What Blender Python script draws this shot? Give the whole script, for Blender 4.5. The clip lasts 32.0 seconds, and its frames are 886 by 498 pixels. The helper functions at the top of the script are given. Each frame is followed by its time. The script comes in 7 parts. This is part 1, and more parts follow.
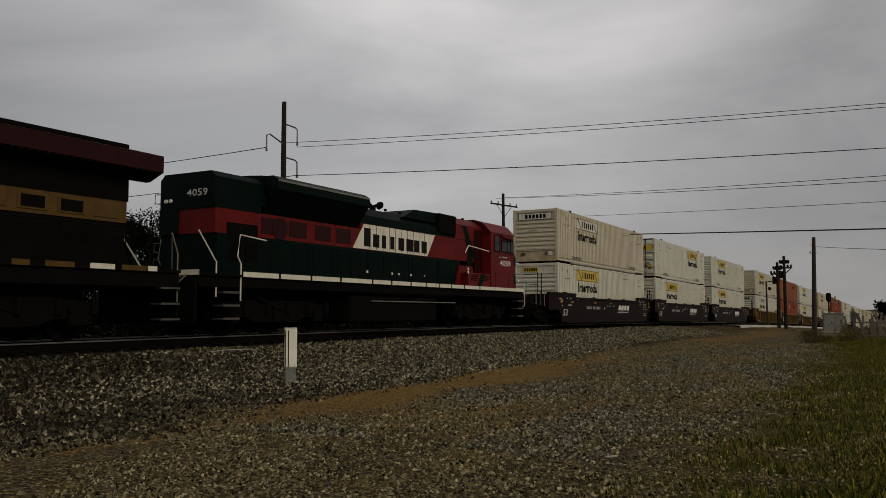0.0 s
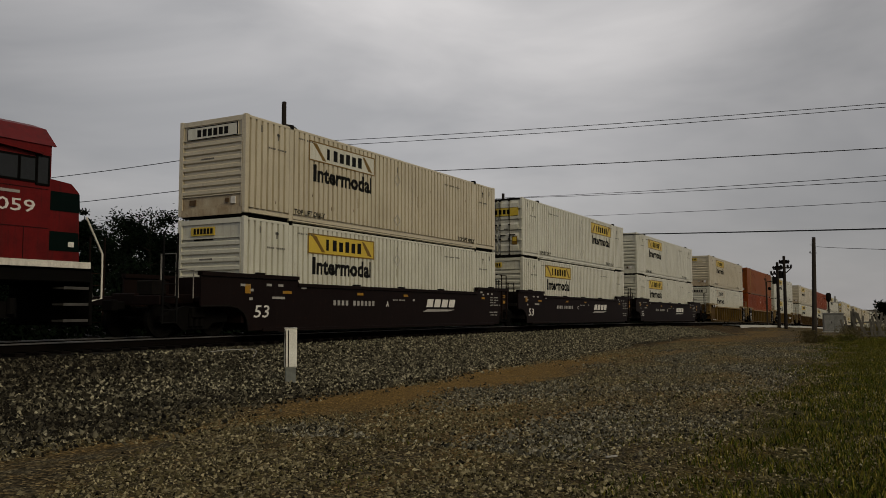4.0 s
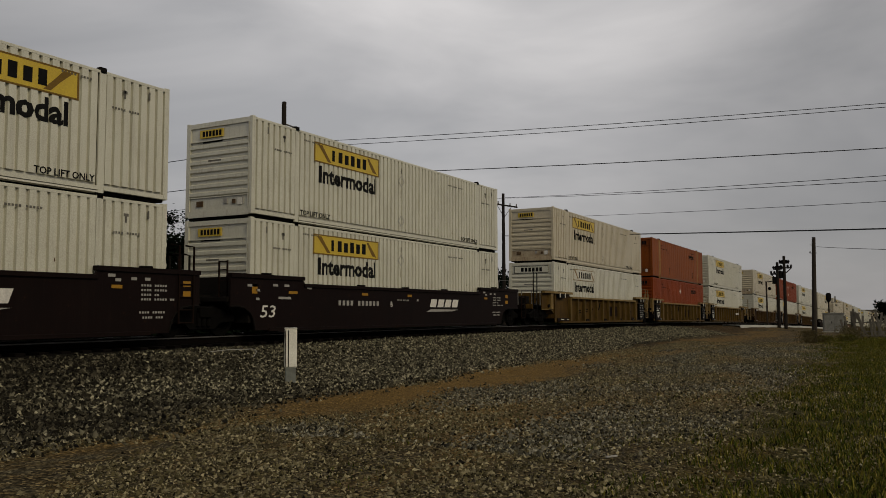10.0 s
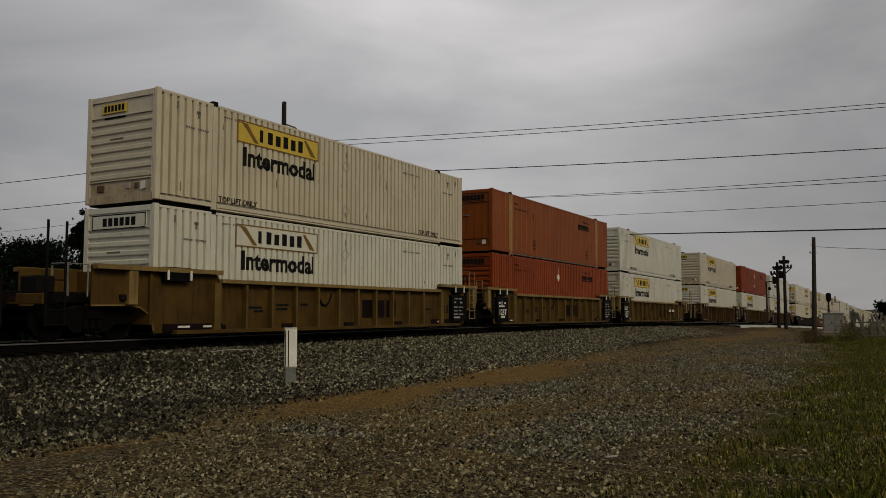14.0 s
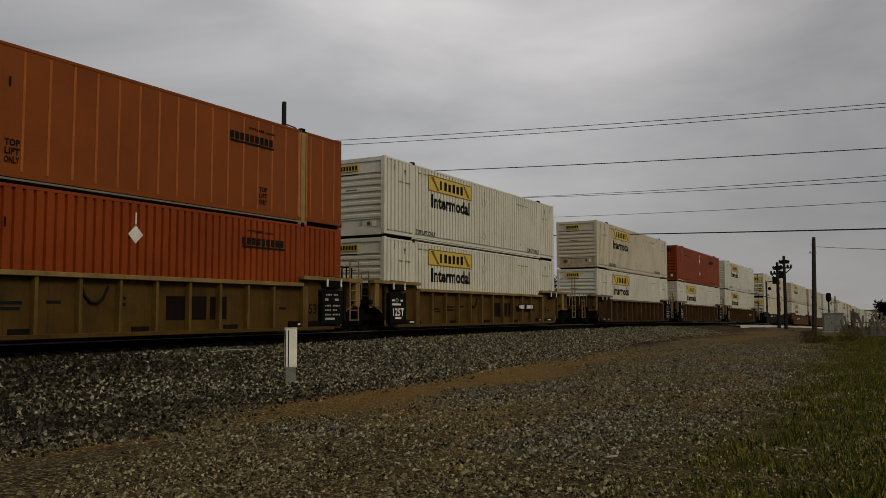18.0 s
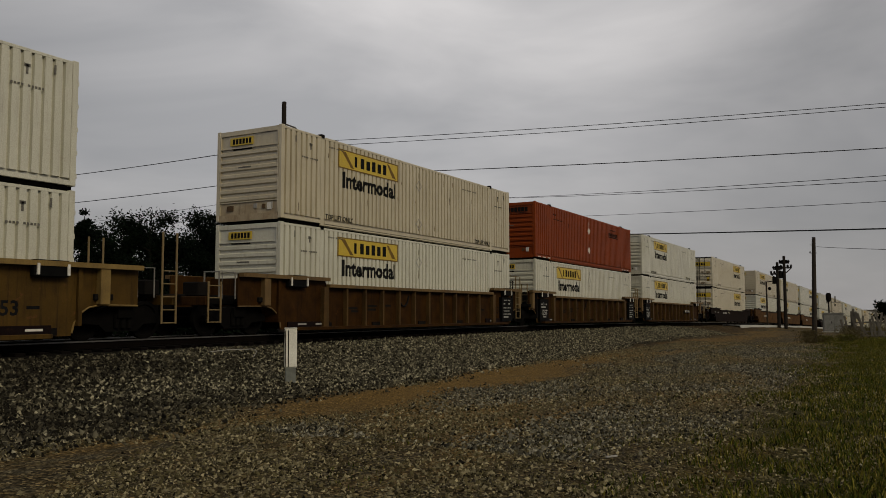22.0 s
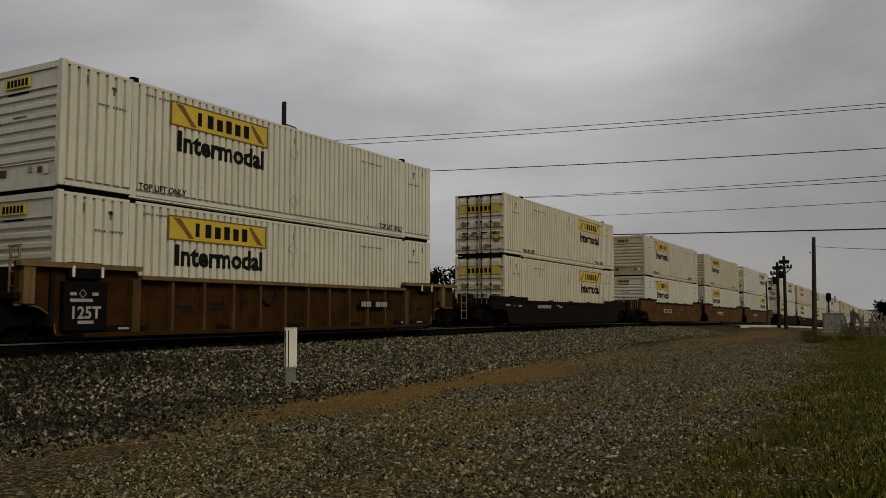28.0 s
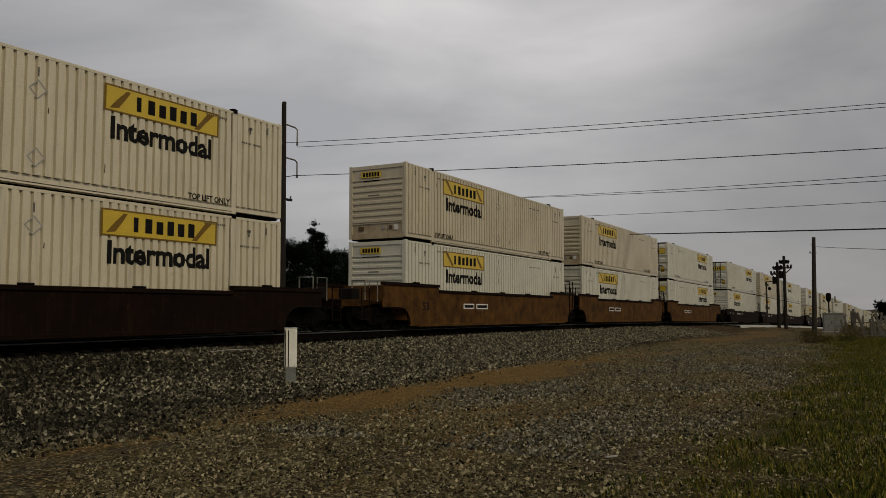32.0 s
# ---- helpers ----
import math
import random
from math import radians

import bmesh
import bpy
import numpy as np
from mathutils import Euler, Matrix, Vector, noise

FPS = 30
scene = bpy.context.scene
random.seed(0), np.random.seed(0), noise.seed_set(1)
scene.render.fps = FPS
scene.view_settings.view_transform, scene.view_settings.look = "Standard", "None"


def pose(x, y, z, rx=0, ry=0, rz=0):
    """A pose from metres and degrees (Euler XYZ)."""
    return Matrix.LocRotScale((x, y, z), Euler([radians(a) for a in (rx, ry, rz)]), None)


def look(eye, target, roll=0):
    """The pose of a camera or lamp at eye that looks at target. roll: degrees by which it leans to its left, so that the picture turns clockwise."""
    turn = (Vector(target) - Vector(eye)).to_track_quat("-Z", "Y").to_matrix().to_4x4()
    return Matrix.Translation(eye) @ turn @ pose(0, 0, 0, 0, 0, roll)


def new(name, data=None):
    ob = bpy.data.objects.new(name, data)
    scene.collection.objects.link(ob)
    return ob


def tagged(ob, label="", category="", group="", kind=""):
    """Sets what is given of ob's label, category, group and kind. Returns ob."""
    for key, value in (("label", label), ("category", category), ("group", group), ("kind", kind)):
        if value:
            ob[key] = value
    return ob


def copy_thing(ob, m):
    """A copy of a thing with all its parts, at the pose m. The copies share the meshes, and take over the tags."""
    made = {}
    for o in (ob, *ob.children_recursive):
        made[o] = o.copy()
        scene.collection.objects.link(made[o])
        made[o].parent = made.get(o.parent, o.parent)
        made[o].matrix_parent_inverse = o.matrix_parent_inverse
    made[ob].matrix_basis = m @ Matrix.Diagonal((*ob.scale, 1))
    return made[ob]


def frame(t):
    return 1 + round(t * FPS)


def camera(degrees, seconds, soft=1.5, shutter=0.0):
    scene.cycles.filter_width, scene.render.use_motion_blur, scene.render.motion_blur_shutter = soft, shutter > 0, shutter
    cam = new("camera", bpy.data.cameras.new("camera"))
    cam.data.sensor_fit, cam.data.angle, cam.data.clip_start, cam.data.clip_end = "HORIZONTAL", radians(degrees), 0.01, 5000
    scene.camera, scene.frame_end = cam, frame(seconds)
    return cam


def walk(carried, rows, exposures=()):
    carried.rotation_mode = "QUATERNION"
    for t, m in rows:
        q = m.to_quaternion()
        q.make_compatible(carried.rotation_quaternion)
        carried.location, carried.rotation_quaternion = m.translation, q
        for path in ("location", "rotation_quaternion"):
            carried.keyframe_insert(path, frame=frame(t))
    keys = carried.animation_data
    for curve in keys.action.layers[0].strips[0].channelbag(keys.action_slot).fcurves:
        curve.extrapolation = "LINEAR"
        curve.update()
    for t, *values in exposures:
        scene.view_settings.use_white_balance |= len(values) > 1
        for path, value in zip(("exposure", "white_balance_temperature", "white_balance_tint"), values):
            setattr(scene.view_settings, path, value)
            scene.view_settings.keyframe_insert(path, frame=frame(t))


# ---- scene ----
# The camera stands still beside the line; the train passes from far away towards it.
EYE = Vector((0.0, 0.0, 1.5))
WAY = Vector((0.87519, 0.47831, 0.07254))
cam = camera(56.468, 32.0, soft=0.8)
STAND = look(EYE, EYE + WAY * 10, -0.19)
walk(cam, [(0.0, STAND), (32.0, STAND)], [(0.0, 0.0), (32.0, 0.0)])

# ---------------------------------------------------------------- light
world = bpy.data.worlds.new("overcast")
scene.world = world
world.use_nodes = True
wn, wl = world.node_tree.nodes, world.node_tree.links
wn.clear()
w_out = wn.new("ShaderNodeOutputWorld")
w_bg = wn.new("ShaderNodeBackground")
w_sky = wn.new("ShaderNodeTexSky")
w_sky.sky_type, w_sky.sun_disc = "NISHITA", False
w_sky.sun_elevation, w_sky.sun_rotation = radians(34), radians(202)
w_dim = wn.new("ShaderNodeVectorMath")
w_dim.operation = "SCALE"
w_dim.inputs["Scale"].default_value = 0.06
wl.new(w_sky.outputs["Color"], w_dim.inputs[0])
w_co = wn.new("ShaderNodeTexCoord")
w_map = wn.new("ShaderNodeMapping")
w_map.inputs["Scale"].default_value = (1.0, 1.0, 3.2)
w_map.inputs["Location"].default_value = (0.35, 0.1, 0.2)
wl.new(w_co.outputs["Generated"], w_map.inputs["Vector"])
w_noise = wn.new("ShaderNodeTexNoise")
w_noise.inputs["Scale"].default_value = 1.9
w_noise.inputs["Detail"].default_value = 5.0
w_noise.inputs["Roughness"].default_value = 0.52
w_noise.inputs["Distortion"].default_value = 0.4
wl.new(w_map.outputs["Vector"], w_noise.inputs["Vector"])
w_ramp = wn.new("ShaderNodeValToRGB")
w_ramp.color_ramp.elements[0].position, w_ramp.color_ramp.elements[0].color = 0.30, (0.278, 0.276, 0.282, 1)
w_ramp.color_ramp.elements[1].position, w_ramp.color_ramp.elements[1].color = 0.70, (0.50, 0.483, 0.478, 1)
wl.new(w_noise.outputs["Fac"], w_ramp.inputs["Fac"])
# a broad bright break in the cloud high over the line
w_dot = wn.new("ShaderNodeVectorMath")
w_dot.operation = "DOT_PRODUCT"
w_dot.inputs[1].default_value = (0.76, 0.50, 0.42)
wl.new(w_co.outputs["Generated"], w_dot.inputs[0])
w_glow = wn.new("ShaderNodeMapRange")
w_glow.interpolation_type = "SMOOTHSTEP"
w_glow.inputs["From Min"].default_value, w_glow.inputs["From Max"].default_value = 0.86, 1.0
w_glow.inputs["To Min"].default_value, w_glow.inputs["To Max"].default_value = 0.94, 1.42
wl.new(w_dot.outputs["Value"], w_glow.inputs["Value"])
w_lit = wn.new("ShaderNodeVectorMath")
w_lit.operation = "SCALE"
wl.new(w_ramp.outputs["Color"], w_lit.inputs[0])
wl.new(w_glow.outputs["Result"], w_lit.inputs["Scale"])
# the cloud deck thickens and darkens towards the horizon
w_sep = wn.new("ShaderNodeSeparateXYZ")
wl.new(w_co.outputs["Generated"], w_sep.inputs[0])
w_low = wn.new("ShaderNodeMapRange")
w_low.interpolation_type = "SMOOTHSTEP"
w_low.inputs["From Min"].default_value, w_low.inputs["From Max"].default_value = -0.02, 0.20
w_low.inputs["To Min"].default_value, w_low.inputs["To Max"].default_value = 0.70, 1.0
wl.new(w_sep.outputs["Z"], w_low.inputs["Value"])
w_deck = wn.new("ShaderNodeVectorMath")
w_deck.operation = "SCALE"
wl.new(w_lit.outputs["Vector"], w_deck.inputs[0])
wl.new(w_low.outputs["Result"], w_deck.inputs["Scale"])
w_mix = wn.new("ShaderNodeMixRGB")
w_mix.inputs["Fac"].default_value = 0.94
wl.new(w_dim.outputs["Vector"], w_mix.inputs["Color1"])
wl.new(w_deck.outputs["Vector"], w_mix.inputs["Color2"])
wl.new(w_mix.outputs["Color"], w_bg.inputs["Color"])
w_bg.inputs["Strength"].default_value = 1.0
wl.new(w_bg.outputs["Background"], w_out.inputs["Surface"])

sun = new("sun", bpy.data.lights.new("sun", "SUN"))
sun.data.energy, sun.data.angle, sun.data.color = 1.5, radians(22), (1.0, 0.87, 0.62)
sun.matrix_world = look((-3.3, -8.3, 6.0), (0, 0, 0))

# ---------------------------------------------------------------- materials
MATS = {}


def material(name, base, second=None, rough=0.7, metal=0.0, scale=3.0, fine=40.0, bump=0.0, streak=None, streak_amount=0.0, rust=None, rust_amount=0.0, contrast=0.5, gloss=None):
    """A painted or raw surface: two-scale variation, vertical dirt streaks, patches of rust, fine relief."""
    if name in MATS:
        return MATS[name]
    m = bpy.data.materials.new(name)
    m.use_nodes = True
    n, l = m.node_tree.nodes, m.node_tree.links
    b = n["Principled BSDF"]
    b.inputs["Roughness"].default_value, b.inputs["Metallic"].default_value = rough, metal
    b.inputs["Specular IOR Level"].default_value = gloss if gloss is not None else 0.5 if max(base) > 0.4 else 0.2 if max(base) > 0.05 else 0.1
    co, info = n.new("ShaderNodeTexCoord"), n.new("ShaderNodeObjectInfo")
    off = n.new("ShaderNodeVectorMath")
    off.operation = "ADD"
    mul = n.new("ShaderNodeMath")
    mul.operation = "MULTIPLY"
    mul.inputs[1].default_value = 37.0
    l.new(info.outputs["Random"], mul.inputs[0])
    l.new(co.outputs["Object"], off.inputs[0])
    l.new(mul.outputs[0], off.inputs[1])

    def noisy(sc, detail, vec, rough_=0.6):
        t = n.new("ShaderNodeTexNoise")
        t.inputs["Scale"].default_value, t.inputs["Detail"].default_value, t.inputs["Roughness"].default_value = sc, detail, rough_
        l.new(vec, t.inputs["Vector"])
        return t.outputs["Fac"]

    def blend(fac, a, c):
        x = n.new("ShaderNodeMixRGB")
        for key, v in (("Fac", fac), ("Color1", a), ("Color2", c)):
            if isinstance(v, (tuple, float)):
                x.inputs[key].default_value = (*v, 1) if isinstance(v, tuple) else v
            else:
                l.new(v, x.inputs[key])
        return x.outputs["Color"]

    def stretch(v, lo, hi):
        r = n.new("ShaderNodeMapRange")
        r.inputs["From Min"].default_value, r.inputs["From Max"].default_value = lo, hi
        l.new(v, r.inputs["Value"])
        return r.outputs["Result"]

    second = second or tuple(c * 0.75 for c in base)
    big, small = noisy(scale, 4, off.outputs["Vector"]), noisy(fine, 3, off.outputs["Vector"])
    col = blend(stretch(big, 0.5 - contrast / 2, 0.5 + contrast / 2), base, second)
    grain = blend(stretch(small, 0.3, 0.7), (0.82, 0.82, 0.82), (1.1, 1.1, 1.1))
    mm = n.new("ShaderNodeMixRGB")
    mm.blend_type = "MULTIPLY"
    mm.inputs["Fac"].default_value = 1.0
    l.new(col, mm.inputs["Color1"])
    l.new(grain, mm.inputs["Color2"])
    col = mm.outputs["Color"]
    if streak:
        mp = n.new("ShaderNodeMapping")
        mp.inputs["Scale"].default_value = (5.0, 5.0, 0.35)
        l.new(off.outputs["Vector"], mp.inputs["Vector"])
        s = stretch(noisy(1.6, 5, mp.outputs["Vector"], 0.7), 0.52, 0.75)
        k = n.new("ShaderNodeMath")
        k.operation = "MULTIPLY"
        k.inputs[1].default_value = streak_amount
        l.new(s, k.inputs[0])
        col = blend(k.outputs[0], col, streak)
    if rust:
        s = stretch(noisy(5.5, 6, off.outputs["Vector"], 0.75), 0.60, 0.68)
        k = n.new("ShaderNodeMath")
        k.operation = "MULTIPLY"
        k.inputs[1].default_value = rust_amount
        l.new(s, k.inputs[0])
        col = blend(k.outputs[0], col, rust)
    l.new(col, b.inputs["Base Color"])
    if bump:
        bp = n.new("ShaderNodeBump")
        bp.inputs["Strength"].default_value, bp.inputs["Distance"].default_value = bump, 0.02
        l.new(small, bp.inputs["Height"])
        l.new(bp.outputs["Normal"], b.inputs["Normal"])
    MATS[name] = m
    return m


GRIME, RUST = (0.13, 0.11, 0.085), (0.11, 0.045, 0.018)
M_WHITE = material("white_paint", (0.515, 0.502, 0.410), (0.425, 0.412, 0.330), 0.26, scale=0.8, streak=GRIME, streak_amount=0.36, rust=RUST, rust_amount=0.15, gloss=1.0)
M_CREAM = material("cream_paint", (0.46, 0.405, 0.285), (0.365, 0.315, 0.21), 0.30, scale=0.8, streak=GRIME, streak_amount=0.42, rust=RUST, rust_amount=0.22, gloss=0.95)
M_PALECREAM = material("pale_cream_paint", (0.525, 0.475, 0.35), (0.435, 0.385, 0.275), 0.30, scale=0.8, streak=GRIME, streak_amount=0.42, rust=RUST, rust_amount=0.22, gloss=0.95)
M_ORANGE = material("orange_paint", (0.185, 0.046, 0.0045), (0.125, 0.030, 0.0032), 0.5, scale=0.7, streak=(0.12, 0.04, 0.015), streak_amount=0.5, rust=RUST, rust_amount=0.35, gloss=0.14)
M_SEAM = material("pale_orange_seam_paint", (0.30, 0.088, 0.012), (0.21, 0.058, 0.008), 0.5, scale=2.0, streak=GRIME, streak_amount=0.3)
M_PALERAIL = material("chalky_grey_rail_paint", (0.17, 0.165, 0.135), (0.10, 0.095, 0.075), 0.6, scale=1.5, streak=GRIME, streak_amount=0.5)
M_REDORANGE = material("red_orange_paint", (0.205, 0.036, 0.003), (0.135, 0.024, 0.0025), 0.5, scale=0.7, streak=(0.11, 0.03, 0.012), streak_amount=0.5, rust=RUST, rust_amount=0.3, gloss=0.14)
M_TAN = material("tan_post_paint", (0.29, 0.18, 0.06), (0.19, 0.11, 0.036), 0.6, scale=3.0, streak=GRIME, streak_amount=0.6)
M_SIGN = material("yellow_film", (0.50, 0.355, 0.022), (0.42, 0.295, 0.02), 0.4, scale=1.5, streak=GRIME, streak_amount=0.15)
M_AMBER = material("amber_reflector_film", (0.30, 0.155, 0.012), (0.22, 0.11, 0.010), 0.5, streak=GRIME, streak_amount=0.3)
M_STEP = material("dirty_step_steel", (0.075, 0.072, 0.066), (0.035, 0.033, 0.030), 0.6, 0.2)
M_OCHRE = material("ochre_film", (0.15, 0.085, 0.012), None, 0.45)
M_INK = material("black_ink", (0.006, 0.006, 0.006), (0.012, 0.012, 0.012), 0.7, gloss=0.03)
M_GREYMARK = material("grey_stencil", (0.30, 0.29, 0.27), None, 0.6)
M_STENCIL = material("faded_black_stencil", (0.06, 0.057, 0.05), (0.15, 0.14, 0.12), 0.6, scale=9)
M_RUSTSTAIN = material("rust_stained_cream_paint", (0.42, 0.36, 0.245), (0.24, 0.17, 0.09), 0.55, scale=2.2, streak=(0.10, 0.05, 0.022), streak_amount=0.7, rust=RUST, rust_amount=0.6)
M_PALEMARK = material("white_stencil", (0.62, 0.60, 0.55), (0.45, 0.43, 0.40), 0.6, scale=6)
# dark steel; shade beneath and between parts is also in this tone
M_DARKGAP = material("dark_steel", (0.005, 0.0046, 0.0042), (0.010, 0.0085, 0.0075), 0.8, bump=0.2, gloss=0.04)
M_BROWN = material("brown_car_paint", (0.0068, 0.0030, 0.0024), (0.0042, 0.0020, 0.0017), 0.6, scale=1.0, streak=(0.010, 0.006, 0.005), streak_amount=0.6, rust=(0.04, 0.017, 0.008), rust_amount=0.35, gloss=0.08)
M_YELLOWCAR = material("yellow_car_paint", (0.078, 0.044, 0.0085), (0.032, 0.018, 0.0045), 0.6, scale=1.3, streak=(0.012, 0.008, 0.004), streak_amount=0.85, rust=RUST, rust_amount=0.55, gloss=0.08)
# chords and ribs paler than the plates: the light they catch, as colour
M_YELLOWTRIM = material("ochre_lit_chord_paint", (0.215, 0.145, 0.046), (0.105, 0.066, 0.020), 0.55, scale=1.2, streak=(0.04, 0.028, 0.014), streak_amount=0.65, rust=RUST, rust_amount=0.45)
M_RUSTTRIM = material("rust_stained_lit_trim", (0.15, 0.095, 0.035), (0.07, 0.042, 0.018), 0.6, scale=1.2, streak=(0.025, 0.017, 0.011), streak_amount=0.7, rust=RUST, rust_amount=0.5)
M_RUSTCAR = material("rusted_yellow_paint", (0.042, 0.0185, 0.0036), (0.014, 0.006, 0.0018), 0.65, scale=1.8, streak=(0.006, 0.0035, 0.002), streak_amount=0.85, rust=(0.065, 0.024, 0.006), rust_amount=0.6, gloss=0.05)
# rib paints: dirt and rust, plus a lighter tone for caught light
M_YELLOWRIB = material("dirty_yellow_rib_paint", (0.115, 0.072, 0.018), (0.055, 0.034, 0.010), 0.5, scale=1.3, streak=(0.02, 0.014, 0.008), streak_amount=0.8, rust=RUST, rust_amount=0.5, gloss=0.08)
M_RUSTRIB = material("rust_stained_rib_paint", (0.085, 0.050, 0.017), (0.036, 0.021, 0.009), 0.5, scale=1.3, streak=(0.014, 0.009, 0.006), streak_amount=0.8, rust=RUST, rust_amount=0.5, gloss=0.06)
M_OXIDE = material("oxide_brown_paint", (0.105, 0.050, 0.012), (0.018, 0.009, 0.004), 0.65, scale=2.0, streak=(0.016, 0.010, 0.007), streak_amount=0.85, rust=(0.13, 0.055, 0.016), rust_amount=0.6, gloss=0.04)
M_BLACKCAR = material("black_car_paint", (0.0048, 0.0031, 0.0025), (0.0095, 0.0048, 0.0030), 0.65, scale=1.0, streak=(0.026, 0.014, 0.008), streak_amount=0.5, rust=(0.05, 0.02, 0.008), rust_amount=0.4, gloss=0.03)
M_BLACKPANEL = material("black_stencil_panel", (0.0032, 0.0032, 0.0035), (0.006, 0.006, 0.006), 0.6, gloss=0.03)
M_TEAR = material("dark_rust_tear", (0.05, 0.03, 0.016), (0.10, 0.065, 0.035), 0.8, scale=8)
M_STAIN = material("rusty_door_stain", (0.10, 0.075, 0.045), (0.24, 0.19, 0.12), 0.8, scale=7, fine=60)
M_GALV = material("worn_grey_steel", (0.20, 0.19, 0.17), (0.1, 0.095, 0.09), 0.5, 0.3)
M_LADDER = material("dirty_yellow_steel", (0.19, 0.135, 0.060), (0.10, 0.070, 0.032), 0.55)
M_RED = material("red_loco_paint", (0.118, 0.0062, 0.0058), (0.066, 0.004, 0.004), 0.48, scale=1.6, streak=(0.03, 0.008, 0.007), streak_amount=0.7, gloss=0.1)
M_GREEN = material("dark_green_paint", (0.0012, 0.0062, 0.0046), (0.001, 0.0036, 0.003), 0.5, scale=0.9, streak=(0.004, 0.0055, 0.005), streak_amount=0.5, gloss=0.04)
M_LOCOWHITE = material("loco_white_paint", (0.60, 0.57, 0.50), (0.50, 0.47, 0.41), 0.5, streak=GRIME, streak_amount=0.5)
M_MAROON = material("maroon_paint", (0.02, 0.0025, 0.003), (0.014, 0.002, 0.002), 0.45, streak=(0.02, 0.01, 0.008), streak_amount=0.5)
M_GOLD = material("gold_stripe_paint", (0.085, 0.045, 0.006), (0.045, 0.024, 0.004), 0.45, streak=(0.05, 0.03, 0.015), streak_amount=0.5)
# black underframe paint, with the shade below the train mixed into its value
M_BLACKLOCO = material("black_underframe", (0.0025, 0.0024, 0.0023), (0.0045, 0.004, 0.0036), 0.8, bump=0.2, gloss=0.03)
M_RAIL = material("rail_steel", (0.16, 0.155, 0.15), (0.08, 0.075, 0.07), 0.38, 0.6, scale=0.5)
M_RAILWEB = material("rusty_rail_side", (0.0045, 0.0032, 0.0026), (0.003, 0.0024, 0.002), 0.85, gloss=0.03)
# creosoted wood, lowered further to hold the train's shade in its colour
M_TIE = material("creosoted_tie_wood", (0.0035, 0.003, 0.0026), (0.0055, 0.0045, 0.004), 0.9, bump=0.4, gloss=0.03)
M_POLE = material("weathered_pole_wood", (0.02, 0.016, 0.013), (0.013, 0.011, 0.01), 0.9, scale=2.0, bump=0.3)
M_PALEPOLE = material("pale_pole_wood", (0.04, 0.033, 0.026), (0.025, 0.021, 0.018), 0.9, scale=2.0, bump=0.3)
M_WIRE = material("wire_black", (0.012, 0.012, 0.012), None, 0.6)
M_PORCELAIN = material("insulator_glaze", (0.12, 0.11, 0.10), None, 0.25)
M_POST = material("white_marker_plastic", (0.66, 0.65, 0.58), (0.50, 0.48, 0.42), 0.5, streak=GRIME, streak_amount=0.3)
M_POSTGREY = material("grey_marker_base", (0.035, 0.032, 0.024), (0.02, 0.018, 0.014), 0.8, gloss=0.05)
M_POSTBASE = material("pale_grey_marker_base", (0.17, 0.18, 0.165), (0.09, 0.095, 0.085), 0.7, scale=5.0, streak=GRIME, streak_amount=0.5)
M_CABINET = material("grey_cabinet_paint", (0.20, 0.20, 0.185), (0.12, 0.12, 0.11), 0.55, streak=GRIME, streak_amount=0.4)
M_BARK = material("tree_bark", (0.012, 0.01, 0.008), (0.008, 0.007, 0.006), 0.9, bump=0.4)
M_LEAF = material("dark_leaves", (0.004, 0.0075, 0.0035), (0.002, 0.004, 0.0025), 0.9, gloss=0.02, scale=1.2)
M_GRASS = material("grass_blades", (0.055, 0.066, 0.007), (0.105, 0.088, 0.014), 0.75, scale=0.9)
M_WEED = material("dry_weeds", (0.105, 0.085, 0.035), (0.065, 0.055, 0.022), 0.85, scale=1.5)
M_GREYWOOD = material("grey_weathered_boards", (0.13, 0.12, 0.10), (0.07, 0.064, 0.054), 0.9, scale=2.0)
M_CONCRETE = material("worn_concrete", (0.34, 0.335, 0.31), (0.27, 0.265, 0.245), 0.85, scale=0.7, bump=0.2)


def stone_material(name, lo, hi, tint):
    """Crushed stone: each stone has a tone of its own."""
    m = bpy.data.materials.new(name)
    m.use_nodes = True
    n, l = m.node_tree.nodes, m.node_tree.links
    b = n["Principled BSDF"]
    b.inputs["Roughness"].default_value = 0.9
    b.inputs["Specular IOR Level"].default_value = 0.06
    g = n.new("ShaderNodeNewGeometry")
    r = n.new("ShaderNodeValToRGB")
    r.color_ramp.elements[0].color = (*lo, 1)
    r.color_ramp.elements[1].color = (*hi, 1)
    e = r.color_ramp.elements.new(0.80)
    e.color = (*[(a + c) * 0.42 for a, c in zip(lo, hi)], 1)
    e = r.color_ramp.elements.new(0.50)
    e.color = (*tint, 1)
    l.new(g.outputs["Random Per Island"], r.inputs["Fac"])
    l.new(r.outputs["Color"], b.inputs["Base Color"])
    return m


M_STONE = stone_material("crushed_stone", (0.003, 0.0027, 0.0018), (0.33, 0.30, 0.20), (0.044, 0.039, 0.0245))
# stone tone lowered to hold the darker left side of the view
M_DARKSTONE = stone_material("left_darkened_stone", (0.002, 0.0017, 0.001), (0.108, 0.095, 0.063), (0.0145, 0.0125, 0.0078))
M_GREYGRAVEL = stone_material("grey_gravel", (0.004, 0.0036, 0.0026), (0.29, 0.272, 0.205), (0.062, 0.057, 0.040))
M_PEBBLE = stone_material("brown_gravel", (0.004, 0.0032, 0.0018), (0.32, 0.275, 0.16), (0.086, 0.072, 0.033))
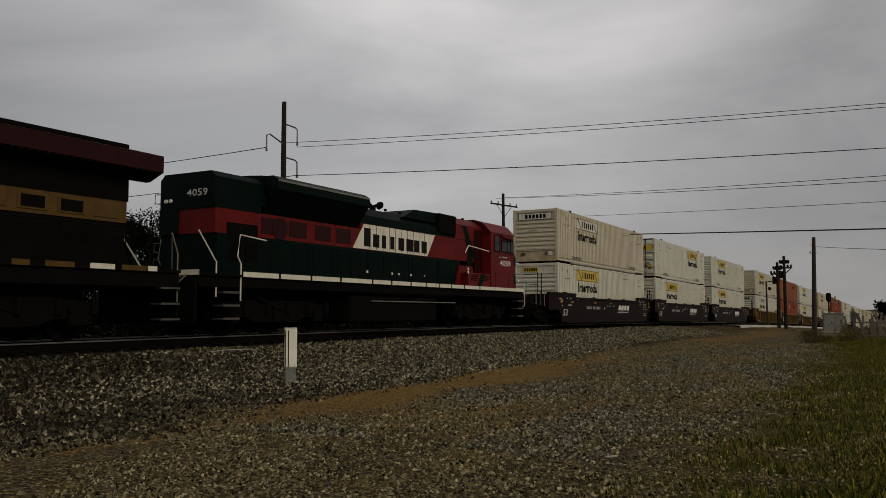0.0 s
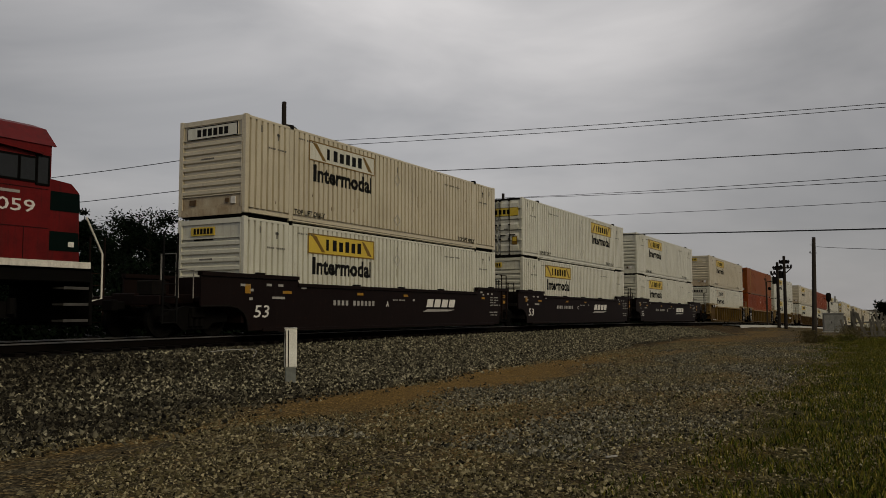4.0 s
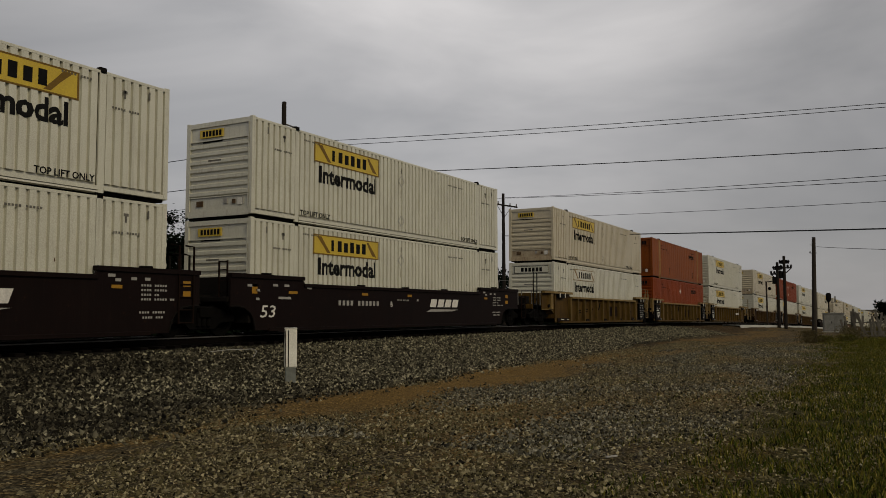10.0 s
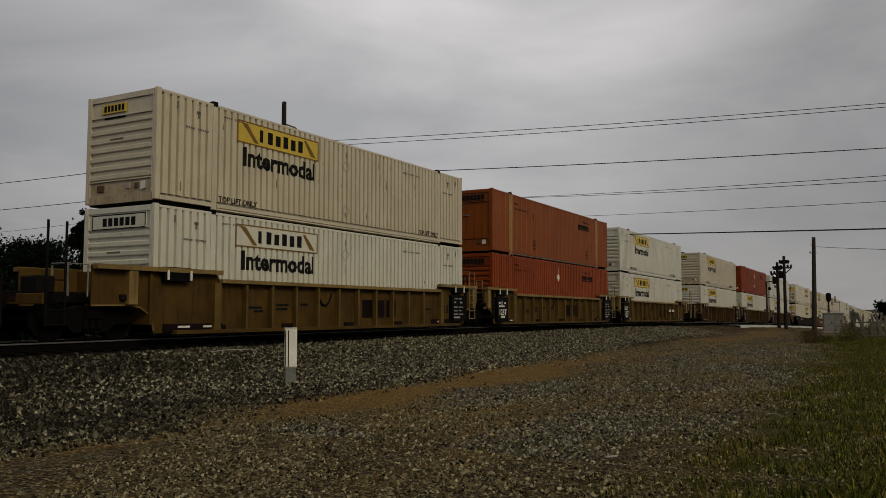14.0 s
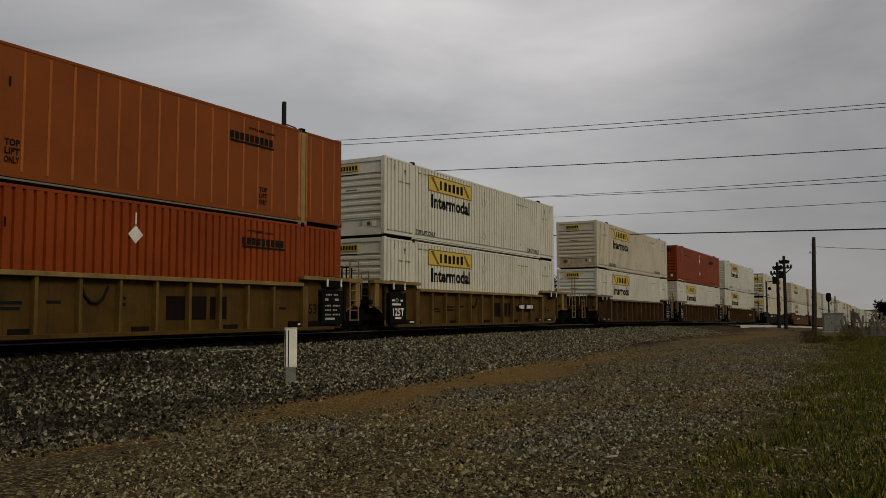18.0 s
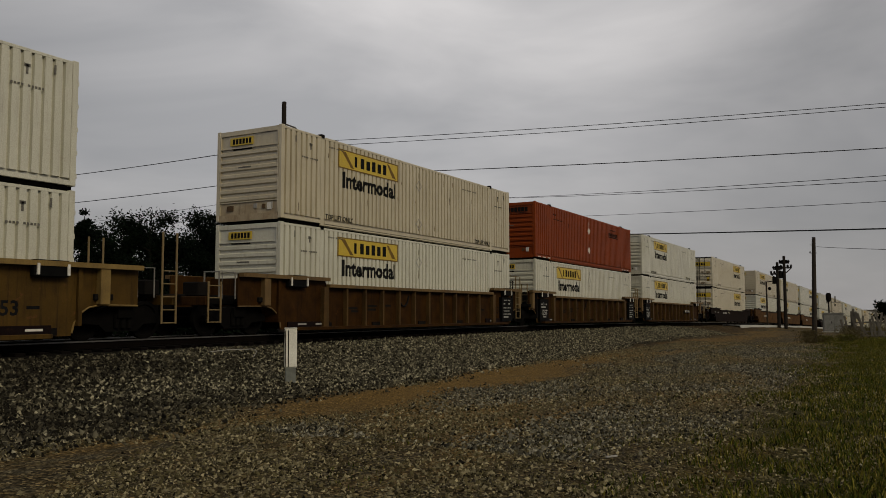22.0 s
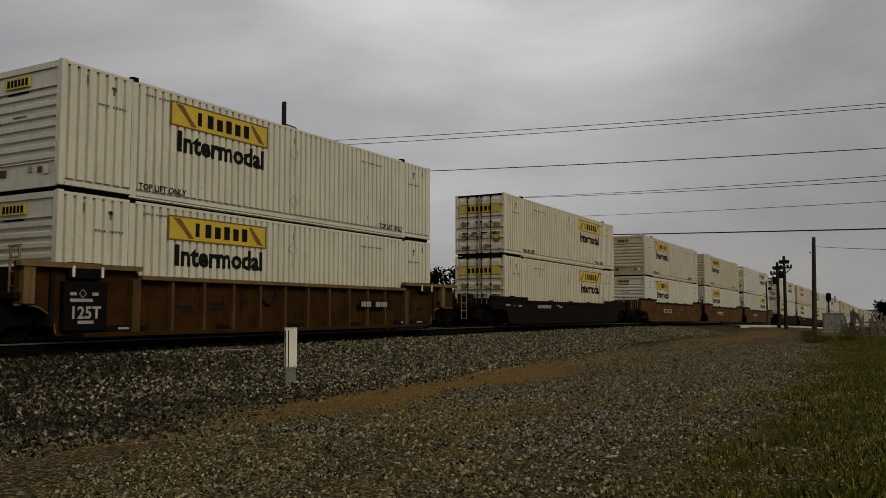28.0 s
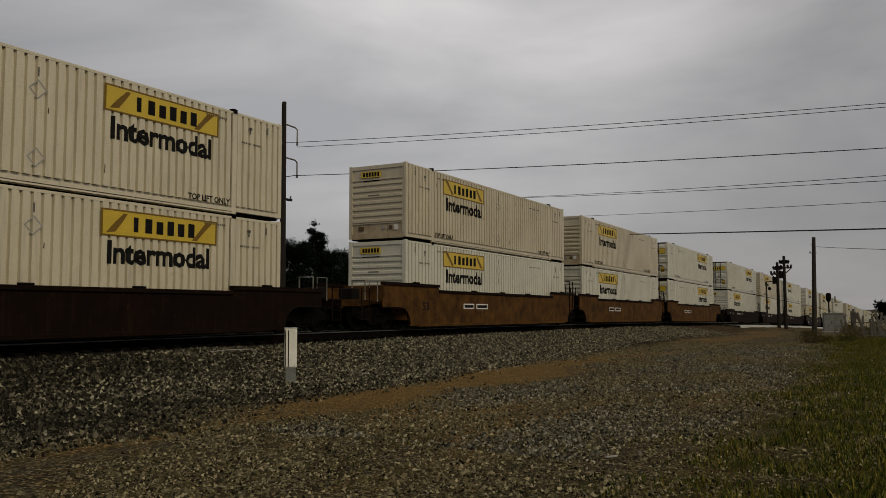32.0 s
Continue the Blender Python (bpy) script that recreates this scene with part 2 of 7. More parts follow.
M_BLADE = stone_material("grass_blade_mix", (0.008, 0.012, 0.0012), (0.19, 0.17, 0.028), (0.040, 0.057, 0.005))
M_STRAW = stone_material("straw_blade_mix", (0.03, 0.025, 0.005), (0.26, 0.21, 0.05), (0.11, 0.088, 0.016))

# ---------------------------------------------------------------- mesh helpers


def box(bm, x0, x1, y0, y1, z0, z1):
    v = [bm.verts.new((x, y, z)) for x in (x0, x1) for y in (y0, y1) for z in (z0, z1)]
    for f in ((0, 1, 3, 2), (4, 6, 7, 5), (0, 4, 5, 1), (2, 3, 7, 6), (0, 2, 6, 4), (1, 5, 7, 3)):
        bm.faces.new([v[i] for i in f])
    return v


def solid(*boxes, bevel=0.0):
    bm = bmesh.new()
    for b in boxes:
        box(bm, *b)
    if bevel:
        bmesh.ops.bevel(bm, geom=bm.edges[:], offset=bevel, segments=1, affect="EDGES", profile=0.5)
    return bm


def prism(points, y0, y1, bm=None):
    """A profile in x and z, drawn out along y."""
    bm = bm or bmesh.new()
    a = [bm.verts.new((x, y0, z)) for x, z in points]
    b = [bm.verts.new((x, y1, z)) for x, z in points]
    bm.faces.new(a)
    bm.faces.new(b[::-1])
    k = len(points)
    for i in range(k):
        j = (i + 1) % k
        bm.faces.new((a[j], a[i], b[i], b[j]))
    return bm


def loft(points, x0, x1, bm=None):
    """A profile in y and z, drawn out along x."""
    bm = bm or bmesh.new()
    a = [bm.verts.new((x0, y, z)) for y, z in points]
    b = [bm.verts.new((x1, y, z)) for y, z in points]
    bm.faces.new(a[::-1])
    bm.faces.new(b)
    k = len(points)
    for i in range(k):
        j = (i + 1) % k
        bm.faces.new((a[i], a[j], b[j], b[i]))
    return bm


def rod(points, radius, bm=None, sides=6):
    """A bar of round section through the points."""
    bm = bm or bmesh.new()
    pts = [Vector(p) for p in points]
    rings = []
    for i, p in enumerate(pts):
        d = (pts[min(i + 1, len(pts) - 1)] - pts[max(i - 1, 0)]).normalized()
        u = d.cross(Vector((0, 0, 1)) if abs(d.z) < 0.9 else Vector((1, 0, 0))).normalized()
        w = d.cross(u)
        r = radius[i] if isinstance(radius, (list, tuple)) else radius
        rings.append([bm.verts.new(p + (u * math.cos(a) + w * math.sin(a)) * r) for a in [2 * math.pi * k / sides for k in range(sides)]])
    for a, b in zip(rings, rings[1:]):
        for k in range(sides):
            bm.faces.new((a[k], a[(k + 1) % sides], b[(k + 1) % sides], b[k]))
    bm.faces.new(rings[0][::-1])
    bm.faces.new(rings[-1])
    return bm


def wheel_disc(radius, y0, y1, bm=None, sides=24, hub=0.12):
    bm = bm or bmesh.new()
    prof = [(y0, radius), (y0, radius * 0.82), (y0 + (y1 - y0) * 0.35, radius * 0.78), (y0 + (y1 - y0) * 0.35, hub), (y0 - 0.02, hub)]
    back = [(y1, radius)]
    loop = back + prof
    rings = [[bm.verts.new((math.cos(a) * r, y, math.sin(a) * r)) for a in [2 * math.pi * k / sides for k in range(sides)]] for y, r in loop]
    for a, b in zip(rings, rings[1:]):
        for k in range(sides):
            bm.faces.new((a[k], a[(k + 1) % sides], b[(k + 1) % sides], b[k]))
    bm.faces.new(rings[0][::-1])
    bm.faces.new(rings[-1])
    return bm


def mesh_of(name, bm, mat):
    bmesh.ops.recalc_face_normals(bm, faces=bm.faces[:])
    me = bpy.data.meshes.new(name)
    bm.to_mesh(me)
    bm.free()
    me.materials.append(mat)
    return me


def part(name, bm, mat, parent, label=""):
    """Links a bmesh, or a mesh that is there already, as one mesh object under a thing or a part."""
    me = bm if isinstance(bm, bpy.types.Mesh) else mesh_of(name, bm, mat)
    ob = new(name, me)
    ob.parent = parent
    if label:
        ob["label"] = label
    return ob


def thing(name, label, category, group="", kind=""):
    return tagged(new(name), label, category, group, kind)


def lone(name, bm, mat, label, category, group="", kind=""):
    return tagged(new(name, mesh_of(name, bm, mat)), label, category, group, kind)


def lettering(text, height, depth=0.006, bold=0.0, squeeze=1.0):
    """Letters that stand upright and face the camera's side (towards -y), from x = 0 and z = 0 on."""
    cu = bpy.data.curves.new("letters", "FONT")
    cu.body, cu.size, cu.offset, cu.resolution_u = text, height / 0.70, bold, 2
    tmp = new("letters", cu)
    bpy.context.view_layer.update()
    me = bpy.data.meshes.new_from_object(tmp.evaluated_get(bpy.context.evaluated_depsgraph_get()))
    bpy.data.objects.remove(tmp)
    bpy.data.curves.remove(cu)
    bm = bmesh.new()
    bm.from_mesh(me)
    bpy.data.meshes.remove(me)
    for v in bm.verts:
        v.co = Vector((v.co.x * squeeze, 0.0, v.co.y))
    return bm


def moved(bm, x=0.0, y=0.0, z=0.0, turn=False):
    """Shifts a bmesh; turn faces it the other way round (about z)."""
    if turn:
        for v in bm.verts:
            v.co.x, v.co.y = -v.co.x, -v.co.y
    bmesh.ops.translate(bm, vec=(x, y, z), verts=bm.verts[:])
    return bm


def glyph_bars(widths, x0, x1, z0, z1, y, slant=0.0, gap=0.22):
    """Plain letter-sized bars for a name that is not lettered."""
    bm = bmesh.new()
    total = sum(widths) + gap * (len(widths) - 1)
    x, k = x0, (x1 - x0) / total
    for i, w in enumerate(widths):
        top = z1 if w > 0.3 else z0 + (z1 - z0) * 0.25
        q = [(x, z0), (x + w * k, z0), (x + w * k + slant, top), (x + slant, top)]
        bm.faces.new([bm.verts.new((a, y, b)) for a, b in q])
        x += (w + gap) * k
    return bm


# ---------------------------------------------------------------- the line: plan and profile
RAIL = 0.811          # top of rail at the camera
TRACK_Y = 17.09       # middle of the track at the camera


def dip(x):
    """The line falls away gently beyond the camera, then levels out."""
    x = max(0.0, x)
    if x < 230:
        return -1.026 * (x / 100) ** 2
    return -5.43 - 2.8 * (1 - math.exp(-(x - 230) / 60.0))


def line_y(x):
    x = max(0.0, x)
    return TRACK_Y - 1.388 * (x / 100) ** 2 if x < 420 else TRACK_Y - 24.48 - 0.117 * (x - 420)


def on_line(x, lift=0.0):
    """A pose on the rails at x: level across, along the track."""
    e = 4.0
    d = Vector((2 * e, line_y(x + e) - line_y(x - e), dip(x + e) - dip(x - e)))
    turn = Euler((0, -math.atan2(d.z, d.x), math.atan2(d.y, d.x)))
    return Matrix.LocRotScale((x, line_y(x), RAIL + dip(x) + lift), turn, None)


# How far the train has come, every two seconds.
TRAVEL = (-1.0, 10.9, 22.8, 35.13, 47.97, 60.93, 74.05, 87.32, 101.0, 114.85, 128.92, 143.48, 158.46, 173.76, 188.93, 204.75, 220.7)


def travel(t):
    k = TRAVEL
    i = min(int(t / 2), 15)
    a = t / 2 - i
    p1, p2 = k[i], k[i + 1]
    p0 = k[i - 1] if i else 2 * p1 - p2
    p3 = k[i + 2] if i < 15 else 2 * p2 - p1
    return 0.5 * (2 * p1 + (p2 - p0) * a + (2 * p0 - 5 * p1 + 4 * p2 - p3) * a * a + (3 * p1 - p0 - 3 * p2 + p3) * a ** 3)


MOVERS = []           # (thing, place of its middle in the train, height above the rail, turned round)
ROLLERS = []          # (wheelset, radius, middle in its thing)


def ground_z(x, y):
    d = abs(y - line_y(x))
    bed = 0.55 - 0.08 * min(1.0, max(0.0, (d - 1.6) / 0.7))
    if d > 2.9:
        k = min(1.0, (d - 2.9) / 3.8)
        bed = 0.47 * (1 - k) ** 1.35
    return dip(x) + bed

# ---------------------------------------------------------------- ground
def ground_material():
    m = bpy.data.materials.new("gravel_yard")
    m.use_nodes = True
    n, l = m.node_tree.nodes, m.node_tree.links
    b = n["Principled BSDF"]
    b.inputs["Roughness"].default_value = 0.92
    b.inputs["Specular IOR Level"].default_value = 0.05
    co = n.new("ShaderNodeTexCoord")
    sep = n.new("ShaderNodeSeparateXYZ")
    l.new(co.outputs["Object"], sep.inputs[0])

    def noise_at(scale, detail=4, rough=0.6, vec=None):
        t = n.new("ShaderNodeTexNoise")
        t.inputs["Scale"].default_value, t.inputs["Detail"].default_value, t.inputs["Roughness"].default_value = scale, detail, rough
        l.new(vec or co.outputs["Object"], t.inputs["Vector"])
        return t.outputs["Fac"]

    def math_node(op, a, c):
        k = n.new("ShaderNodeMath")
        k.operation = op
        for i, v in ((0, a), (1, c)):
            if isinstance(v, float):
                k.inputs[i].default_value = v
            else:
                l.new(v, k.inputs[i])
        return k.outputs[0]

    def span(v, lo, hi):
        r = n.new("ShaderNodeMapRange")
        r.interpolation_type = "SMOOTHSTEP"
        r.inputs["From Min"].default_value, r.inputs["From Max"].default_value = lo, hi
        l.new(v, r.inputs["Value"])
        return r.outputs["Result"]

    def mix(fac, a, c, kind="MIX"):
        x = n.new("ShaderNodeMixRGB")
        x.blend_type = kind
        for key, v in (("Fac", fac), ("Color1", a), ("Color2", c)):
            if isinstance(v, tuple):
                x.inputs[key].default_value = (*v, 1)
            elif isinstance(v, float):
                x.inputs[key].default_value = v
            else:
                l.new(v, x.inputs[key])
        return x.outputs["Color"]

    stretchy = n.new("ShaderNodeMapping")
    stretchy.inputs["Scale"].default_value = (0.22, 1.0, 1.0)
    l.new(co.outputs["Object"], stretchy.inputs["Vector"])

    def pebbles(scale):
        """Every cell is a small stone with a tone of its own; the shade in the gaps is painted in."""
        v = n.new("ShaderNodeTexVoronoi")
        v.inputs["Scale"].default_value = scale
        l.new(co.outputs["Object"], v.inputs["Vector"])
        sp = n.new("ShaderNodeSeparateColor")
        l.new(v.outputs["Color"], sp.inputs[0])
        r = n.new("ShaderNodeValToRGB")
        els = r.color_ramp.elements
        els[0].color, els[1].color = (0.10, 0.10, 0.10, 1), (1.0, 1.0, 1.0, 1)
        for at, tone in ((0.45, 0.26), (0.80, 0.52)):
            e = els.new(at)
            e.color = (tone, tone, tone, 1)
        l.new(sp.outputs[0], r.inputs["Fac"])
        return mix(span(v.outputs["Distance"], 0.42, 0.75), r.outputs["Color"], (0.07, 0.07, 0.07))

    wob = math_node("MULTIPLY", math_node("SUBTRACT", noise_at(0.7, 5, 0.65), 0.5), 3.0)
    y = math_node("ADD", sep.outputs["Y"], wob)
    mid, fine = noise_at(3.0, 5), noise_at(42.0, 3, 0.75)
    small, large = pebbles(30.0), pebbles(19.0)
    grit = mix(1.0, mix(span(mid, 0.35, 0.65), (0.215, 0.180, 0.105), (0.215, 0.155, 0.068)), small, "MULTIPLY")
    dirt = mix(span(mid, 0.35, 0.65), (0.190, 0.116, 0.032), (0.118, 0.073, 0.021))
    dirt = mix(0.62, dirt, mix(1.0, (0.38, 0.235, 0.072), small, "MULTIPLY"))
    dirt = mix(math_node("MULTIPLY", span(fine, 0.50, 0.66), 0.6), dirt, (0.022, 0.015, 0.007))
    # dark base: shaded gaps under the loose ballast, put into colour
    ballast = mix(1.0, mix(span(noise_at(0.35, 3), 0.38, 0.62), (0.060, 0.053, 0.034), (0.032, 0.026, 0.016)), large, "MULTIPLY")
    turf = mix(span(mid, 0.38, 0.62), (0.012, 0.019, 0.0016), (0.034, 0.029, 0.006))
    turf = mix(0.7, turf, mix(1.0, (0.16, 0.135, 0.03), small, "MULTIPLY"))
    turf = mix(math_node("MULTIPLY", span(fine, 0.45, 0.7), 0.6), turf, (0.010, 0.012, 0.004))
    patch = noise_at(0.55, 4, 0.6, stretchy.outputs["Vector"])
    col = mix(math_node("MULTIPLY", span(patch, 0.45, 0.60), 0.8), grit, dirt)
    band = math_node("MULTIPLY", span(y, 6.2, 7.2), math_node("SUBTRACT", 1.0, span(y, 8.9, 9.7)))
    worn = math_node("MULTIPLY", span(sep.outputs["X"], 8.0, 12.0), math_node("SUBTRACT", 1.0, math_node("MULTIPLY", span(sep.outputs["X"], 17.0, 27.0), 0.65)))
    col = mix(math_node("MULTIPLY", math_node("MULTIPLY", band, worn), span(patch, 0.28, 0.48)), col, dirt)
    col = mix(span(math_node("SUBTRACT", y, math_node("MULTIPLY", sep.outputs["X"], 0.03)), 8.3, 9.3), col, mix(span(sep.outputs["X"], 34.0, 60.0), ballast, mix(1.0, (0.16, 0.105, 0.045), large, "MULTIPLY")))
    # shade under the train is put into the track bed's colour
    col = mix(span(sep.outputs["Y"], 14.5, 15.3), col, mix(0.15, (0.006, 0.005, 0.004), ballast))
    col = mix(math_node("SUBTRACT", 1.0, span(y, 0.9, 2.3)), col, turf)
    col = mix(math_node("MULTIPLY", span(sep.outputs["X"], 60.0, 130.0), 0.7), col, mix(span(mid, 0.4, 0.6), (0.055, 0.036, 0.014), (0.026, 0.024, 0.009)))
    l.new(col, b.inputs["Base Color"])
    vor = n.new("ShaderNodeTexVoronoi")
    vor.inputs["Scale"].default_value = 19.0
    l.new(co.outputs["Object"], vor.inputs["Vector"])
    bp = n.new("ShaderNodeBump")
    bp.inputs["Strength"].default_value, bp.inputs["Distance"].default_value = 0.7, 0.03
    l.new(vor.outputs["Distance"], bp.inputs["Height"])
    l.new(bp.outputs["Normal"], b.inputs["Normal"])
    return m


def steps(*runs):
    out = []
    for a, b, k in runs:
        out += [a + (b - a) * i / k for i in range(k)]
    return out + [runs[-1][1]]


GX = steps((-1200, -100, 8), (-100, -6, 16), (-6, 45, 150), (45, 120, 75), (120, 420, 60), (420, 4200, 14))
GY = steps((-1500, -60, 8), (-60, -4, 10), (-4, 24, 84), (24, 60, 18), (60, 3800, 16))


def heave(x, y):
    a = noise.noise(Vector((x * 0.45, y * 0.45, 1.7))) * 0.045 + noise.noise(Vector((x * 1.9, y * 1.9, 5.1))) * 0.018
    rut = 0.0
    for c in (6.6, 8.1):
        rut -= 0.035 * math.exp(-((y - c + 0.3 * math.sin(x * 0.21)) / 0.28) ** 2)
    return (a + rut) if -5 < y < 40 and x < 160 else 0.0


gv = [(x, y, ground_z(x, y) + heave(x, y)) for x in GX for y in GY]
gk = len(GY)
gf = [(i * gk + j, (i + 1) * gk + j, (i + 1) * gk + j + 1, i * gk + j + 1) for i in range(len(GX) - 1) for j in range(gk - 1)]
gm = bpy.data.meshes.new("ground")
gm.from_pydata(gv, [], gf)
gm.polygons.foreach_set("use_smooth", [True] * len(gf))
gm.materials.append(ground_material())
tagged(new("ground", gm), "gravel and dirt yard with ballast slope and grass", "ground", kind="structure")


def scatter(name, mat, count, place, size, seed, label, flat=0.95, category="stones"):
    """Angular crushed stones, joined; place(rng) gives x and y."""
    rng = np.random.default_rng(seed)
    base = np.array([(1, 0, -0.2), (-1, 0, -0.2), (0, 1, -0.2), (0, -1, -0.2), (0, 0, 1)], float)
    tri = np.array([(0, 2, 4), (2, 1, 4), (1, 3, 4), (3, 0, 4)])
    x, y = place(rng, count)
    keep = ~((np.abs(y - (TRACK_Y - 1.388 * (np.maximum(x, 0) / 100) ** 2)) < 1.45))
    x, y = x[keep], y[keep]
    k = len(x)
    z = np.array([ground_z(a, b) + heave(a, b) for a, b in zip(x, y)])
    s = size[0] + (size[1] - size[0]) * rng.random(k) ** 2.2
    v = base[None] * (0.55 + 0.75 * rng.random((k, 5, 1))) + rng.normal(0, 0.20, (k, 5, 3))
    v *= (s[:, None] * np.array([1.0, 1.0, 1.0])[None] * (0.75 + 0.5 * rng.random((k, 3))))[:, None, :]
    v[..., 2] *= flat
    a = rng.random(k) * 6.283
    tilt = rng.normal(0, 0.5, k)
    ca, sa, ct, st = np.cos(a)[:, None], np.sin(a)[:, None], np.cos(tilt)[:, None], np.sin(tilt)[:, None]
    vx, vy, vz = v[..., 0], v[..., 1], v[..., 2]
    vx, vz = vx * ct - vz * st, vx * st + vz * ct
    p = np.stack([vx * ca - vy * sa + x[:, None], vx * sa + vy * ca + y[:, None], vz + (z + s * 0.3)[:, None]], -1)
    f = tri[None] + (np.arange(k) * 5)[:, None, None]
    me = bpy.data.meshes.new(name)
    me.vertices.add(k * 5)
    me.vertices.foreach_set("co", p.ravel())
    me.loops.add(k * 12)
    me.loops.foreach_set("vertex_index", f.ravel().astype(np.int32))
    me.polygons.add(k * 4)
    me.polygons.foreach_set("loop_start", np.arange(k * 4, dtype=np.int32) * 3)
    me.polygons.foreach_set("loop_total", np.full(k * 4, 3, dtype=np.int32))
    me.update(calc_edges=True)
    me.materials.append(mat)
    return tagged(new(name, me), label, category, kind="stuff")


def shoulder(x):
    """The lower edge of the ballast."""
    return 8.55 + 0.045 * np.clip(x - 8, 0, 14) + 0.12 * np.clip(x - 22, 0, 16) + 0.25 * np.sin(x * 0.7) + 0.15 * np.sin(x * 2.3)


def dirt_lane(x, y):
    """How far a spot lies in the worn, nearly stone-free wheel track."""
    far = 7.95 - 0.03 * np.clip(x - 22, 0, 40)
    lane = np.exp(-((y - far) / 1.15) ** 2) * np.clip((x - 7.5) / 3, 0, 1) * np.clip((34 - x) / 14, 0.35, 1)
    near = np.exp(-((y - 7.1 - 0.3 * np.sin(x * 1.3)) / 0.55) ** 4 - ((x - 4.6) / 2.6) ** 4)
    return np.maximum(lane, near)


# noise plus an x gradient: darkening to the left, painted through stone colour
def left_falloff(x, y):
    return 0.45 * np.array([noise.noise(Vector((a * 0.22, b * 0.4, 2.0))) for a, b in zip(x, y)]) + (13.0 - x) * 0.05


def near_ballast(rng, k):
    x = 3 + 60 * rng.random(k) ** 1.7
    return x, 15.4 - (15.4 - shoulder(x) - rng.normal(0, 0.45, k)) * rng.random(k) ** 0.9


def pale_ballast(rng, k):
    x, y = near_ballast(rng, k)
    keep = (left_falloff(x, y) + rng.normal(0, 0.22, k) < 0.03) & (dirt_lane(x, y) < rng.random(k))
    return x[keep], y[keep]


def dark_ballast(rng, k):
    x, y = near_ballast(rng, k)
    keep = (left_falloff(x, y) + rng.normal(0, 0.22, k) > 0.0) & (dirt_lane(x, y) < rng.random(k))
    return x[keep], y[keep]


def yard(rng, k):
    x = 3.2 + 40 * rng.random(k) ** 1.7
    y = 0.1 + 9.3 * rng.random(k)
    thin = np.array([noise.noise(Vector((a * 0.30, b * 0.8, 4.0))) for a, b in zip(x, y)])
    verge_in = np.clip((2.0 + 0.03 * x - y) / 0.8, 0, 1)
    keep = thin - 1.15 * dirt_lane(x, y) - 0.42 * verge_in + rng.normal(0, 0.25, k) > -0.36
    return x[keep], y[keep]


scatter("ballast_stones", M_STONE, 150000, pale_ballast, (0.020, 0.050), 11, "grey crushed stone ballast on the shoulder")
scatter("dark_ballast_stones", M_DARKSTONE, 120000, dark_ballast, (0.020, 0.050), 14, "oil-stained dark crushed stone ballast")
scatter("gravel", M_PEBBLE, 180000, yard, (0.010, 0.026), 12, "brown and grey gravel pressed into dirt")


def mid_yard(rng, k):
    x = 8 + 30 * rng.random(k) ** 1.2
    y = 1.9 + 6.0 * rng.random(k)
    thin = np.array([noise.noise(Vector((a * 0.25, b * 0.7, 7.0))) for a, b in zip(x, y)])
    keep = thin + rng.normal(0, 0.2, k) > 0.0 + 0.9 * dirt_lane(x, y)
    return x[keep], y[keep]


scatter("coarse_gravel", M_GREYGRAVEL, 80000, mid_yard, (0.013, 0.034), 15, "grey coarse gravel lying in patches on the yard")


def behind(rng, k):
    return -7 + 11 * rng.random(k), 1.8 + 7.0 * rng.random(k)


scatter("gravel", M_PEBBLE, 12000, behind, (0.010, 0.026), 16, "brown and grey gravel pressed into dirt")
scatter("loose_stones", M_STONE, 240, yard, (0.022, 0.045), 13, "larger loose pale stones lying on gravel")


def blades(name, mat, count, place, tall, seed, label):
    rng = np.random.default_rng(seed)
    x, y = place(rng, count)
    k = len(x)
    z = np.array([ground_z(a, b) + heave(a, b) for a, b in zip(x, y)]) - 0.01
    h = tall[0] + (tall[1] - tall[0]) * rng.random(k) ** 2
    a = rng.random(k) * 6.283
    w = 0.003 + 0.006 * rng.random(k)
    bend = h * (0.15 + 0.75 * rng.random(k))
    dx, dy = np.cos(a), np.sin(a)
    b = rng.random(k) * 6.283
    bx, by = np.cos(b) * bend, np.sin(b) * bend
    o = np.zeros(k)
    p = np.stack([np.stack([x - dx * w, y - dy * w, z], -1), np.stack([x + dx * w, y + dy * w, z], -1),
                  np.stack([x + bx * 0.35 + dx * w * 0.7, y + by * 0.35 + dy * w * 0.7, z + h * 0.6], -1), np.stack([x + bx * 0.35 - dx * w * 0.7, y + by * 0.35 - dy * w * 0.7, z + h * 0.6], -1),
                  np.stack([x + bx, y + by, z + h * 0.92], -1)], 1)
    i = np.arange(k)[:, None] * 5
    loops = np.concatenate([i + np.array([[0, 1, 2, 3]]), i + np.array([[3, 2, 4]])], 1)
    me = bpy.data.meshes.new(name)
    me.vertices.add(k * 5)
    me.vertices.foreach_set("co", p.ravel())
    me.loops.add(k * 7)
    me.loops.foreach_set("vertex_index", loops.ravel().astype(np.int32))
    me.polygons.add(k * 2)
    start = (np.arange(k)[:, None] * 7 + np.array([[0, 4]])).ravel()
    me.polygons.foreach_set("loop_start", start.astype(np.int32))
    me.polygons.foreach_set("loop_total", np.tile(np.array([4, 3], np.int32), k))
    me.update(calc_edges=True)
    me.materials.append(mat)
    return tagged(new(name, me), label, "grass", kind="stuff")


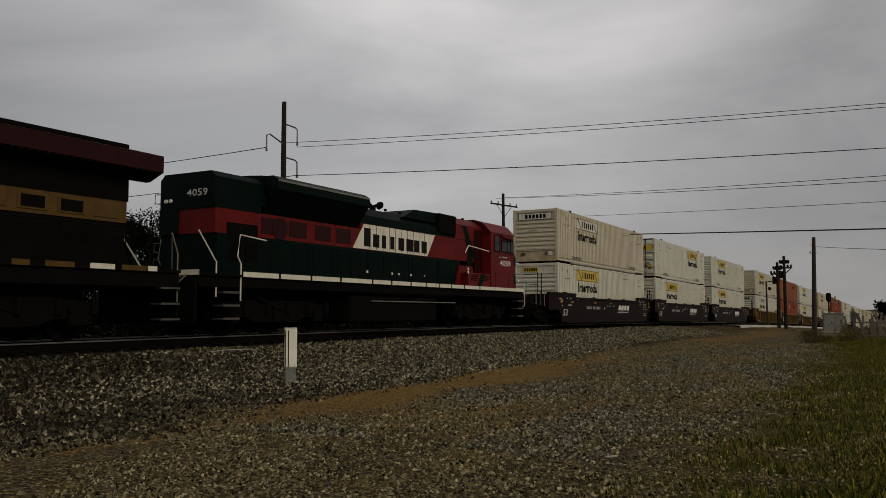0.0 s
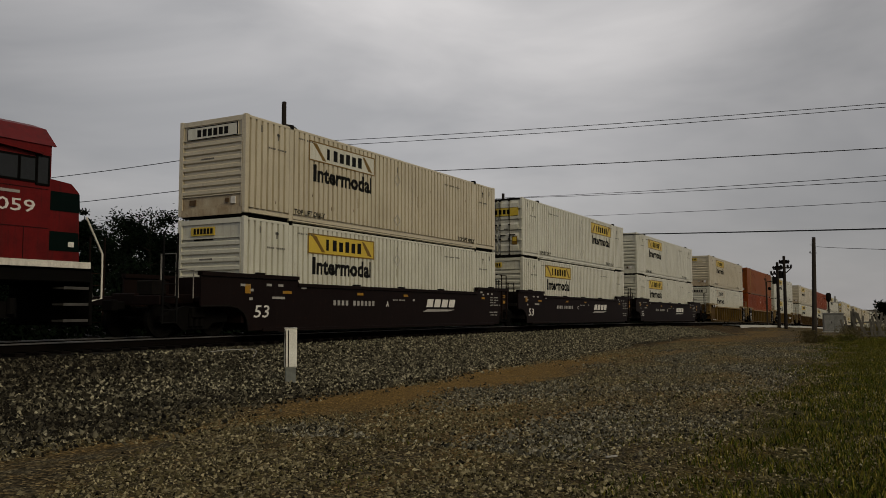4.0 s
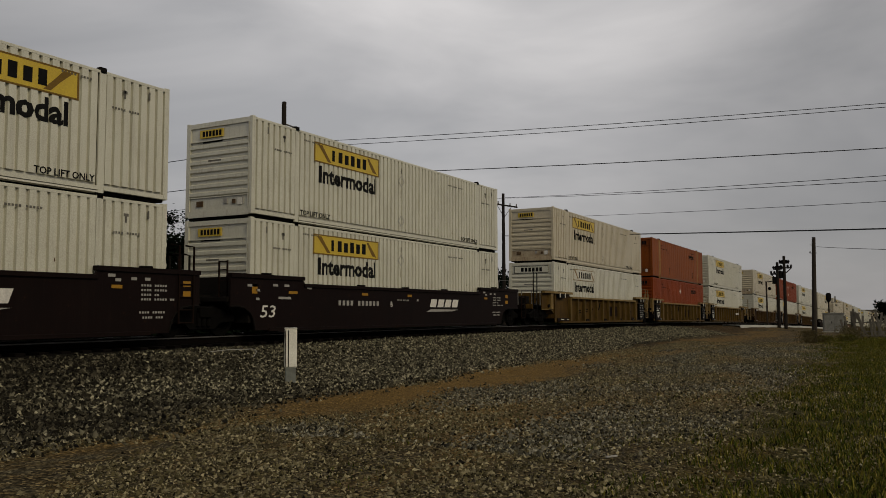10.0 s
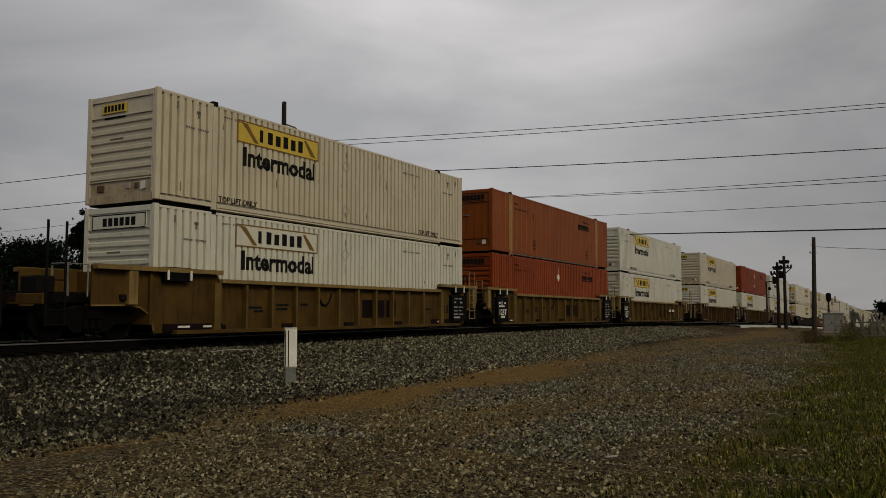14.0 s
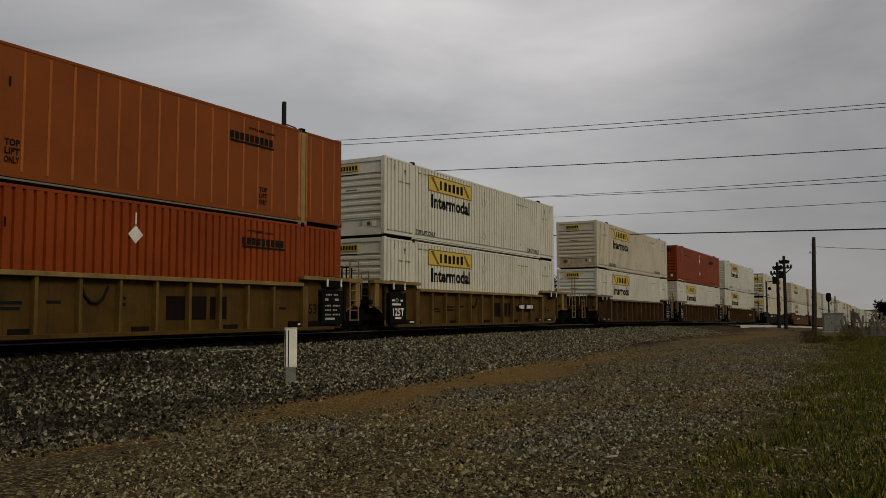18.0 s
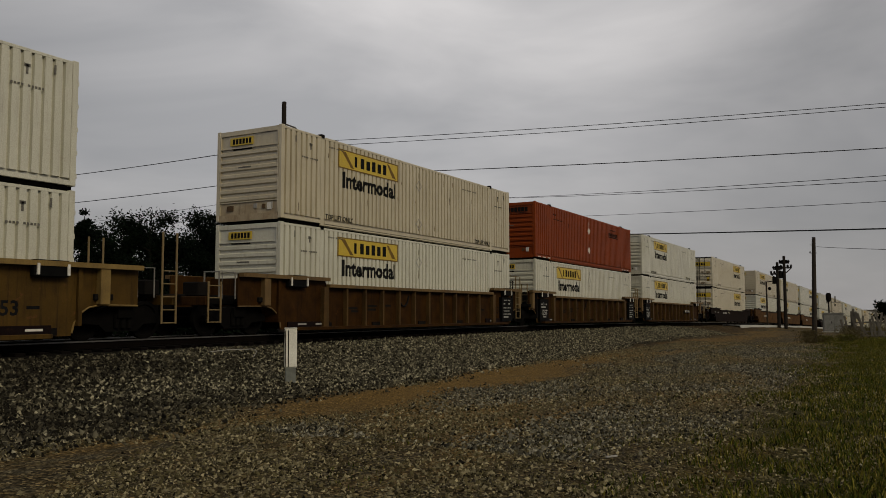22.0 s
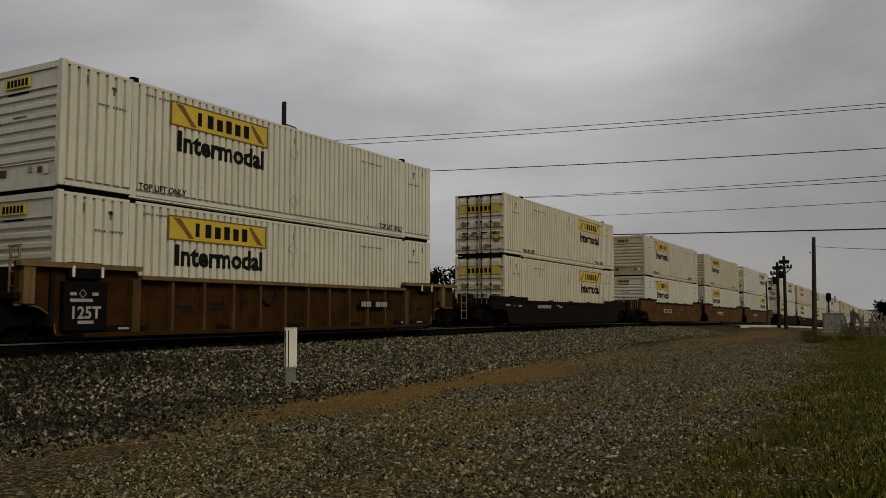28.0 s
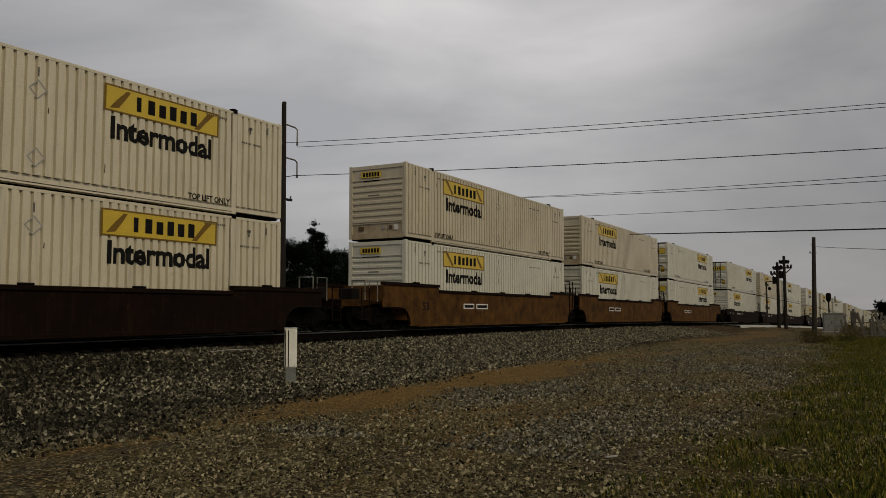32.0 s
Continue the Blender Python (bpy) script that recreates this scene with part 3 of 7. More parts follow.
def verge(rng, k):
    x = 4.2 + 52 * rng.random(k) ** 1.7
    edge = 1.28 + 0.28 * np.sin(x * 0.9) + 0.045 * x
    y = edge - 4.0 * rng.random(k) ** 0.8 + rng.normal(0, 0.30, k)
    clump = np.array([noise.noise(Vector((a * 1.6, b * 1.6, 3.0))) for a, b in zip(x, y)])
    keep = clump * 1.9 + 0.36 * (edge - y) > rng.normal(0.02, 0.25, k)
    return x[keep], y[keep]


def stray(rng, k):
    x = 4 + 26 * rng.random(k) ** 1.3
    y = 2.0 + 3.4 * rng.random(k) ** 2
    clump = np.array([noise.noise(Vector((a * 0.8, b * 0.8, 9.0))) for a, b in zip(x, y)])
    return x[clump > 0.26], y[clump > 0.26]


blades("grass", M_BLADE, 195000, verge, (0.018, 0.115), 21, "green and straw-coloured rough grass beside the gravel")
blades("dry_grass", M_STRAW, 26000, verge, (0.03, 0.16), 22, "dry yellowish grass stalks in the verge")
blades("stray_grass", M_BLADE, 12000, stray, (0.02, 0.08), 23, "sparse low grass growing through gravel")

# ---------------------------------------------------------------- track
TIE_STEP = 0.53


def rail_mesh():
    prof = [(-0.075, 0.0), (0.075, 0.0), (0.075, 0.012), (0.012, 0.03), (0.012, 0.13), (0.036, 0.138), (0.036, 0.172), (0.028, 0.178), (-0.028, 0.178), (-0.036, 0.172), (-0.036, 0.138), (-0.012, 0.13), (-0.012, 0.03), (-0.075, 0.012)]
    return prof


def along(name, prof, offset, xs, mat, base=-0.178):
    bm = bmesh.new()
    rings = []
    for x in xs:
        rings.append([bm.verts.new((x, line_y(x) + offset + y, RAIL + dip(x) + base + z)) for y, z in prof])
    k = len(prof)
    for a, b in zip(rings, rings[1:]):
        for i in range(k):
            bm.faces.new((a[i], a[(i + 1) % k], b[(i + 1) % k], b[i]))
    bm.faces.new(rings[0])
    bm.faces.new(rings[-1][::-1])
    return mesh_of(name, bm, mat)


RX = steps((-60, 60, 24), (60, 420, 60))
track = thing("railway_track", "single railway track with steel rails on dark wooden ties", "railway track", kind="structure")
for side in (-0.755, 0.755):
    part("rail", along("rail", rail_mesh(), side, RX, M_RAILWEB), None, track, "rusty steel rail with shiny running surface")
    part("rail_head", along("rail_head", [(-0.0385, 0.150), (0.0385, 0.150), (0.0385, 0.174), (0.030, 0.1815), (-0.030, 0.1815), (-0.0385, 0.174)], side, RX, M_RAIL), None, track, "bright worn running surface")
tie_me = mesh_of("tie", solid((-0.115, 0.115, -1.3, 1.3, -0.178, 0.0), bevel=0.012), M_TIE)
x = -12.0
while x < 110:
    t_ob = part("tie", tie_me, None, track)
    t_ob.matrix_basis = on_line(x, -0.178)
    x += TIE_STEP * (1 + 0.02 * math.sin(x * 7.7))

# ---------------------------------------------------------------- containers
CL, CW, CH = 16.154, 2.591, 2.896


def corrugated(x0, x1, y_in, y_out, z0, z1, pitch=0.245):
    """A wall of upright trapezoid folds from y_in out to y_out."""
    bm = bmesh.new()
    k = max(2, round((x1 - x0) / pitch))
    w = (x1 - x0) / k
    pts = []
    for i in range(k):
        a = x0 + i * w
        pts += [(a, y_in), (a + 0.20 * w, y_in), (a + 0.27 * w, y_out), (a + 0.93 * w, y_out)]
    pts.append((x1, y_in))
    lo = [bm.verts.new((x, y, z0)) for x, y in pts]
    hi = [bm.verts.new((x, y, z1)) for x, y in pts]
    for i in range(len(pts) - 1):
        bm.faces.new((lo[i], lo[i + 1], hi[i + 1], hi[i]))
    return bm


def on_folds(bm, s, x0, x1, pitch=0.245):
    """Lays painted letters into the folds of a corrugated side."""
    k = max(2, round((x1 - x0) / pitch))
    w = (x1 - x0) / k
    lo, hi = min(v.co.x for v in bm.verts), max(v.co.x for v in bm.verts)
    for i in range(k):
        for f in (0.0, 0.20, 0.27, 0.93):
            x = x0 + (i + f) * w
            if lo < x < hi:
                bmesh.ops.bisect_plane(bm, geom=bm.verts[:] + bm.edges[:] + bm.faces[:], plane_co=(x, 0, 0), plane_no=(1, 0, 0))
    for v in bm.verts:
        f = ((v.co.x - x0) / w) % 1.0
        deep = 1.0 if f < 0.20 else (0.27 - f) / 0.07 if f < 0.27 else 0.0 if f < 0.93 else (f - 0.93) / 0.07
        v.co.y = s * (CW / 2 - 0.004 - 0.034 * deep + 0.005)
    return bm


def plated(x0, x1, y_out, z0, z1, pitch=0.62):
    """Flat sheets with raised upright seams."""
    s = 1 if y_out > 0 else -1
    bm = bmesh.new()
    box(bm, x0, x1, min(y_out - 0.03 * s, y_out - 0.012 * s), max(y_out - 0.03 * s, y_out - 0.012 * s), z0, z1)
    return bm


SHARED = {}


def shared(key, make, mat):
    if key not in SHARED:
        SHARED[key] = mesh_of(key[0], make(), mat)
    return SHARED[key]


def diamond(cx, cz, r, y, bm=None):
    bm = bm or bmesh.new()
    bm.faces.new([bm.verts.new((cx + a * r, y, cz + b * r)) for a, b in ((0, -1), (1, 0), (0, 1), (-1, 0))])
    return bm


def ring_diamond(cx, cz, r, y):
    bm = bmesh.new()
    o = [bm.verts.new((cx + a * r, y, cz + b * r)) for a, b in ((0, -1), (1, 0), (0, 1), (-1, 0))]
    i = [bm.verts.new((cx + a * r * 0.8, y, cz + b * r * 0.8)) for a, b in ((0, -1), (1, 0), (0, 1), (-1, 0))]
    for k in range(4):
        bm.faces.new((o[k], o[(k + 1) % 4], i[(k + 1) % 4], i[k]))
    return bm


def container(label, paint, wall="corrugated", trim=None, brand="yellow", end="ribs", tape=False, shown=-1, banner=False, shift=0.0, door_dirt=False):
    """A 53-foot box. Its nose lies at -x; both sides look alike."""
    c = thing("shipping_container", label, "container", "stacked containers on the train")
    trim = trim or paint
    key = paint.name + trim.name + wall
    h, w = CL / 2, CW / 2
    post = h - 1.98
    pw = 0.20 if trim is M_TAN else 0.09
    for s in (-1, 1):
        yo = s * w
        for a, b in ((-h + 0.15, -post - 0.09), (-post + 0.09, post - 0.09), (post + 0.09, h - 0.15)):
            if wall == "corrugated":
                part("side_panel", shared(("side_panel", key, s, a), lambda: corrugated(a, b, yo - s * 0.074, yo - s * 0.004, 0.288, CH - 0.07), paint), None, c)
            else:
                part("side_panel", shared(("side_panel", key, s, a), lambda: plated(a, b, yo, 0.17, CH - 0.07), paint), None, c)
        for a in (-post, post):
            part("lift_post", shared(("lift_post", key, s, a), lambda: solid((a - pw, a + pw, min(yo, yo - 0.06 * s), max(yo, yo - 0.06 * s), 0.0, CH), bevel=0.008), trim), None, c)
            if trim is M_TAN:
                for e in (-0.12, 0.12):
                    part("post_groove", shared(("post_groove", s, a, e), lambda: solid((a + e - 0.02, a + e + 0.02, min(yo + 0.004 * s, yo - 0.02 * s), max(yo + 0.004 * s, yo - 0.02 * s), 0.1, CH - 0.1)), M_ORANGE), None, c)
            part("lift_casting", shared(("lift_casting", "black", s, a), lambda: solid((a - 0.09, a + 0.09, min(yo + 0.004 * s, yo - 0.15 * s), max(yo + 0.004 * s, yo - 0.15 * s), CH - 0.04, CH + 0.075), bevel=0.01), M_DARKGAP), None, c, "black steel lifting casting")
            part("lift_casting", shared(("lift_casting_low", "black", s, a), lambda: solid((a - 0.09, a + 0.09, min(yo + 0.004 * s, yo - 0.15 * s), max(yo + 0.004 * s, yo - 0.15 * s), -0.07, 0.03), bevel=0.01), M_DARKGAP), None, c, "black steel lifting casting")
        for a in (-h, h):
            xa, xb = (a, a + 0.15) if a < 0 else (a - 0.15, a)
            part("corner_post", shared(("corner_post", key, s, a), lambda: solid((xa, xb, min(yo, yo - 0.13 * s), max(yo, yo - 0.13 * s), 0.12, CH + 0.03), bevel=0.015), paint), None, c)
        part("top_rail", shared(("top_rail", key, s), lambda: solid((-h + 0.15, h - 0.15, min(yo, yo - 0.10 * s), max(yo, yo - 0.10 * s), CH - 0.075, CH), bevel=0.008), paint), None, c)
        ya, yb, yc, yd = min(yo, yo - 0.12 * s), max(yo, yo - 0.12 * s), min(yo + 0.016 * s, yo - 0.080 * s), max(yo + 0.016 * s, yo - 0.080 * s)
        part("bottom_rail", shared(("bottom_rail", key, s), lambda: solid((-post + 0.09, post - 0.09, min(yo - 0.080 * s, yo - 0.15 * s), max(yo - 0.080 * s, yo - 0.15 * s), 0.05, 0.30)), paint), None, c)
        for a, b in ((-h + 0.15, -post - 0.09), (post + 0.09, h - 0.15)):
            part("end_rail", shared(("end_rail", key, s, a), lambda: solid((a, b, ya, yb, 0.13, 0.235), (a, b, min(yo - 0.080 * s, yo - 0.15 * s), max(yo - 0.080 * s, yo - 0.15 * s), 0.235, 0.30)), paint), None, c)
        if s == shown:
            for z0, z1 in ((0.125, 0.222), (0.065, 0.105)):
                part("rail_lip", shared(("rail_lip", key, s, z0), lambda: solid((-post + 0.09, post - 0.09, yc, yd, z0, z1)), paint if wall == "corrugated" or z0 > 0.1 else M_PALERAIL), None, c)
    part("roof", shared(("roof", key), lambda: solid((-h + 0.1, h - 0.1, -w + 0.1, w - 0.1, CH - 0.05, CH - 0.02)), paint), None, c)
    part("floor_frame", shared(("floor_frame", "dark"), lambda: solid((-h + 0.05, h - 0.05, -w + 0.13, w - 0.13, 0.06, 0.17), *[(a - 0.03, a + 0.03, -w + 0.12, w - 0.12, 0.02, 0.06) for a in [-7.6 + 0.8 * i for i in range(20)]]), M_DARKGAP), None, c, "dark steel floor frame")
    # the nose wall with its pressed ribs
    ys = w - 0.13

    def nose():
        return solid((-h + 0.05, -h + 0.075, -ys, ys, 0.1, CH - 0.05))
    part("nose_wall", shared(("nose_wall", key, end), nose, paint), None, c)
    part("nose_header", shared(("nose_header", key), lambda: solid((-h + 0.01, -h + 0.05, -ys, ys, CH - 0.14, CH)), paint), None, c)
    part("nose_sill", shared(("nose_sill", key), lambda: solid((-h + 0.01, -h + 0.05, -ys, ys, 0.1, 0.30)), M_RUSTSTAIN if paint is M_CREAM else paint), None, c)
    # stained lower nose sheet
    part("nose_kick_plate", shared(("nose_kick_plate", key), lambda: solid((-h + 0.035, -h + 0.051, -ys + 0.02, ys - 0.02, 0.30, 0.66)), M_RUSTSTAIN if paint is M_CREAM else paint), None, c)
    part("nose_frame", shared(("nose_frame", key), lambda: solid((-h - 0.004, -h + 0.05, -ys, -ys + 0.035, 0.3, CH - 0.14), (-h - 0.004, -h + 0.05, ys - 0.035, ys, 0.3, CH - 0.14), (-h + 0.0, -h + 0.05, -ys, ys, 0.665, 0.695), (-h + 0.0, -h + 0.05, -ys, ys, 2.335, 2.36)), paint), None, c)
    for k, (y0, z0, wide, tall, m) in enumerate(((-0.92, 0.40, 0.16, 0.20, M_PALEMARK), (-0.66, 0.44, 0.11, 0.13, M_TEAR), (0.60, 0.42, 0.24, 0.16, M_TEAR), (-0.10, 1.72, 0.50, 0.05, M_STENCIL))):
        part("nose_plate", shared(("nose_plate", k), lambda: solid((-h + 0.0, -h + 0.036, y0, y0 + wide, z0, z0 + tall)), m), None, c)
    if end == "ribs":
        def rib():
            bm = bmesh.new()
            v = [bm.verts.new((a, y, b)) for y in (-ys + 0.02, ys - 0.02) for a, b in ((-h + 0.052, 0), (-h + 0.002, 0.035), (-h + 0.002, 0.125), (-h + 0.052, 0.165))]
            for q in ((0, 4, 5, 1), (1, 5, 6, 2), (2, 6, 7, 3), (0, 1, 2, 3), (7, 6, 5, 4)):
                bm.faces.new([v[k] for k in q])
            return bm
        for i in range(7):
            part("nose_rib", shared(("nose_rib", key), rib, paint), None, c).location = (0, 0, 0.70 + 0.235 * i)
    else:
        for i in range(1, 6):
            part("nose_seam", shared(("nose_seam", key), lambda: solid((-h + 0.03, -h + 0.052, -0.02, 0.02, 0.3, CH - 0.55)), paint), None, c).location = (0, -ys + i * ys / 3, 0)
    if wall != "corrugated":
        for x in [-h + 0.15 + 0.60 * i for i in range(1, 27)]:
            if abs(abs(x) - post) > 0.16:
                part("seam", shared(("seam", key), lambda: solid((-0.030, 0.030, -w - 0.001, -w + 0.012, 0.25, CH - 0.10), bevel=0.008), M_SEAM), None, c).location = (x, 0, 0)
    # doors
    for s in (-1, 1):
        def leaf():
            bm = solid((h - 0.06, h - 0.03, min(0.008 * s, ys * s), max(0.008 * s, ys * s), 0.14, CH - 0.09))
            for i in range(5):
                z = 0.26 + 0.52 * i
                prism(((h - 0.031, z), (h + 0.016, z + 0.06), (h + 0.016, z + 0.30), (h - 0.031, z + 0.40)), min(0.05 * s, (ys - 0.12) * s), max(0.05 * s, (ys - 0.12) * s), bm)
                box(bm, h - 0.031, h + 0.05, min((ys - 0.10) * s, (ys + 0.08) * s), max((ys - 0.10) * s, (ys + 0.08) * s), z + 0.05, z + 0.15)
            return bm
        part("door", shared(("door", key, s), leaf, paint), None, c)
        for y in (0.11, 0.60):
            def bar():
                bm = rod([(h + 0.048, y * s, 0.1), (h + 0.048, y * s, CH - 0.05)], 0.022)
                for z in (0.14, 0.9, 1.6, CH - 0.12):
                    box(bm, h + 0.010, h + 0.072, y * s - 0.045, y * s + 0.045, z - 0.03, z + 0.03)
                box(bm, h + 0.03, h + 0.085, min(y * s, y * s + 0.3 * s), max(y * s, y * s + 0.3 * s), 1.08, 1.12)
                return bm
            part("lock_rod", shared(("lock_rod", s, y), bar, M_DARKGAP), None, c, "black door locking rod")
    part("door_header", shared(("door_header", "dark"), lambda: solid((h - 0.08, h - 0.02, -ys, ys, CH - 0.09, CH)), M_DARKGAP), None, c, "dark steel door header")
    part("door_sill", shared(("door_sill", "dark"), lambda: solid((h - 0.08, h - 0.02, -ys, ys, 0.02, 0.13)), M_DARKGAP), None, c, "dark steel door sill")
    # marks
    for s in (shown,):
        y = s * (w + 0.003)
        flip = s > 0
        if brand == "yellow":
            a, b = -h + 2.62 + shift, -h + 6.26 + shift
            sk = (s, shift)
            sgn = part("sign", shared(("sign", sk, banner), lambda: solid((a, b, min(y, y - 0.012 * s), max(y, y - 0.012 * s), 2.05, 2.68)), M_SIGN if not banner else M_WHITE), None, c, "company sign with dark border and letter bars")

            def edge():
                yy = (y + 0.002 * s)
                return solid((a, b, min(yy, yy - 0.004 * s), max(yy, yy - 0.004 * s), 2.05, 2.09), (a, b, min(yy, yy - 0.004 * s), max(yy, yy - 0.004 * s), 2.64, 2.68), (a, a + 0.05, min(yy, yy - 0.004 * s), max(yy, yy - 0.004 * s), 2.09, 2.64), (b - 0.05, b, min(yy, yy - 0.004 * s), max(yy, yy - 0.004 * s), 2.09, 2.64))
            part("sign_border", shared(("sign_border", sk), edge, M_OCHRE), None, sgn)
            lo, hi = (a + 0.92, b - 0.66) if s < 0 else (a + 0.66, b - 0.92)
            for i in range(6):
                part("sign_bar", shared(("sign_bar", sk, i), lambda: letter_shape(i, lo, hi, 2.19, 2.54, y + 0.004 * s, flip), M_INK), None, sgn, "dark letter-sized bar")

            for k, q in enumerate((((a + 0.16, 2.62), (a + 0.40, 2.62), (a + 0.62, 2.38), (a + 0.88, 2.12), (a + 0.70, 2.12), (a + 0.46, 2.36)), ((b - 0.14, 2.12), (b - 0.40, 2.16), (b - 0.60, 2.40), (b - 0.74, 2.60), (b - 0.62, 2.60), (b - 0.34, 2.34)))):
                part("sign_scroll", shared(("sign_scroll", sk, k), lambda: flat_shape(q, y + 0.003 * s), M_OCHRE), None, sgn)
            tx = -h + 2.86 + shift

            def word():
                bm = lettering("Intermodal", 0.50, bold=0.027, squeeze=1.0)
                x1 = max(v.co.x for v in bm.verts)
                for v in bm.verts:
                    v.co.x *= 3.24 / x1
                bm = moved(bm, tx, y, 1.44) if s < 0 else moved(bm, tx + 3.24, y, 1.44, True)
                return on_folds(bm, s, -post + 0.09, post - 0.09)
            part("lettering", shared(("lettering", sk), word, M_INK), None, c, "black word on the side")

            def lift():
                bm = lettering("TOP LIFT ONLY", 0.15, bold=0.006)
                x1 = max(v.co.x for v in bm.verts)
                return moved(bm, -post + 0.16, y, 0.30) if s < 0 else moved(bm, -post + 0.16 + x1, y, 0.30, True)
            part("lift_notice", shared(("lift_notice", s), lift, M_INK), None, c)
            part("lift_notice", shared(("lift_notice_b", s), lambda: moved(lift(), 2 * post - 1.75, 0, 0), M_INK), None, c)
            part("placard_holder", shared(("placard_holder", s), lambda: ring_diamond(-0.15, 2.12, 0.22, y), M_GREYMARK), None, c)
            part("placard_holder", shared(("placard_holder_b", s), lambda: ring_diamond(-0.15, 0.66, 0.22, y), M_GREYMARK), None, c)
            bar_row("stencil_bar", ("stencil_bar", s), (((-h + 2.3, CH - 0.30, 0.9), (-h + 1.30, CH - 0.40, 0.14), (-h + 1.34, CH - 0.52, 0.055), (-h + 0.95, CH - 0.82, 0.80), (3.4, CH - 0.46, 1.4), (h - 1.32, CH - 0.40, 0.14), (h - 1.28, CH - 0.55, 0.055), (h - 1.62, CH - 0.82, 0.80), (-h + 0.62, CH - 0.40, 0.05), (h - 0.62, CH - 0.40, 0.05), (0.0 - 0.17, 2.40, 0.04))), y, M_STENCIL, c)
        else:
            at = h - (5.15 if wall != "corrugated" else 4.62)
            for i in range(9):
                part("sign_bar", shared(("orange_bar", at, i), lambda: solid((at + 0.2 * i, at + 0.2 * i + 0.15, y - 0.002, y + 0.002, 2.13, 2.33)), M_INK), None, c, "black letter-sized bar")
            part("sign_stripe", shared(("orange_stripe", at), lambda: solid((at, at + 1.8, y - 0.002, y + 0.002, 2.04, 2.10)), M_INK), None, c, "black stripe")
            if wall != "corrugated":
                for k, word in enumerate(("TOP", "LIFT", "ONLY")):
                    for at, lo in ((-h + 4.55, 0.42), (h - 3.95, 0.42)):
                        part("lift_notice", shared(("stacked_notice", word, at), text_at(word, 0.13, at, lo + 0.36 - 0.18 * k, y, 0.006, 0.34), M_INK), None, c)
            if wall == "corrugated":
                part("placard_holder", shared(("white_diamond", s), lambda: diamond(-0.17, 2.10, 0.22, y, solid((-0.19, -0.15, y - 0.002, y + 0.002, 2.34, 2.62))), M_PALEMARK), None, c, "white diamond placard")
            bar_row("stencil_bar", ("orange_stencil", s), (((-h + 2.35, CH - 0.45, 0.16), (-h + 2.60, CH - 0.45, 0.16), (-h + 2.4, CH - 0.68, 1.3), (4.0, CH - 0.42, 0.95), (-h + 3.9, 2.15, 0.05), (-h + 4.6, 2.0, 0.05), (h - 4.4, 2.5, 0.7))), y, M_INK, c)
            if tape:
                part("placard_holder", shared(("white_diamond_b", s), lambda: diamond(-0.17, 0.98, 0.22, y), M_PALEMARK), None, c, "white diamond placard")
                bar_row("tape_dash", ("tape_dash", s), [(-h + 0.3 + 0.62 * i, 0.13, 0.36) for i in range(25)], y + 0.006 * s, M_PALEMARK, c, 0.045)
    # dents and rust tears in the folds
    tears = random.Random(len(label))
    for k in range(16 if paint is M_CREAM else 7 if paint in (M_WHITE, M_PALECREAM) else 0):
        fold = 0.245 * 0.64 - h + 0.15 + 0.2453 * tears.randint(2, 60)
        z, tall = 0.35 + 2.2 * tears.random(), 0.08 + 0.3 * tears.random() ** 2
        if abs(abs(fold) - post) > 0.25 and not (-h + 2.4 < fold < -h + 6.4 and z > 1.1):
            part("rust_tear", shared(("rust_tear", label, k), lambda: flat_shape(((fold - 0.012, z), (fold + 0.016, z + 0.02), (fold + 0.008, z + tall), (fold - 0.014, z + tall * 0.9)), shown * (w - 0.002)), M_TEAR), None, c, "dark rust tear")
    # end marks: nose label and door banner
    xn = -h + 0.006
    if brand == "yellow" and banner:
        part("nose_label", shared(("nose_banner",), lambda: solid((xn - 0.004, xn + 0.04, -0.98, 0.98, CH - 0.56, CH - 0.18)), M_WHITE), None, c, "white banner with dark bars")
        part("nose_border", shared(("nose_border",), lambda: solid((xn - 0.008, xn, -0.98, 0.98, CH - 0.205, CH - 0.18), (xn - 0.008, xn, -0.98, 0.98, CH - 0.56, CH - 0.535), (xn - 0.008, xn, -0.98, -0.955, CH - 0.535, CH - 0.205), (xn - 0.008, xn, 0.955, 0.98, CH - 0.535, CH - 0.205)), M_INK), None, c)
        for i in range(6):
            part("nose_bar", shared(("nose_bar", i), lambda: solid((xn - 0.009, xn, -0.62 + 0.21 * i, -0.47 + 0.21 * i, CH - 0.48, CH - 0.27)), M_INK), None, c, "dark letter-sized bar")
    elif brand == "yellow":
        part("nose_label", shared(("nose_label",), lambda: solid((xn - 0.008, xn + 0.03, -0.15, 0.75, CH - 0.46, CH - 0.22)), M_SIGN), None, c, "small yellow label")
        part("nose_lettering", shared(("nose_lettering",), lambda: solid(*[(xn - 0.012, xn, -0.10 + 0.13 * i, -0.01 + 0.13 * i, CH - 0.42, CH - 0.26) for i in range(6)], (xn + 0.02, xn + 0.034, -0.10, 0.66, CH - 0.60, CH - 0.55)), M_INK), None, c)
        part("door_banner", shared(("door_banner",), lambda: solid((h + 0.017, h + 0.023, -1.08, 1.08, 2.02, 2.44)), M_SIGN), None, c, "yellow banner across the doors")
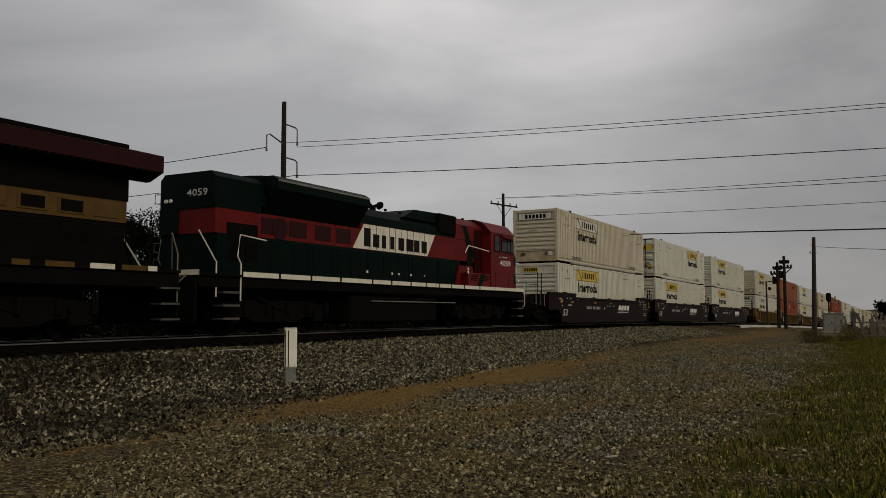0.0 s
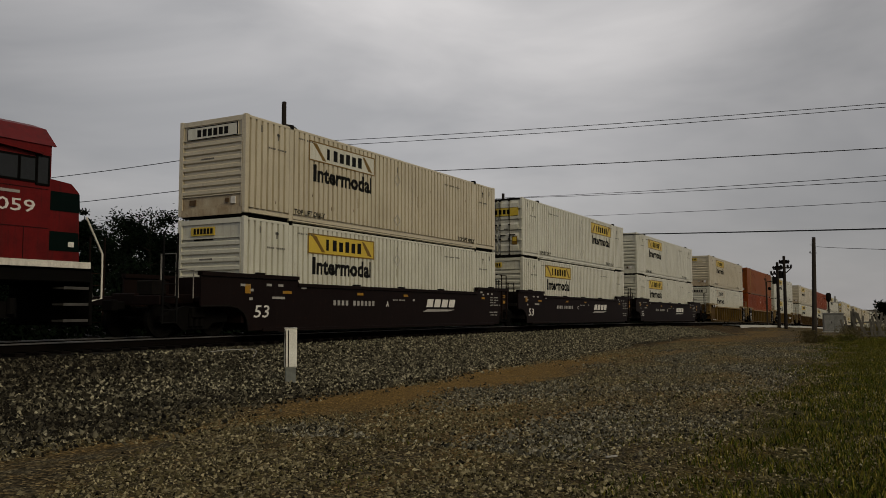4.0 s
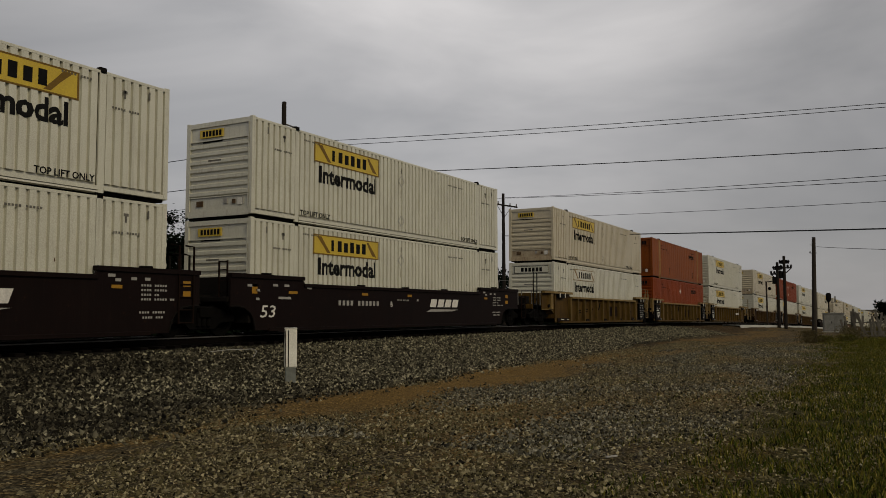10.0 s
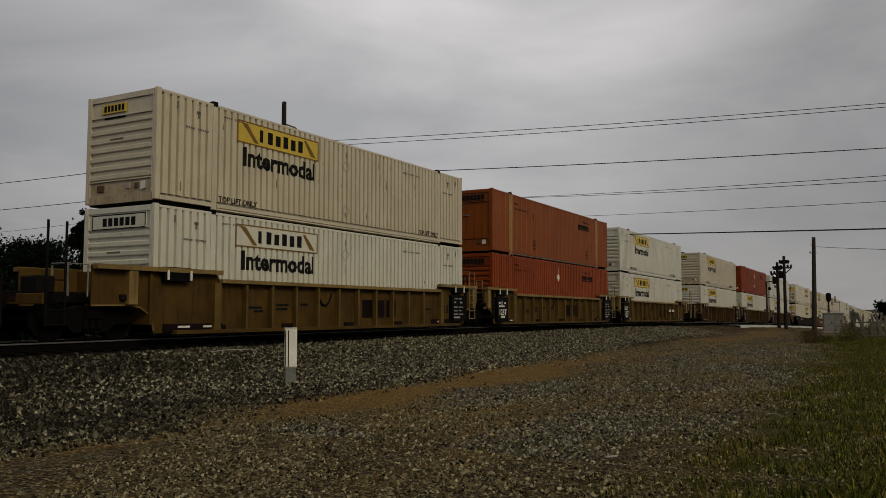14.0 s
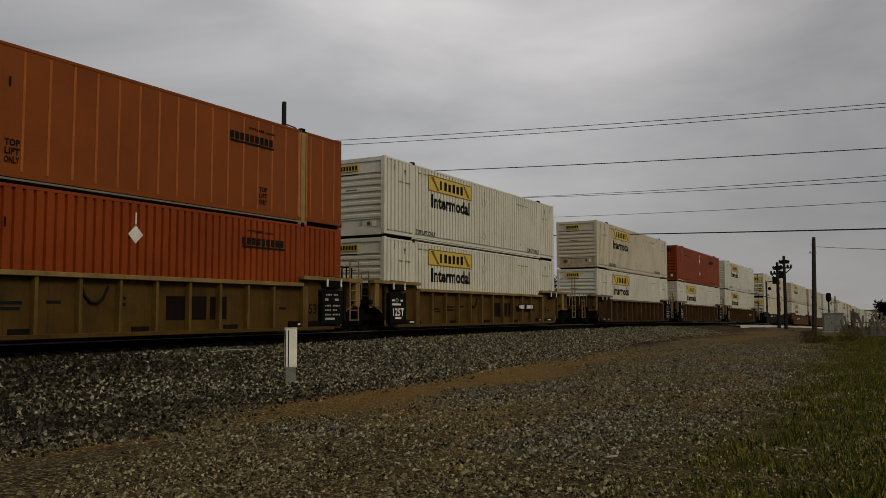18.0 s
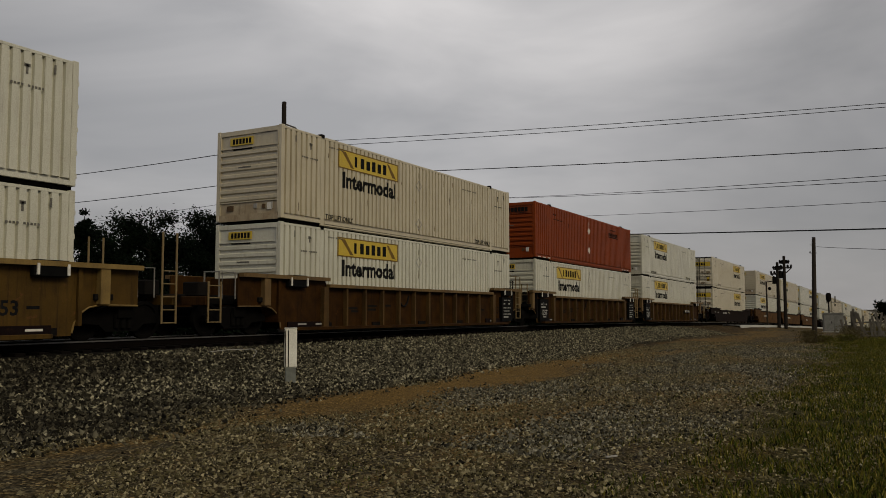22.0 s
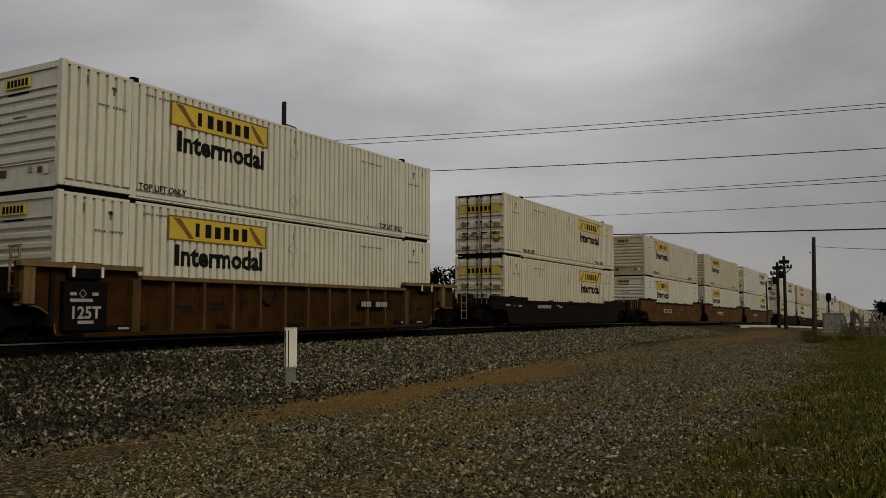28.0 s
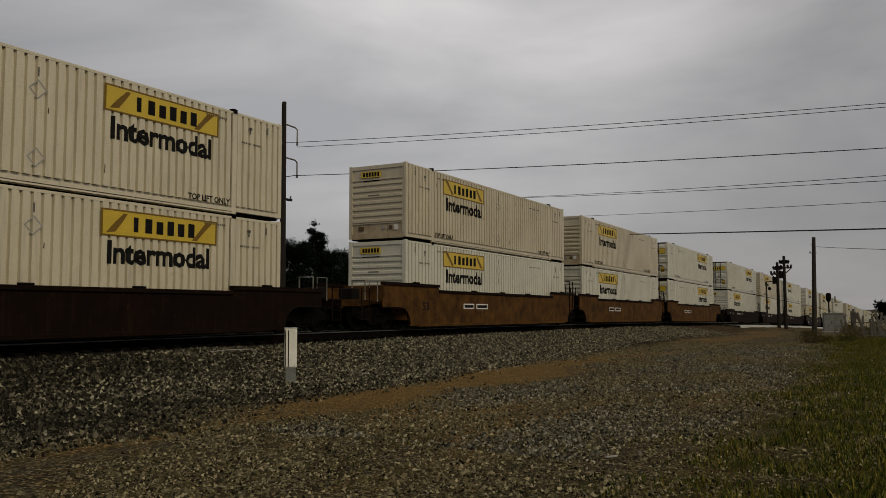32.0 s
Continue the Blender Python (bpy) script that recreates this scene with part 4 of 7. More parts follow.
        part("banner_lettering", shared(("banner_lettering",), lambda: solid(*[(h + 0.022, h + 0.028, -0.62 + 0.22 * i, -0.48 + 0.22 * i, 2.12, 2.34) for i in range(6)], (h + 0.022, h + 0.028, -1.08, 1.08, 2.02, 2.035), (h + 0.022, h + 0.028, -1.08, 1.08, 2.425, 2.44)), M_INK), None, c)
        for k, (y0, z0, wide, tall, m) in enumerate(((0.74, 0.62, 0.26, 0.40, M_OCHRE), (0.77, 0.80, 0.20, 0.18, M_SIGN), (0.30, 1.36, 0.22, 0.05, M_STENCIL))):
            part("door_label", shared(("door_label", k), lambda: solid((h + 0.015, h + 0.019 + 0.003 * k, y0, y0 + wide, z0, z0 + tall)), m), None, c)
        if door_dirt:
            for k, (y0, z0, wide, tall) in enumerate(((0.66, 1.30, 0.44, 0.30), (0.64, 0.86, 0.48, 0.30), (-1.04, 1.34, 0.46, 0.34), (-1.02, 0.78, 0.40, 0.28), (-0.52, 0.84, 0.34, 0.22), (0.14, 0.30, 0.44, 0.26), (-1.0, 0.28, 0.52, 0.24), (0.16, 1.36, 0.30, 0.20))):
                part("door_stain", shared(("door_stain", k), lambda: blot(h + 0.018, y0, z0, wide, tall, k), M_STAIN), None, c, "dark rusty stain")
        part("vent_plate", shared(("vent_plate",), lambda: solid((xn, xn + 0.045, -0.95, -0.78, 0.42, 0.62)), M_GREYMARK), None, c)
        part("nose_placard", shared(("nose_placard",), lambda: solid((xn, xn + 0.045, -0.35, -0.22, 0.46, 0.60)), M_GREYMARK), None, c)
    else:
        part("nose_lettering", shared(("nose_bars_orange",), lambda: solid(*[(xn + 0.026, xn + 0.042, -0.85 + 0.19 * i, -0.70 + 0.19 * i, CH - 0.46, CH - 0.24) for i in range(9)], (xn + 0.026, xn + 0.042, -0.85, 0.85, CH - 0.53, CH - 0.50)), M_INK), None, c)
        for z in (2.0, 0.7):
            bm_d = bmesh.new()
            bm_d.faces.new([bm_d.verts.new((xn - 0.014, 0.75 + a * 0.19, z + b * 0.24)) for a, b in ((0, -1), (-1, 0), (0, 1), (1, 0))])
            part("placard_holder", bm_d, M_GREYMARK, c, "pale diamond placard")
    return c


def blot(x, y0, z0, wide, tall, seed):
    """A thin stain with an uneven outline on an upright end wall."""
    r = random.Random(seed)
    bm = bmesh.new()
    pts = []
    for i in range(14):
        a = 6.283 * i / 14
        k = 0.6 + 0.5 * r.random()
        pts.append((x, y0 + wide / 2 + math.cos(a) * wide / 2 * k, z0 + tall / 2 + math.sin(a) * tall / 2 * k))
    bm.faces.new([bm.verts.new(p) for p in pts])
    return bm


def bar_row(name, key, rows, y, mat, parent, tall=0.07):
    """Plain bars for writing too small to read, each a part."""
    for k, (x, z, w) in enumerate(rows):
        ob = part(name, shared(key + (k,), lambda: small_bars(((x, z, w),), y, tall), mat), None, parent)
        if w > 0.6:
            tagged(ob, kind="stuff")


def flat_shape(pts, y):
    bm = bmesh.new()
    bm.faces.new([bm.verts.new((a, y, b)) for a, b in pts])
    return bm


def letter_shape(i, x0, x1, z0, z1, y, flip):
    """A plain block shape in place of one character of a name."""
    w = (x1 - x0) / 6
    a = x0 + i * w
    wide = w * (0.50 if i == 0 else 0.78)
    tall = (z1, z1, z1 - 0.04, z1, z1 - 0.03, z1)[i]
    bm = bmesh.new()
    box(bm, a, a + wide * 0.78, y - 0.002, y + 0.002, z0, tall)
    if flip:
        for v in bm.verts:
            v.co.x = x0 + x1 - v.co.x
    return bm


def small_bars(rows, y, tall=0.07):
    bm = bmesh.new()
    for x, z, w in rows:
        if w > 0.6 and tall == 0.07:
            for q in range(int(w / 0.08)):      # a line of writing too small to read
                if q % 6 != 4:
                    box(bm, x + 0.08 * q, x + 0.08 * q + 0.052, y - 0.002, y + 0.002, z, z + 0.05)
        else:
            box(bm, x, x + w, y - 0.002, y + 0.002, z, z + (tall if w > 0.06 else 0.2))
    return bm

# ---------------------------------------------------------------- trucks
WHEEL_R = 0.46


def wheelset_mesh():
    bm = rod([(0, -0.9, 0), (0, 0.9, 0)], 0.08, sides=10)
    wheel_disc(WHEEL_R, -0.82, -0.69, bm)
    bm2 = wheel_disc(WHEEL_R, 0.82, 0.69, bm)
    return bm2


def sideframe(y, half=0.89):
    t = 0.07
    pts = [(-half - 0.28, 0.40), (-half - 0.28, 0.56), (-half + 0.05, 0.66), (-0.35, 0.80), (0.35, 0.80), (half - 0.05, 0.66), (half + 0.28, 0.56), (half + 0.28, 0.40), (half - 0.25, 0.36), (0.45, 0.20), (-0.45, 0.20), (-half + 0.25, 0.36)]
    bm = prism(pts, y - t, y + t)
    for x in (-0.18, 0.0, 0.18):
        rod([(x, y - t - 0.03, 0.28), (x, y - t - 0.03, 0.62)], 0.07, bm, 8)
    return bm


def truck(parent, x, spin=True):
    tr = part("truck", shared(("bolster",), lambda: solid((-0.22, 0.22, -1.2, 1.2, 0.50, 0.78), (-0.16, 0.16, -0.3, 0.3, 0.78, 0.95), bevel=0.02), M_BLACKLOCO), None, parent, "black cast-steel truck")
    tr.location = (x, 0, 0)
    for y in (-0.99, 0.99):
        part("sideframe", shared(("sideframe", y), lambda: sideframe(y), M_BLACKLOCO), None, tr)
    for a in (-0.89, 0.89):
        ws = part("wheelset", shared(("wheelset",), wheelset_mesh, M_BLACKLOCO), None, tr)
        ws.location = (a, 0, WHEEL_R)
        if spin:
            ROLLERS.append((ws, WHEEL_R, Vector((a, 0, WHEEL_R))))
    return tr


# ---------------------------------------------------------------- well cars
HALF = 1.47


def well_car(style, label, front, rear, seed=0, spin=True):
    """One unit; x = 0 is the front corner of its containers. front, rear: 'joint' or 'coupler'."""
    paint = style["paint"]
    car = thing("well_car", label, "railway car", "well cars of the train")
    mid, end, bot = style["mid"], style["end"], 0.14
    fx = -1.75 if front == "coupler" else -0.95
    rx = 16.154 + (1.75 if rear == "coupler" else 0.95)
    k = style["name"] + front + rear
    for s in (-1, 1):
        yo, yi = s * (HALF - (0.15 if style["ribs"] else 0.0)), s * (HALF - (0.19 if style["ribs"] else 0.06))

        def plate():
            pts = [(fx, 0.80), (fx, end - 0.02), (2.05, end), (2.20, mid), (13.95, mid), (14.10, end), (rx, end - 0.02), (rx, 0.82), (16.85, 0.81), (16.55, 0.76), (16.32, 0.62), (16.18, 0.42), (16.12, bot), (0.03, bot), (-0.03, 0.42), (-0.17, 0.62), (-0.40, 0.76), (-0.70, 0.81)]
            return prism(pts, min(yo, yi), max(yo, yi))
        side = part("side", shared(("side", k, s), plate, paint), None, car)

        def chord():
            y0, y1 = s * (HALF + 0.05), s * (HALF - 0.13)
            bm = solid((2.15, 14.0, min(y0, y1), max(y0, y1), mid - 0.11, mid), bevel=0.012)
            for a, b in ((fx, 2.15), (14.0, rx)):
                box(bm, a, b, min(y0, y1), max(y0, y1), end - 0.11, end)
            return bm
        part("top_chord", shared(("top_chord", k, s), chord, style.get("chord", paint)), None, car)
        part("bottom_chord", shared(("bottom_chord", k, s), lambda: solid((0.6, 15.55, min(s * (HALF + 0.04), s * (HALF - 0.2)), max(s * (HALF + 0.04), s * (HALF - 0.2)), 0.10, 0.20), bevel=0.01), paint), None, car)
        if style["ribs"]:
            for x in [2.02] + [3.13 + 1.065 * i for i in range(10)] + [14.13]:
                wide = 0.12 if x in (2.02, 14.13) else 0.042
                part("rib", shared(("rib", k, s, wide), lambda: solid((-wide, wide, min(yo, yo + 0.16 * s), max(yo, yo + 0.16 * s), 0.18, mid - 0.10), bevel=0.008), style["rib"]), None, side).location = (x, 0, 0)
            for a, b in (((0.10, 1.20),) if front == "joint" else ()) + (((14.95, 16.05),) if rear == "joint" else ()):
                part("stencil_panel", shared(("stencil_panel", s, a), lambda: solid((a, b, min(yo, yo + 0.15 * s), max(yo, yo + 0.15 * s), 0.26, end - 0.42)), M_BLACKPANEL), None, car, "black panel with white stencils")
        else:
            for x in (0.5, 5.2, 8.0, 10.9, 15.4):
                part("lug", shared(("lug", k, s, end if x < 2 or x > 14 else mid), lambda: solid((-0.16, 0.16, min(s * (HALF + 0.05), s * (HALF - 0.1)), max(s * (HALF + 0.05), s * (HALF - 0.1)), 0, 0.05), bevel=0.015), M_DARKGAP), None, car).location = (x, 0, end if x < 2 or x > 14 else mid)
    # cross structure
    for a in (0.6, 2.2, 5.0, 8.08, 11.1, 13.9, 15.5):
        part("cross_member", shared(("cross_member",), lambda: solid((-0.25, 0.25, -1.36, 1.36, 0.16, 0.32)), M_DARKGAP), None, car).location = (a, 0, 0)
    for a, e, s in ((0.0, front, -1), (16.154, rear, 1)):
        # joint ends near black: shade inside the wheel arch put into their colour
        part("bulkhead", shared(("bulkhead", k, s), lambda: solid((a + 0.12 * s - 0.05, a + 0.12 * s + 0.05, -1.4, 1.4, 0.35, end - 0.06)), paint if e == "coupler" else M_DARKGAP), None, car)
        reach = a + s * (2.95 if e == "coupler" else 1.35)
        part("end_deck", shared(("end_deck", k, s), lambda: solid((min(a + 0.2 * s, reach), max(a + 0.2 * s, reach), -0.42, 0.42, 0.86, 1.12), (min(a + 0.5 * s, a + 1.0 * s), max(a + 0.5 * s, a + 1.0 * s), -1.4, 1.4, 0.92, 1.06), bevel=0.015), paint if e == "coupler" and not style["ribs"] else M_DARKGAP), None, car)
        if e == "coupler":
            part("end_sill", shared(("end_sill", k, s), lambda: solid((min(reach - 0.12 * s, reach), max(reach - 0.12 * s, reach), -1.32, 1.32, 0.82, 1.06), bevel=0.015), paint), None, car)
            part("coupler", shared(("coupler", s), lambda: solid((min(reach, reach + 0.45 * s), max(reach, reach + 0.45 * s), -0.11, 0.11, 0.70, 0.92), (min(reach + 0.28 * s, reach + 0.47 * s), max(reach + 0.28 * s, reach + 0.47 * s), -0.2, 0.2, 0.66, 0.96), bevel=0.03), M_BLACKLOCO), None, car, "black knuckle coupler")
            gy = -1.36
            tall = style["name"] == "yellow" or style["name"] == "brown" and s < 0
            top = 2.15 if style["name"] == "brown" else 1.75

            def grab():
                x0, x1 = (reach - 0.05 * s), (reach - 0.50 * s)
                bm = bmesh.new()
                for x in (x0, x1):
                    rod([(x, gy, 0.36), (x, gy, 2.62 if tall else 1.45)], 0.028, bm)
                for z in (0.38, 0.70, 1.02, 1.34, 1.66)[:5 if tall else 4]:
                    rod([(x0, gy, z), (x1, gy, z)], 0.016, bm)
                return bm
            part("ladder", shared(("ladder", k, s), grab, M_BLACKPANEL if s < 0 and tall else style.get("ladder", M_LADDER)), None, car, "steel end ladder")
            part("ladder", shared(("ladder_far", k, s), lambda: moved(grab(), 0, 2.72, 0), style.get("ladder", M_LADDER)), None, car, "steel end ladder")

            def loop():
                x0 = reach - 0.9 * s
                bm = rod([(x0, -0.9, 1.06), (x0, -0.9, top), (x0, -0.35, top), (x0, -0.35, 1.06)], 0.03)
                rod([(x0 + 0.25 * s, -1.25, 1.0), (x0 + 0.25 * s, -1.25, 1.72), (x0 - 0.25 * s, -1.25, 1.72), (x0 - 0.25 * s, -1.25, 1.0)], 0.02, bm)
                return bm
            part("safety_rail", shared(("safety_rail", k, s), loop, M_GALV), None, car, "steel safety railing")
            part("brake_box", shared(("brake_box", s), lambda: solid((min(reach - 0.6 * s, reach - 0.15 * s), max(reach - 0.6 * s, reach - 0.15 * s), -0.9, -0.3, 1.06, 1.45), bevel=0.03), M_DARKGAP), None, car, "dark brake housing")
        elif s < 0:
            def grab2():
                bm = bmesh.new()
                for y in (-1.15, -0.85):
                    rod([(-0.75, y, 0.95), (-0.75, y, 2.05)], 0.028, bm)
                for z in (1.2, 1.5, 1.8, 2.03):
                    rod([(-0.75, -1.15, z), (-0.75, -0.85, z)], 0.018, bm)
                return bm
            part("ladder", shared(("joint_ladder", k), grab2, style.get("ladder", M_LADDER)), None, car, "steel end ladder")

    def side_ladder():
        bm = bmesh.new()
        top = 2.30
        for x in (16.40, 16.88):
            rod([(x, -1.49, 0.36), (x, -1.49, top), (x, -1.20, top + 0.04)], 0.028, bm)
        for z in (0.38, 0.70, 1.02, 1.34, 1.6):
            rod([(16.40, -1.49, z), (16.88, -1.49, z)], 0.020, bm)
        return bm
    if rear == "joint":
        part("side_ladder", shared(("side_ladder", k), side_ladder, style.get("ladder", M_LADDER)), None, car, "steel side ladder")
    for x in (16.95, 17.25) if rear == "joint" else ():
        part("handhold", shared(("handhold", k), lambda: rod([(0, -0.95, 1.0), (0, -0.95, 2.12), (0.0, -0.75, 2.16), (0.0, -0.55, 2.12), (0, -0.55, 1.0)], 0.03), M_DARKGAP), None, car, "steel handhold hoop").location = (x, 0, 0)
    if style["ribs"]:
        for x in (0.62, 15.5):
            part("guide_box", shared(("guide_box", k), lambda: solid((-0.42, 0.42, -HALF - 0.03, -HALF + 0.12, end - 0.34, end + 0.02), bevel=0.02), M_BLACKPANEL), None, car, "black container guide").location = (x, 0, 0)
    # worn lips round the wheel arches, struts behind them, pegs on the guides
    arch = [(0.02, 0.20), (-0.03, 0.42), (-0.17, 0.62), (-0.40, 0.76), (-0.70, 0.81), (fx, 0.80)]
    lip = style.get("chord", M_DARKGAP)
    part("arch_lip", shared(("arch_lip", k), lambda: rod([(a, -HALF - 0.005 + (0.15 if style["ribs"] else 0.0), b) for a, b in arch], 0.022, sides=5), lip), None, car, "worn edge of the wheel arch")
    part("arch_lip", shared(("arch_lip_rear", k), lambda: rod([(16.154 - a if a > -0.9 else rx, -HALF - 0.005 + (0.15 if style["ribs"] else 0.0), b) for a, b in arch], 0.022, sides=5), lip), None, car, "worn edge of the wheel arch")
    part("strut", shared(("strut", k), lambda: rod([(16.2, -1.15, end - 0.15), (rx - 0.2, -0.5, 1.0)], 0.05), paint), None, car)
    if style["ribs"]:
        for x in (0.28, 1.02, 15.16, 15.88):
            part("guide_peg", shared(("guide_peg",), lambda: solid((-0.03, 0.03, -HALF - 0.06, -HALF - 0.02, -0.30, -0.06)), M_PALEMARK), None, car, "white guide peg").location = (x, 0, end)
        for x in (-0.72, 16.87):
            part("end_post", shared(("end_post", k), lambda: solid((-0.13, 0.13, -HALF - 0.02, -HALF + 0.16, 0.82, end - 0.11), bevel=0.015), lip), None, car, "scuffed end post").location = (x, 0, 0)
    truck(car, -1.53, spin)
    if rear == "coupler":
        truck(car, 17.68, spin)
    # stencils on the near side
    y = -HALF - 0.003 + (0.15 if style["ribs"] else 0.0)
    for key, bm_make, mat in style["marks"](front, rear, y):
        part("stencil", shared(("stencil", k) + key, bm_make, mat), None, car)
    return car


def text_at(text, height, x, z, y, bold=0.004, width=None, slant=0.0):
    def make():
        bm = lettering(text, height, bold=bold)
        if width:
            x1 = max(v.co.x for v in bm.verts)
            for v in bm.verts:
                v.co.x *= width / x1
        for v in bm.verts:
            v.co.x += slant * v.co.z
        return moved(bm, x, y, z)
    return make


def marks_brown(front, rear, y):
    out = [(("53",), text_at("53", 0.34, 0.20, 0.50, y, 0.003, 0.64, 0.2), M_PALEMARK),
           *bars_each("row", ((-0.3, 1.35, 0.4), (0.05, 1.22, 0.16), (0.75, 1.38, 0.22), (1.25, 1.38, 0.22), (2.3, 1.34, 0.24), (1.0, 1.02, 0.55), (0.05, 0.98, 0.14), (7.4, 1.05, 0.9), (8.75, 1.05, 0.12), (14.5, 1.36, 0.16), (14.95, 1.40, 0.16), (15.35, 1.40, 0.16), (15.25, 1.26, 0.95), (15.25, 1.15, 0.8), (15.25, 1.04, 0.62), (15.25, 0.93, 1.05), (14.3, 1.46, 0.2), (15.2, 0.62, 0.9), (15.3, 0.50, 0.7)), y, M_GREYMARK),
           *[(("amber", k), (lambda q=q: solid((q[0], q[1], y - 0.002, y + 0.002, q[2], q[3]))), M_AMBER) for k, q in enumerate(((-0.12, 0.10, 1.16, 1.42), (1.45, 1.85, 1.18, 1.26), (5.2, 5.55, 1.20, 1.28), (8.1, 8.4, 1.20, 1.28), (14.4, 14.7, 1.20, 1.28), (16.55, 16.80, 1.28, 1.42), (16.55, 16.80, 1.02, 1.17)))],
           *[(("number", k), (lambda a=a: solid((a, a + 0.13, y - 0.002, y + 0.002, 0.86, 1.02))), M_GREYMARK) for k, a in enumerate((3.9, 4.12, 4.34, 4.56, 4.98, 5.20, 5.42, 5.64, 5.86, 6.08))],
           (("unit",), text_at("B" if rear == "coupler" else ("A" if front == "coupler" else "C"), 0.18, 6.95, 0.84, y), M_PALEMARK),
           *[(("name", k), (lambda a=a: flat_shape(((a, 0.84), (a + 0.46, 0.84), (a + 0.57, 1.14), (a + 0.11, 1.14)), y)), M_PALEMARK) for k, a in enumerate((9.72, 10.30, 10.88, 11.46))],
           (("swoosh",), lambda: flat_shape(((9.45, 0.66), (9.8, 0.76), (12.0, 0.75), (11.5, 0.68)), y), M_GREYMARK)]
    return out


def bars_each(key, rows, y, mat, tall=0.07):
    """One plain bar a mark, for writing too small to read."""
    return [((key, k), (lambda row=row: small_bars((row,), y, tall)), mat) for k, row in enumerate(rows)]


def marks_yellow(front, rear, y):
    yp = y - 0.152
    out = []
    if front == "joint":
        out += [(("125T",), text_at("125T", 0.26, 0.24, 0.52, yp, 0.010, 0.80), M_PALEMARK), (("roundel",), lambda: ring_diamond(0.56, 1.06, 0.10, yp), M_PALEMARK)]
        out += bars_each("row", ((0.24, 1.02, 0.16), (0.80, 1.02, 0.16), (0.24, 0.88, 0.58), (0.45, 0.40, 0.4)), yp, M_PALEMARK)
    if rear == "joint":
        out += bars_each("rear_row", ((15.1, 1.0, 0.16), (15.6, 1.0, 0.2), (15.15, 1.16, 0.66), (15.10, 0.82, 0.80), (15.10, 0.68, 0.66), (15.10, 0.54, 0.80), (15.10, 0.40, 0.5)), yp, M_GREYMARK, 0.07)
    return out + marks_ribbed(front, rear, y)


def marks_ribbed(front, rear, y):
    out = [(("53",), text_at("53", 0.30, 14.45, 0.60, y, 0.010, 0.42), M_INK), (("foot",), lambda: solid((13.5, 15.6, y - 0.05, y - 0.02, 0.18, 0.38)), M_BROWN), (("foot_b",), lambda: solid((0.3, 2.3, y - 0.05, y - 0.02, 0.18, 0.36)), M_BROWN)]
    out += bars_each("dark", ((3.35, 0.74, 0.55), (3.55, 0.64, 0.4), (4.5, 0.82, 0.55), (4.5, 0.70, 0.5), (5.6, 0.84, 0.35), (7.45, 0.95, 0.2), (7.45, 0.8, 0.2), (13.1, 0.72, 0.3), (15.05, 0.72, 0.3)), y, M_INK)
    out += bars_each("foot_row", ((0.75, 0.26, 0.4), (1.6, 0.26, 0.4), (13.9, 0.26, 0.35), (15.0, 0.26, 0.4)), y - 0.053, M_PALEMARK, 0.05)
    out += [(("chain",), lambda: rod([(6.42, y - 0.02, 1.26), (6.50, y - 0.03, 1.04), (6.66, y - 0.035, 0.88), (6.84, y - 0.035, 0.86), (7.00, y - 0.03, 0.98), (7.14, y - 0.02, 1.24)], 0.032), M_INK)]
    out += [(("name", k), (lambda a=a: flat_shape(((a, 0.46), (a + 0.62, 0.46), (a + 0.62, 1.06), (a, 1.06)), y)), M_BROWN) for k, a in enumerate((8.86, 9.60, 10.34))]
    if rear == "coupler":
        out += [(("number_plate",), lambda: solid((11.15, 12.95, y - 0.155, y - 0.150, 0.78, 1.04)), M_BLACKPANEL)]
        out += [(("number", k), (lambda a=a: solid((a, a + 0.11, y - 0.158, y - 0.156, 0.83, 1.0))), M_PALEMARK) for k, a in enumerate((11.25, 11.4, 11.55, 11.7, 12.1, 12.25, 12.4, 12.55, 12.7))]
    return out


def marks_rusty(front, rear, y):
    return [(key, make, M_GREYMARK if mat is M_PALEMARK else mat) for key, make, mat in marks_yellow(front, rear, y) if key[0] != "name"]


def marks_dark(front, rear, y):
    return [(("number",), lambda: glyph_bars((0.9, 0.9, 0.9, 0.5, 0.8, 0.8, 0.8, 0.8, 0.8), 3.45, 5.15, 0.86, 1.02, y), M_GREYMARK),
            (("rows",), lambda: small_bars(((-0.3, 0.95, 0.5), (0.6, 0.92, 0.12), (1.1, 0.92, 0.4), (5.9, 0.98, 0.3), (6.3, 0.9, 0.4)), y), M_GREYMARK),
            (("amber",), lambda: solid((6.0, 6.35, y - 0.002, y + 0.002, 0.98, 1.04)), M_SIGN)]


def marks_rust(front, rear, y):
    return [(("plate",), lambda: small_bars(((4.2, 0.78, 0.95), (5.35, 0.78, 1.1)), y, 0.22), M_PALEMARK),
            (("inner",), lambda: small_bars(((4.28, 0.83, 0.8), (5.43, 0.83, 0.95)), y - 0.003, 0.12), M_INK),
            (("53",), text_at("53", 0.30, 0.9, 0.72, y, 0.008, 0.5), M_INK)]


BROWN = dict(name="brown", paint=M_BROWN, mid=1.50, end=1.70, ribs=False, marks=marks_brown, ladder=M_BLACKCAR)
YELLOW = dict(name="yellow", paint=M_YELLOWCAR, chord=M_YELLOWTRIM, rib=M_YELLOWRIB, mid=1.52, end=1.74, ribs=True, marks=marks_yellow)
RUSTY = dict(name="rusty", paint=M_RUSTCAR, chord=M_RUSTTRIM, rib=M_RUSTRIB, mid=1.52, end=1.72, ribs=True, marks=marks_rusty)
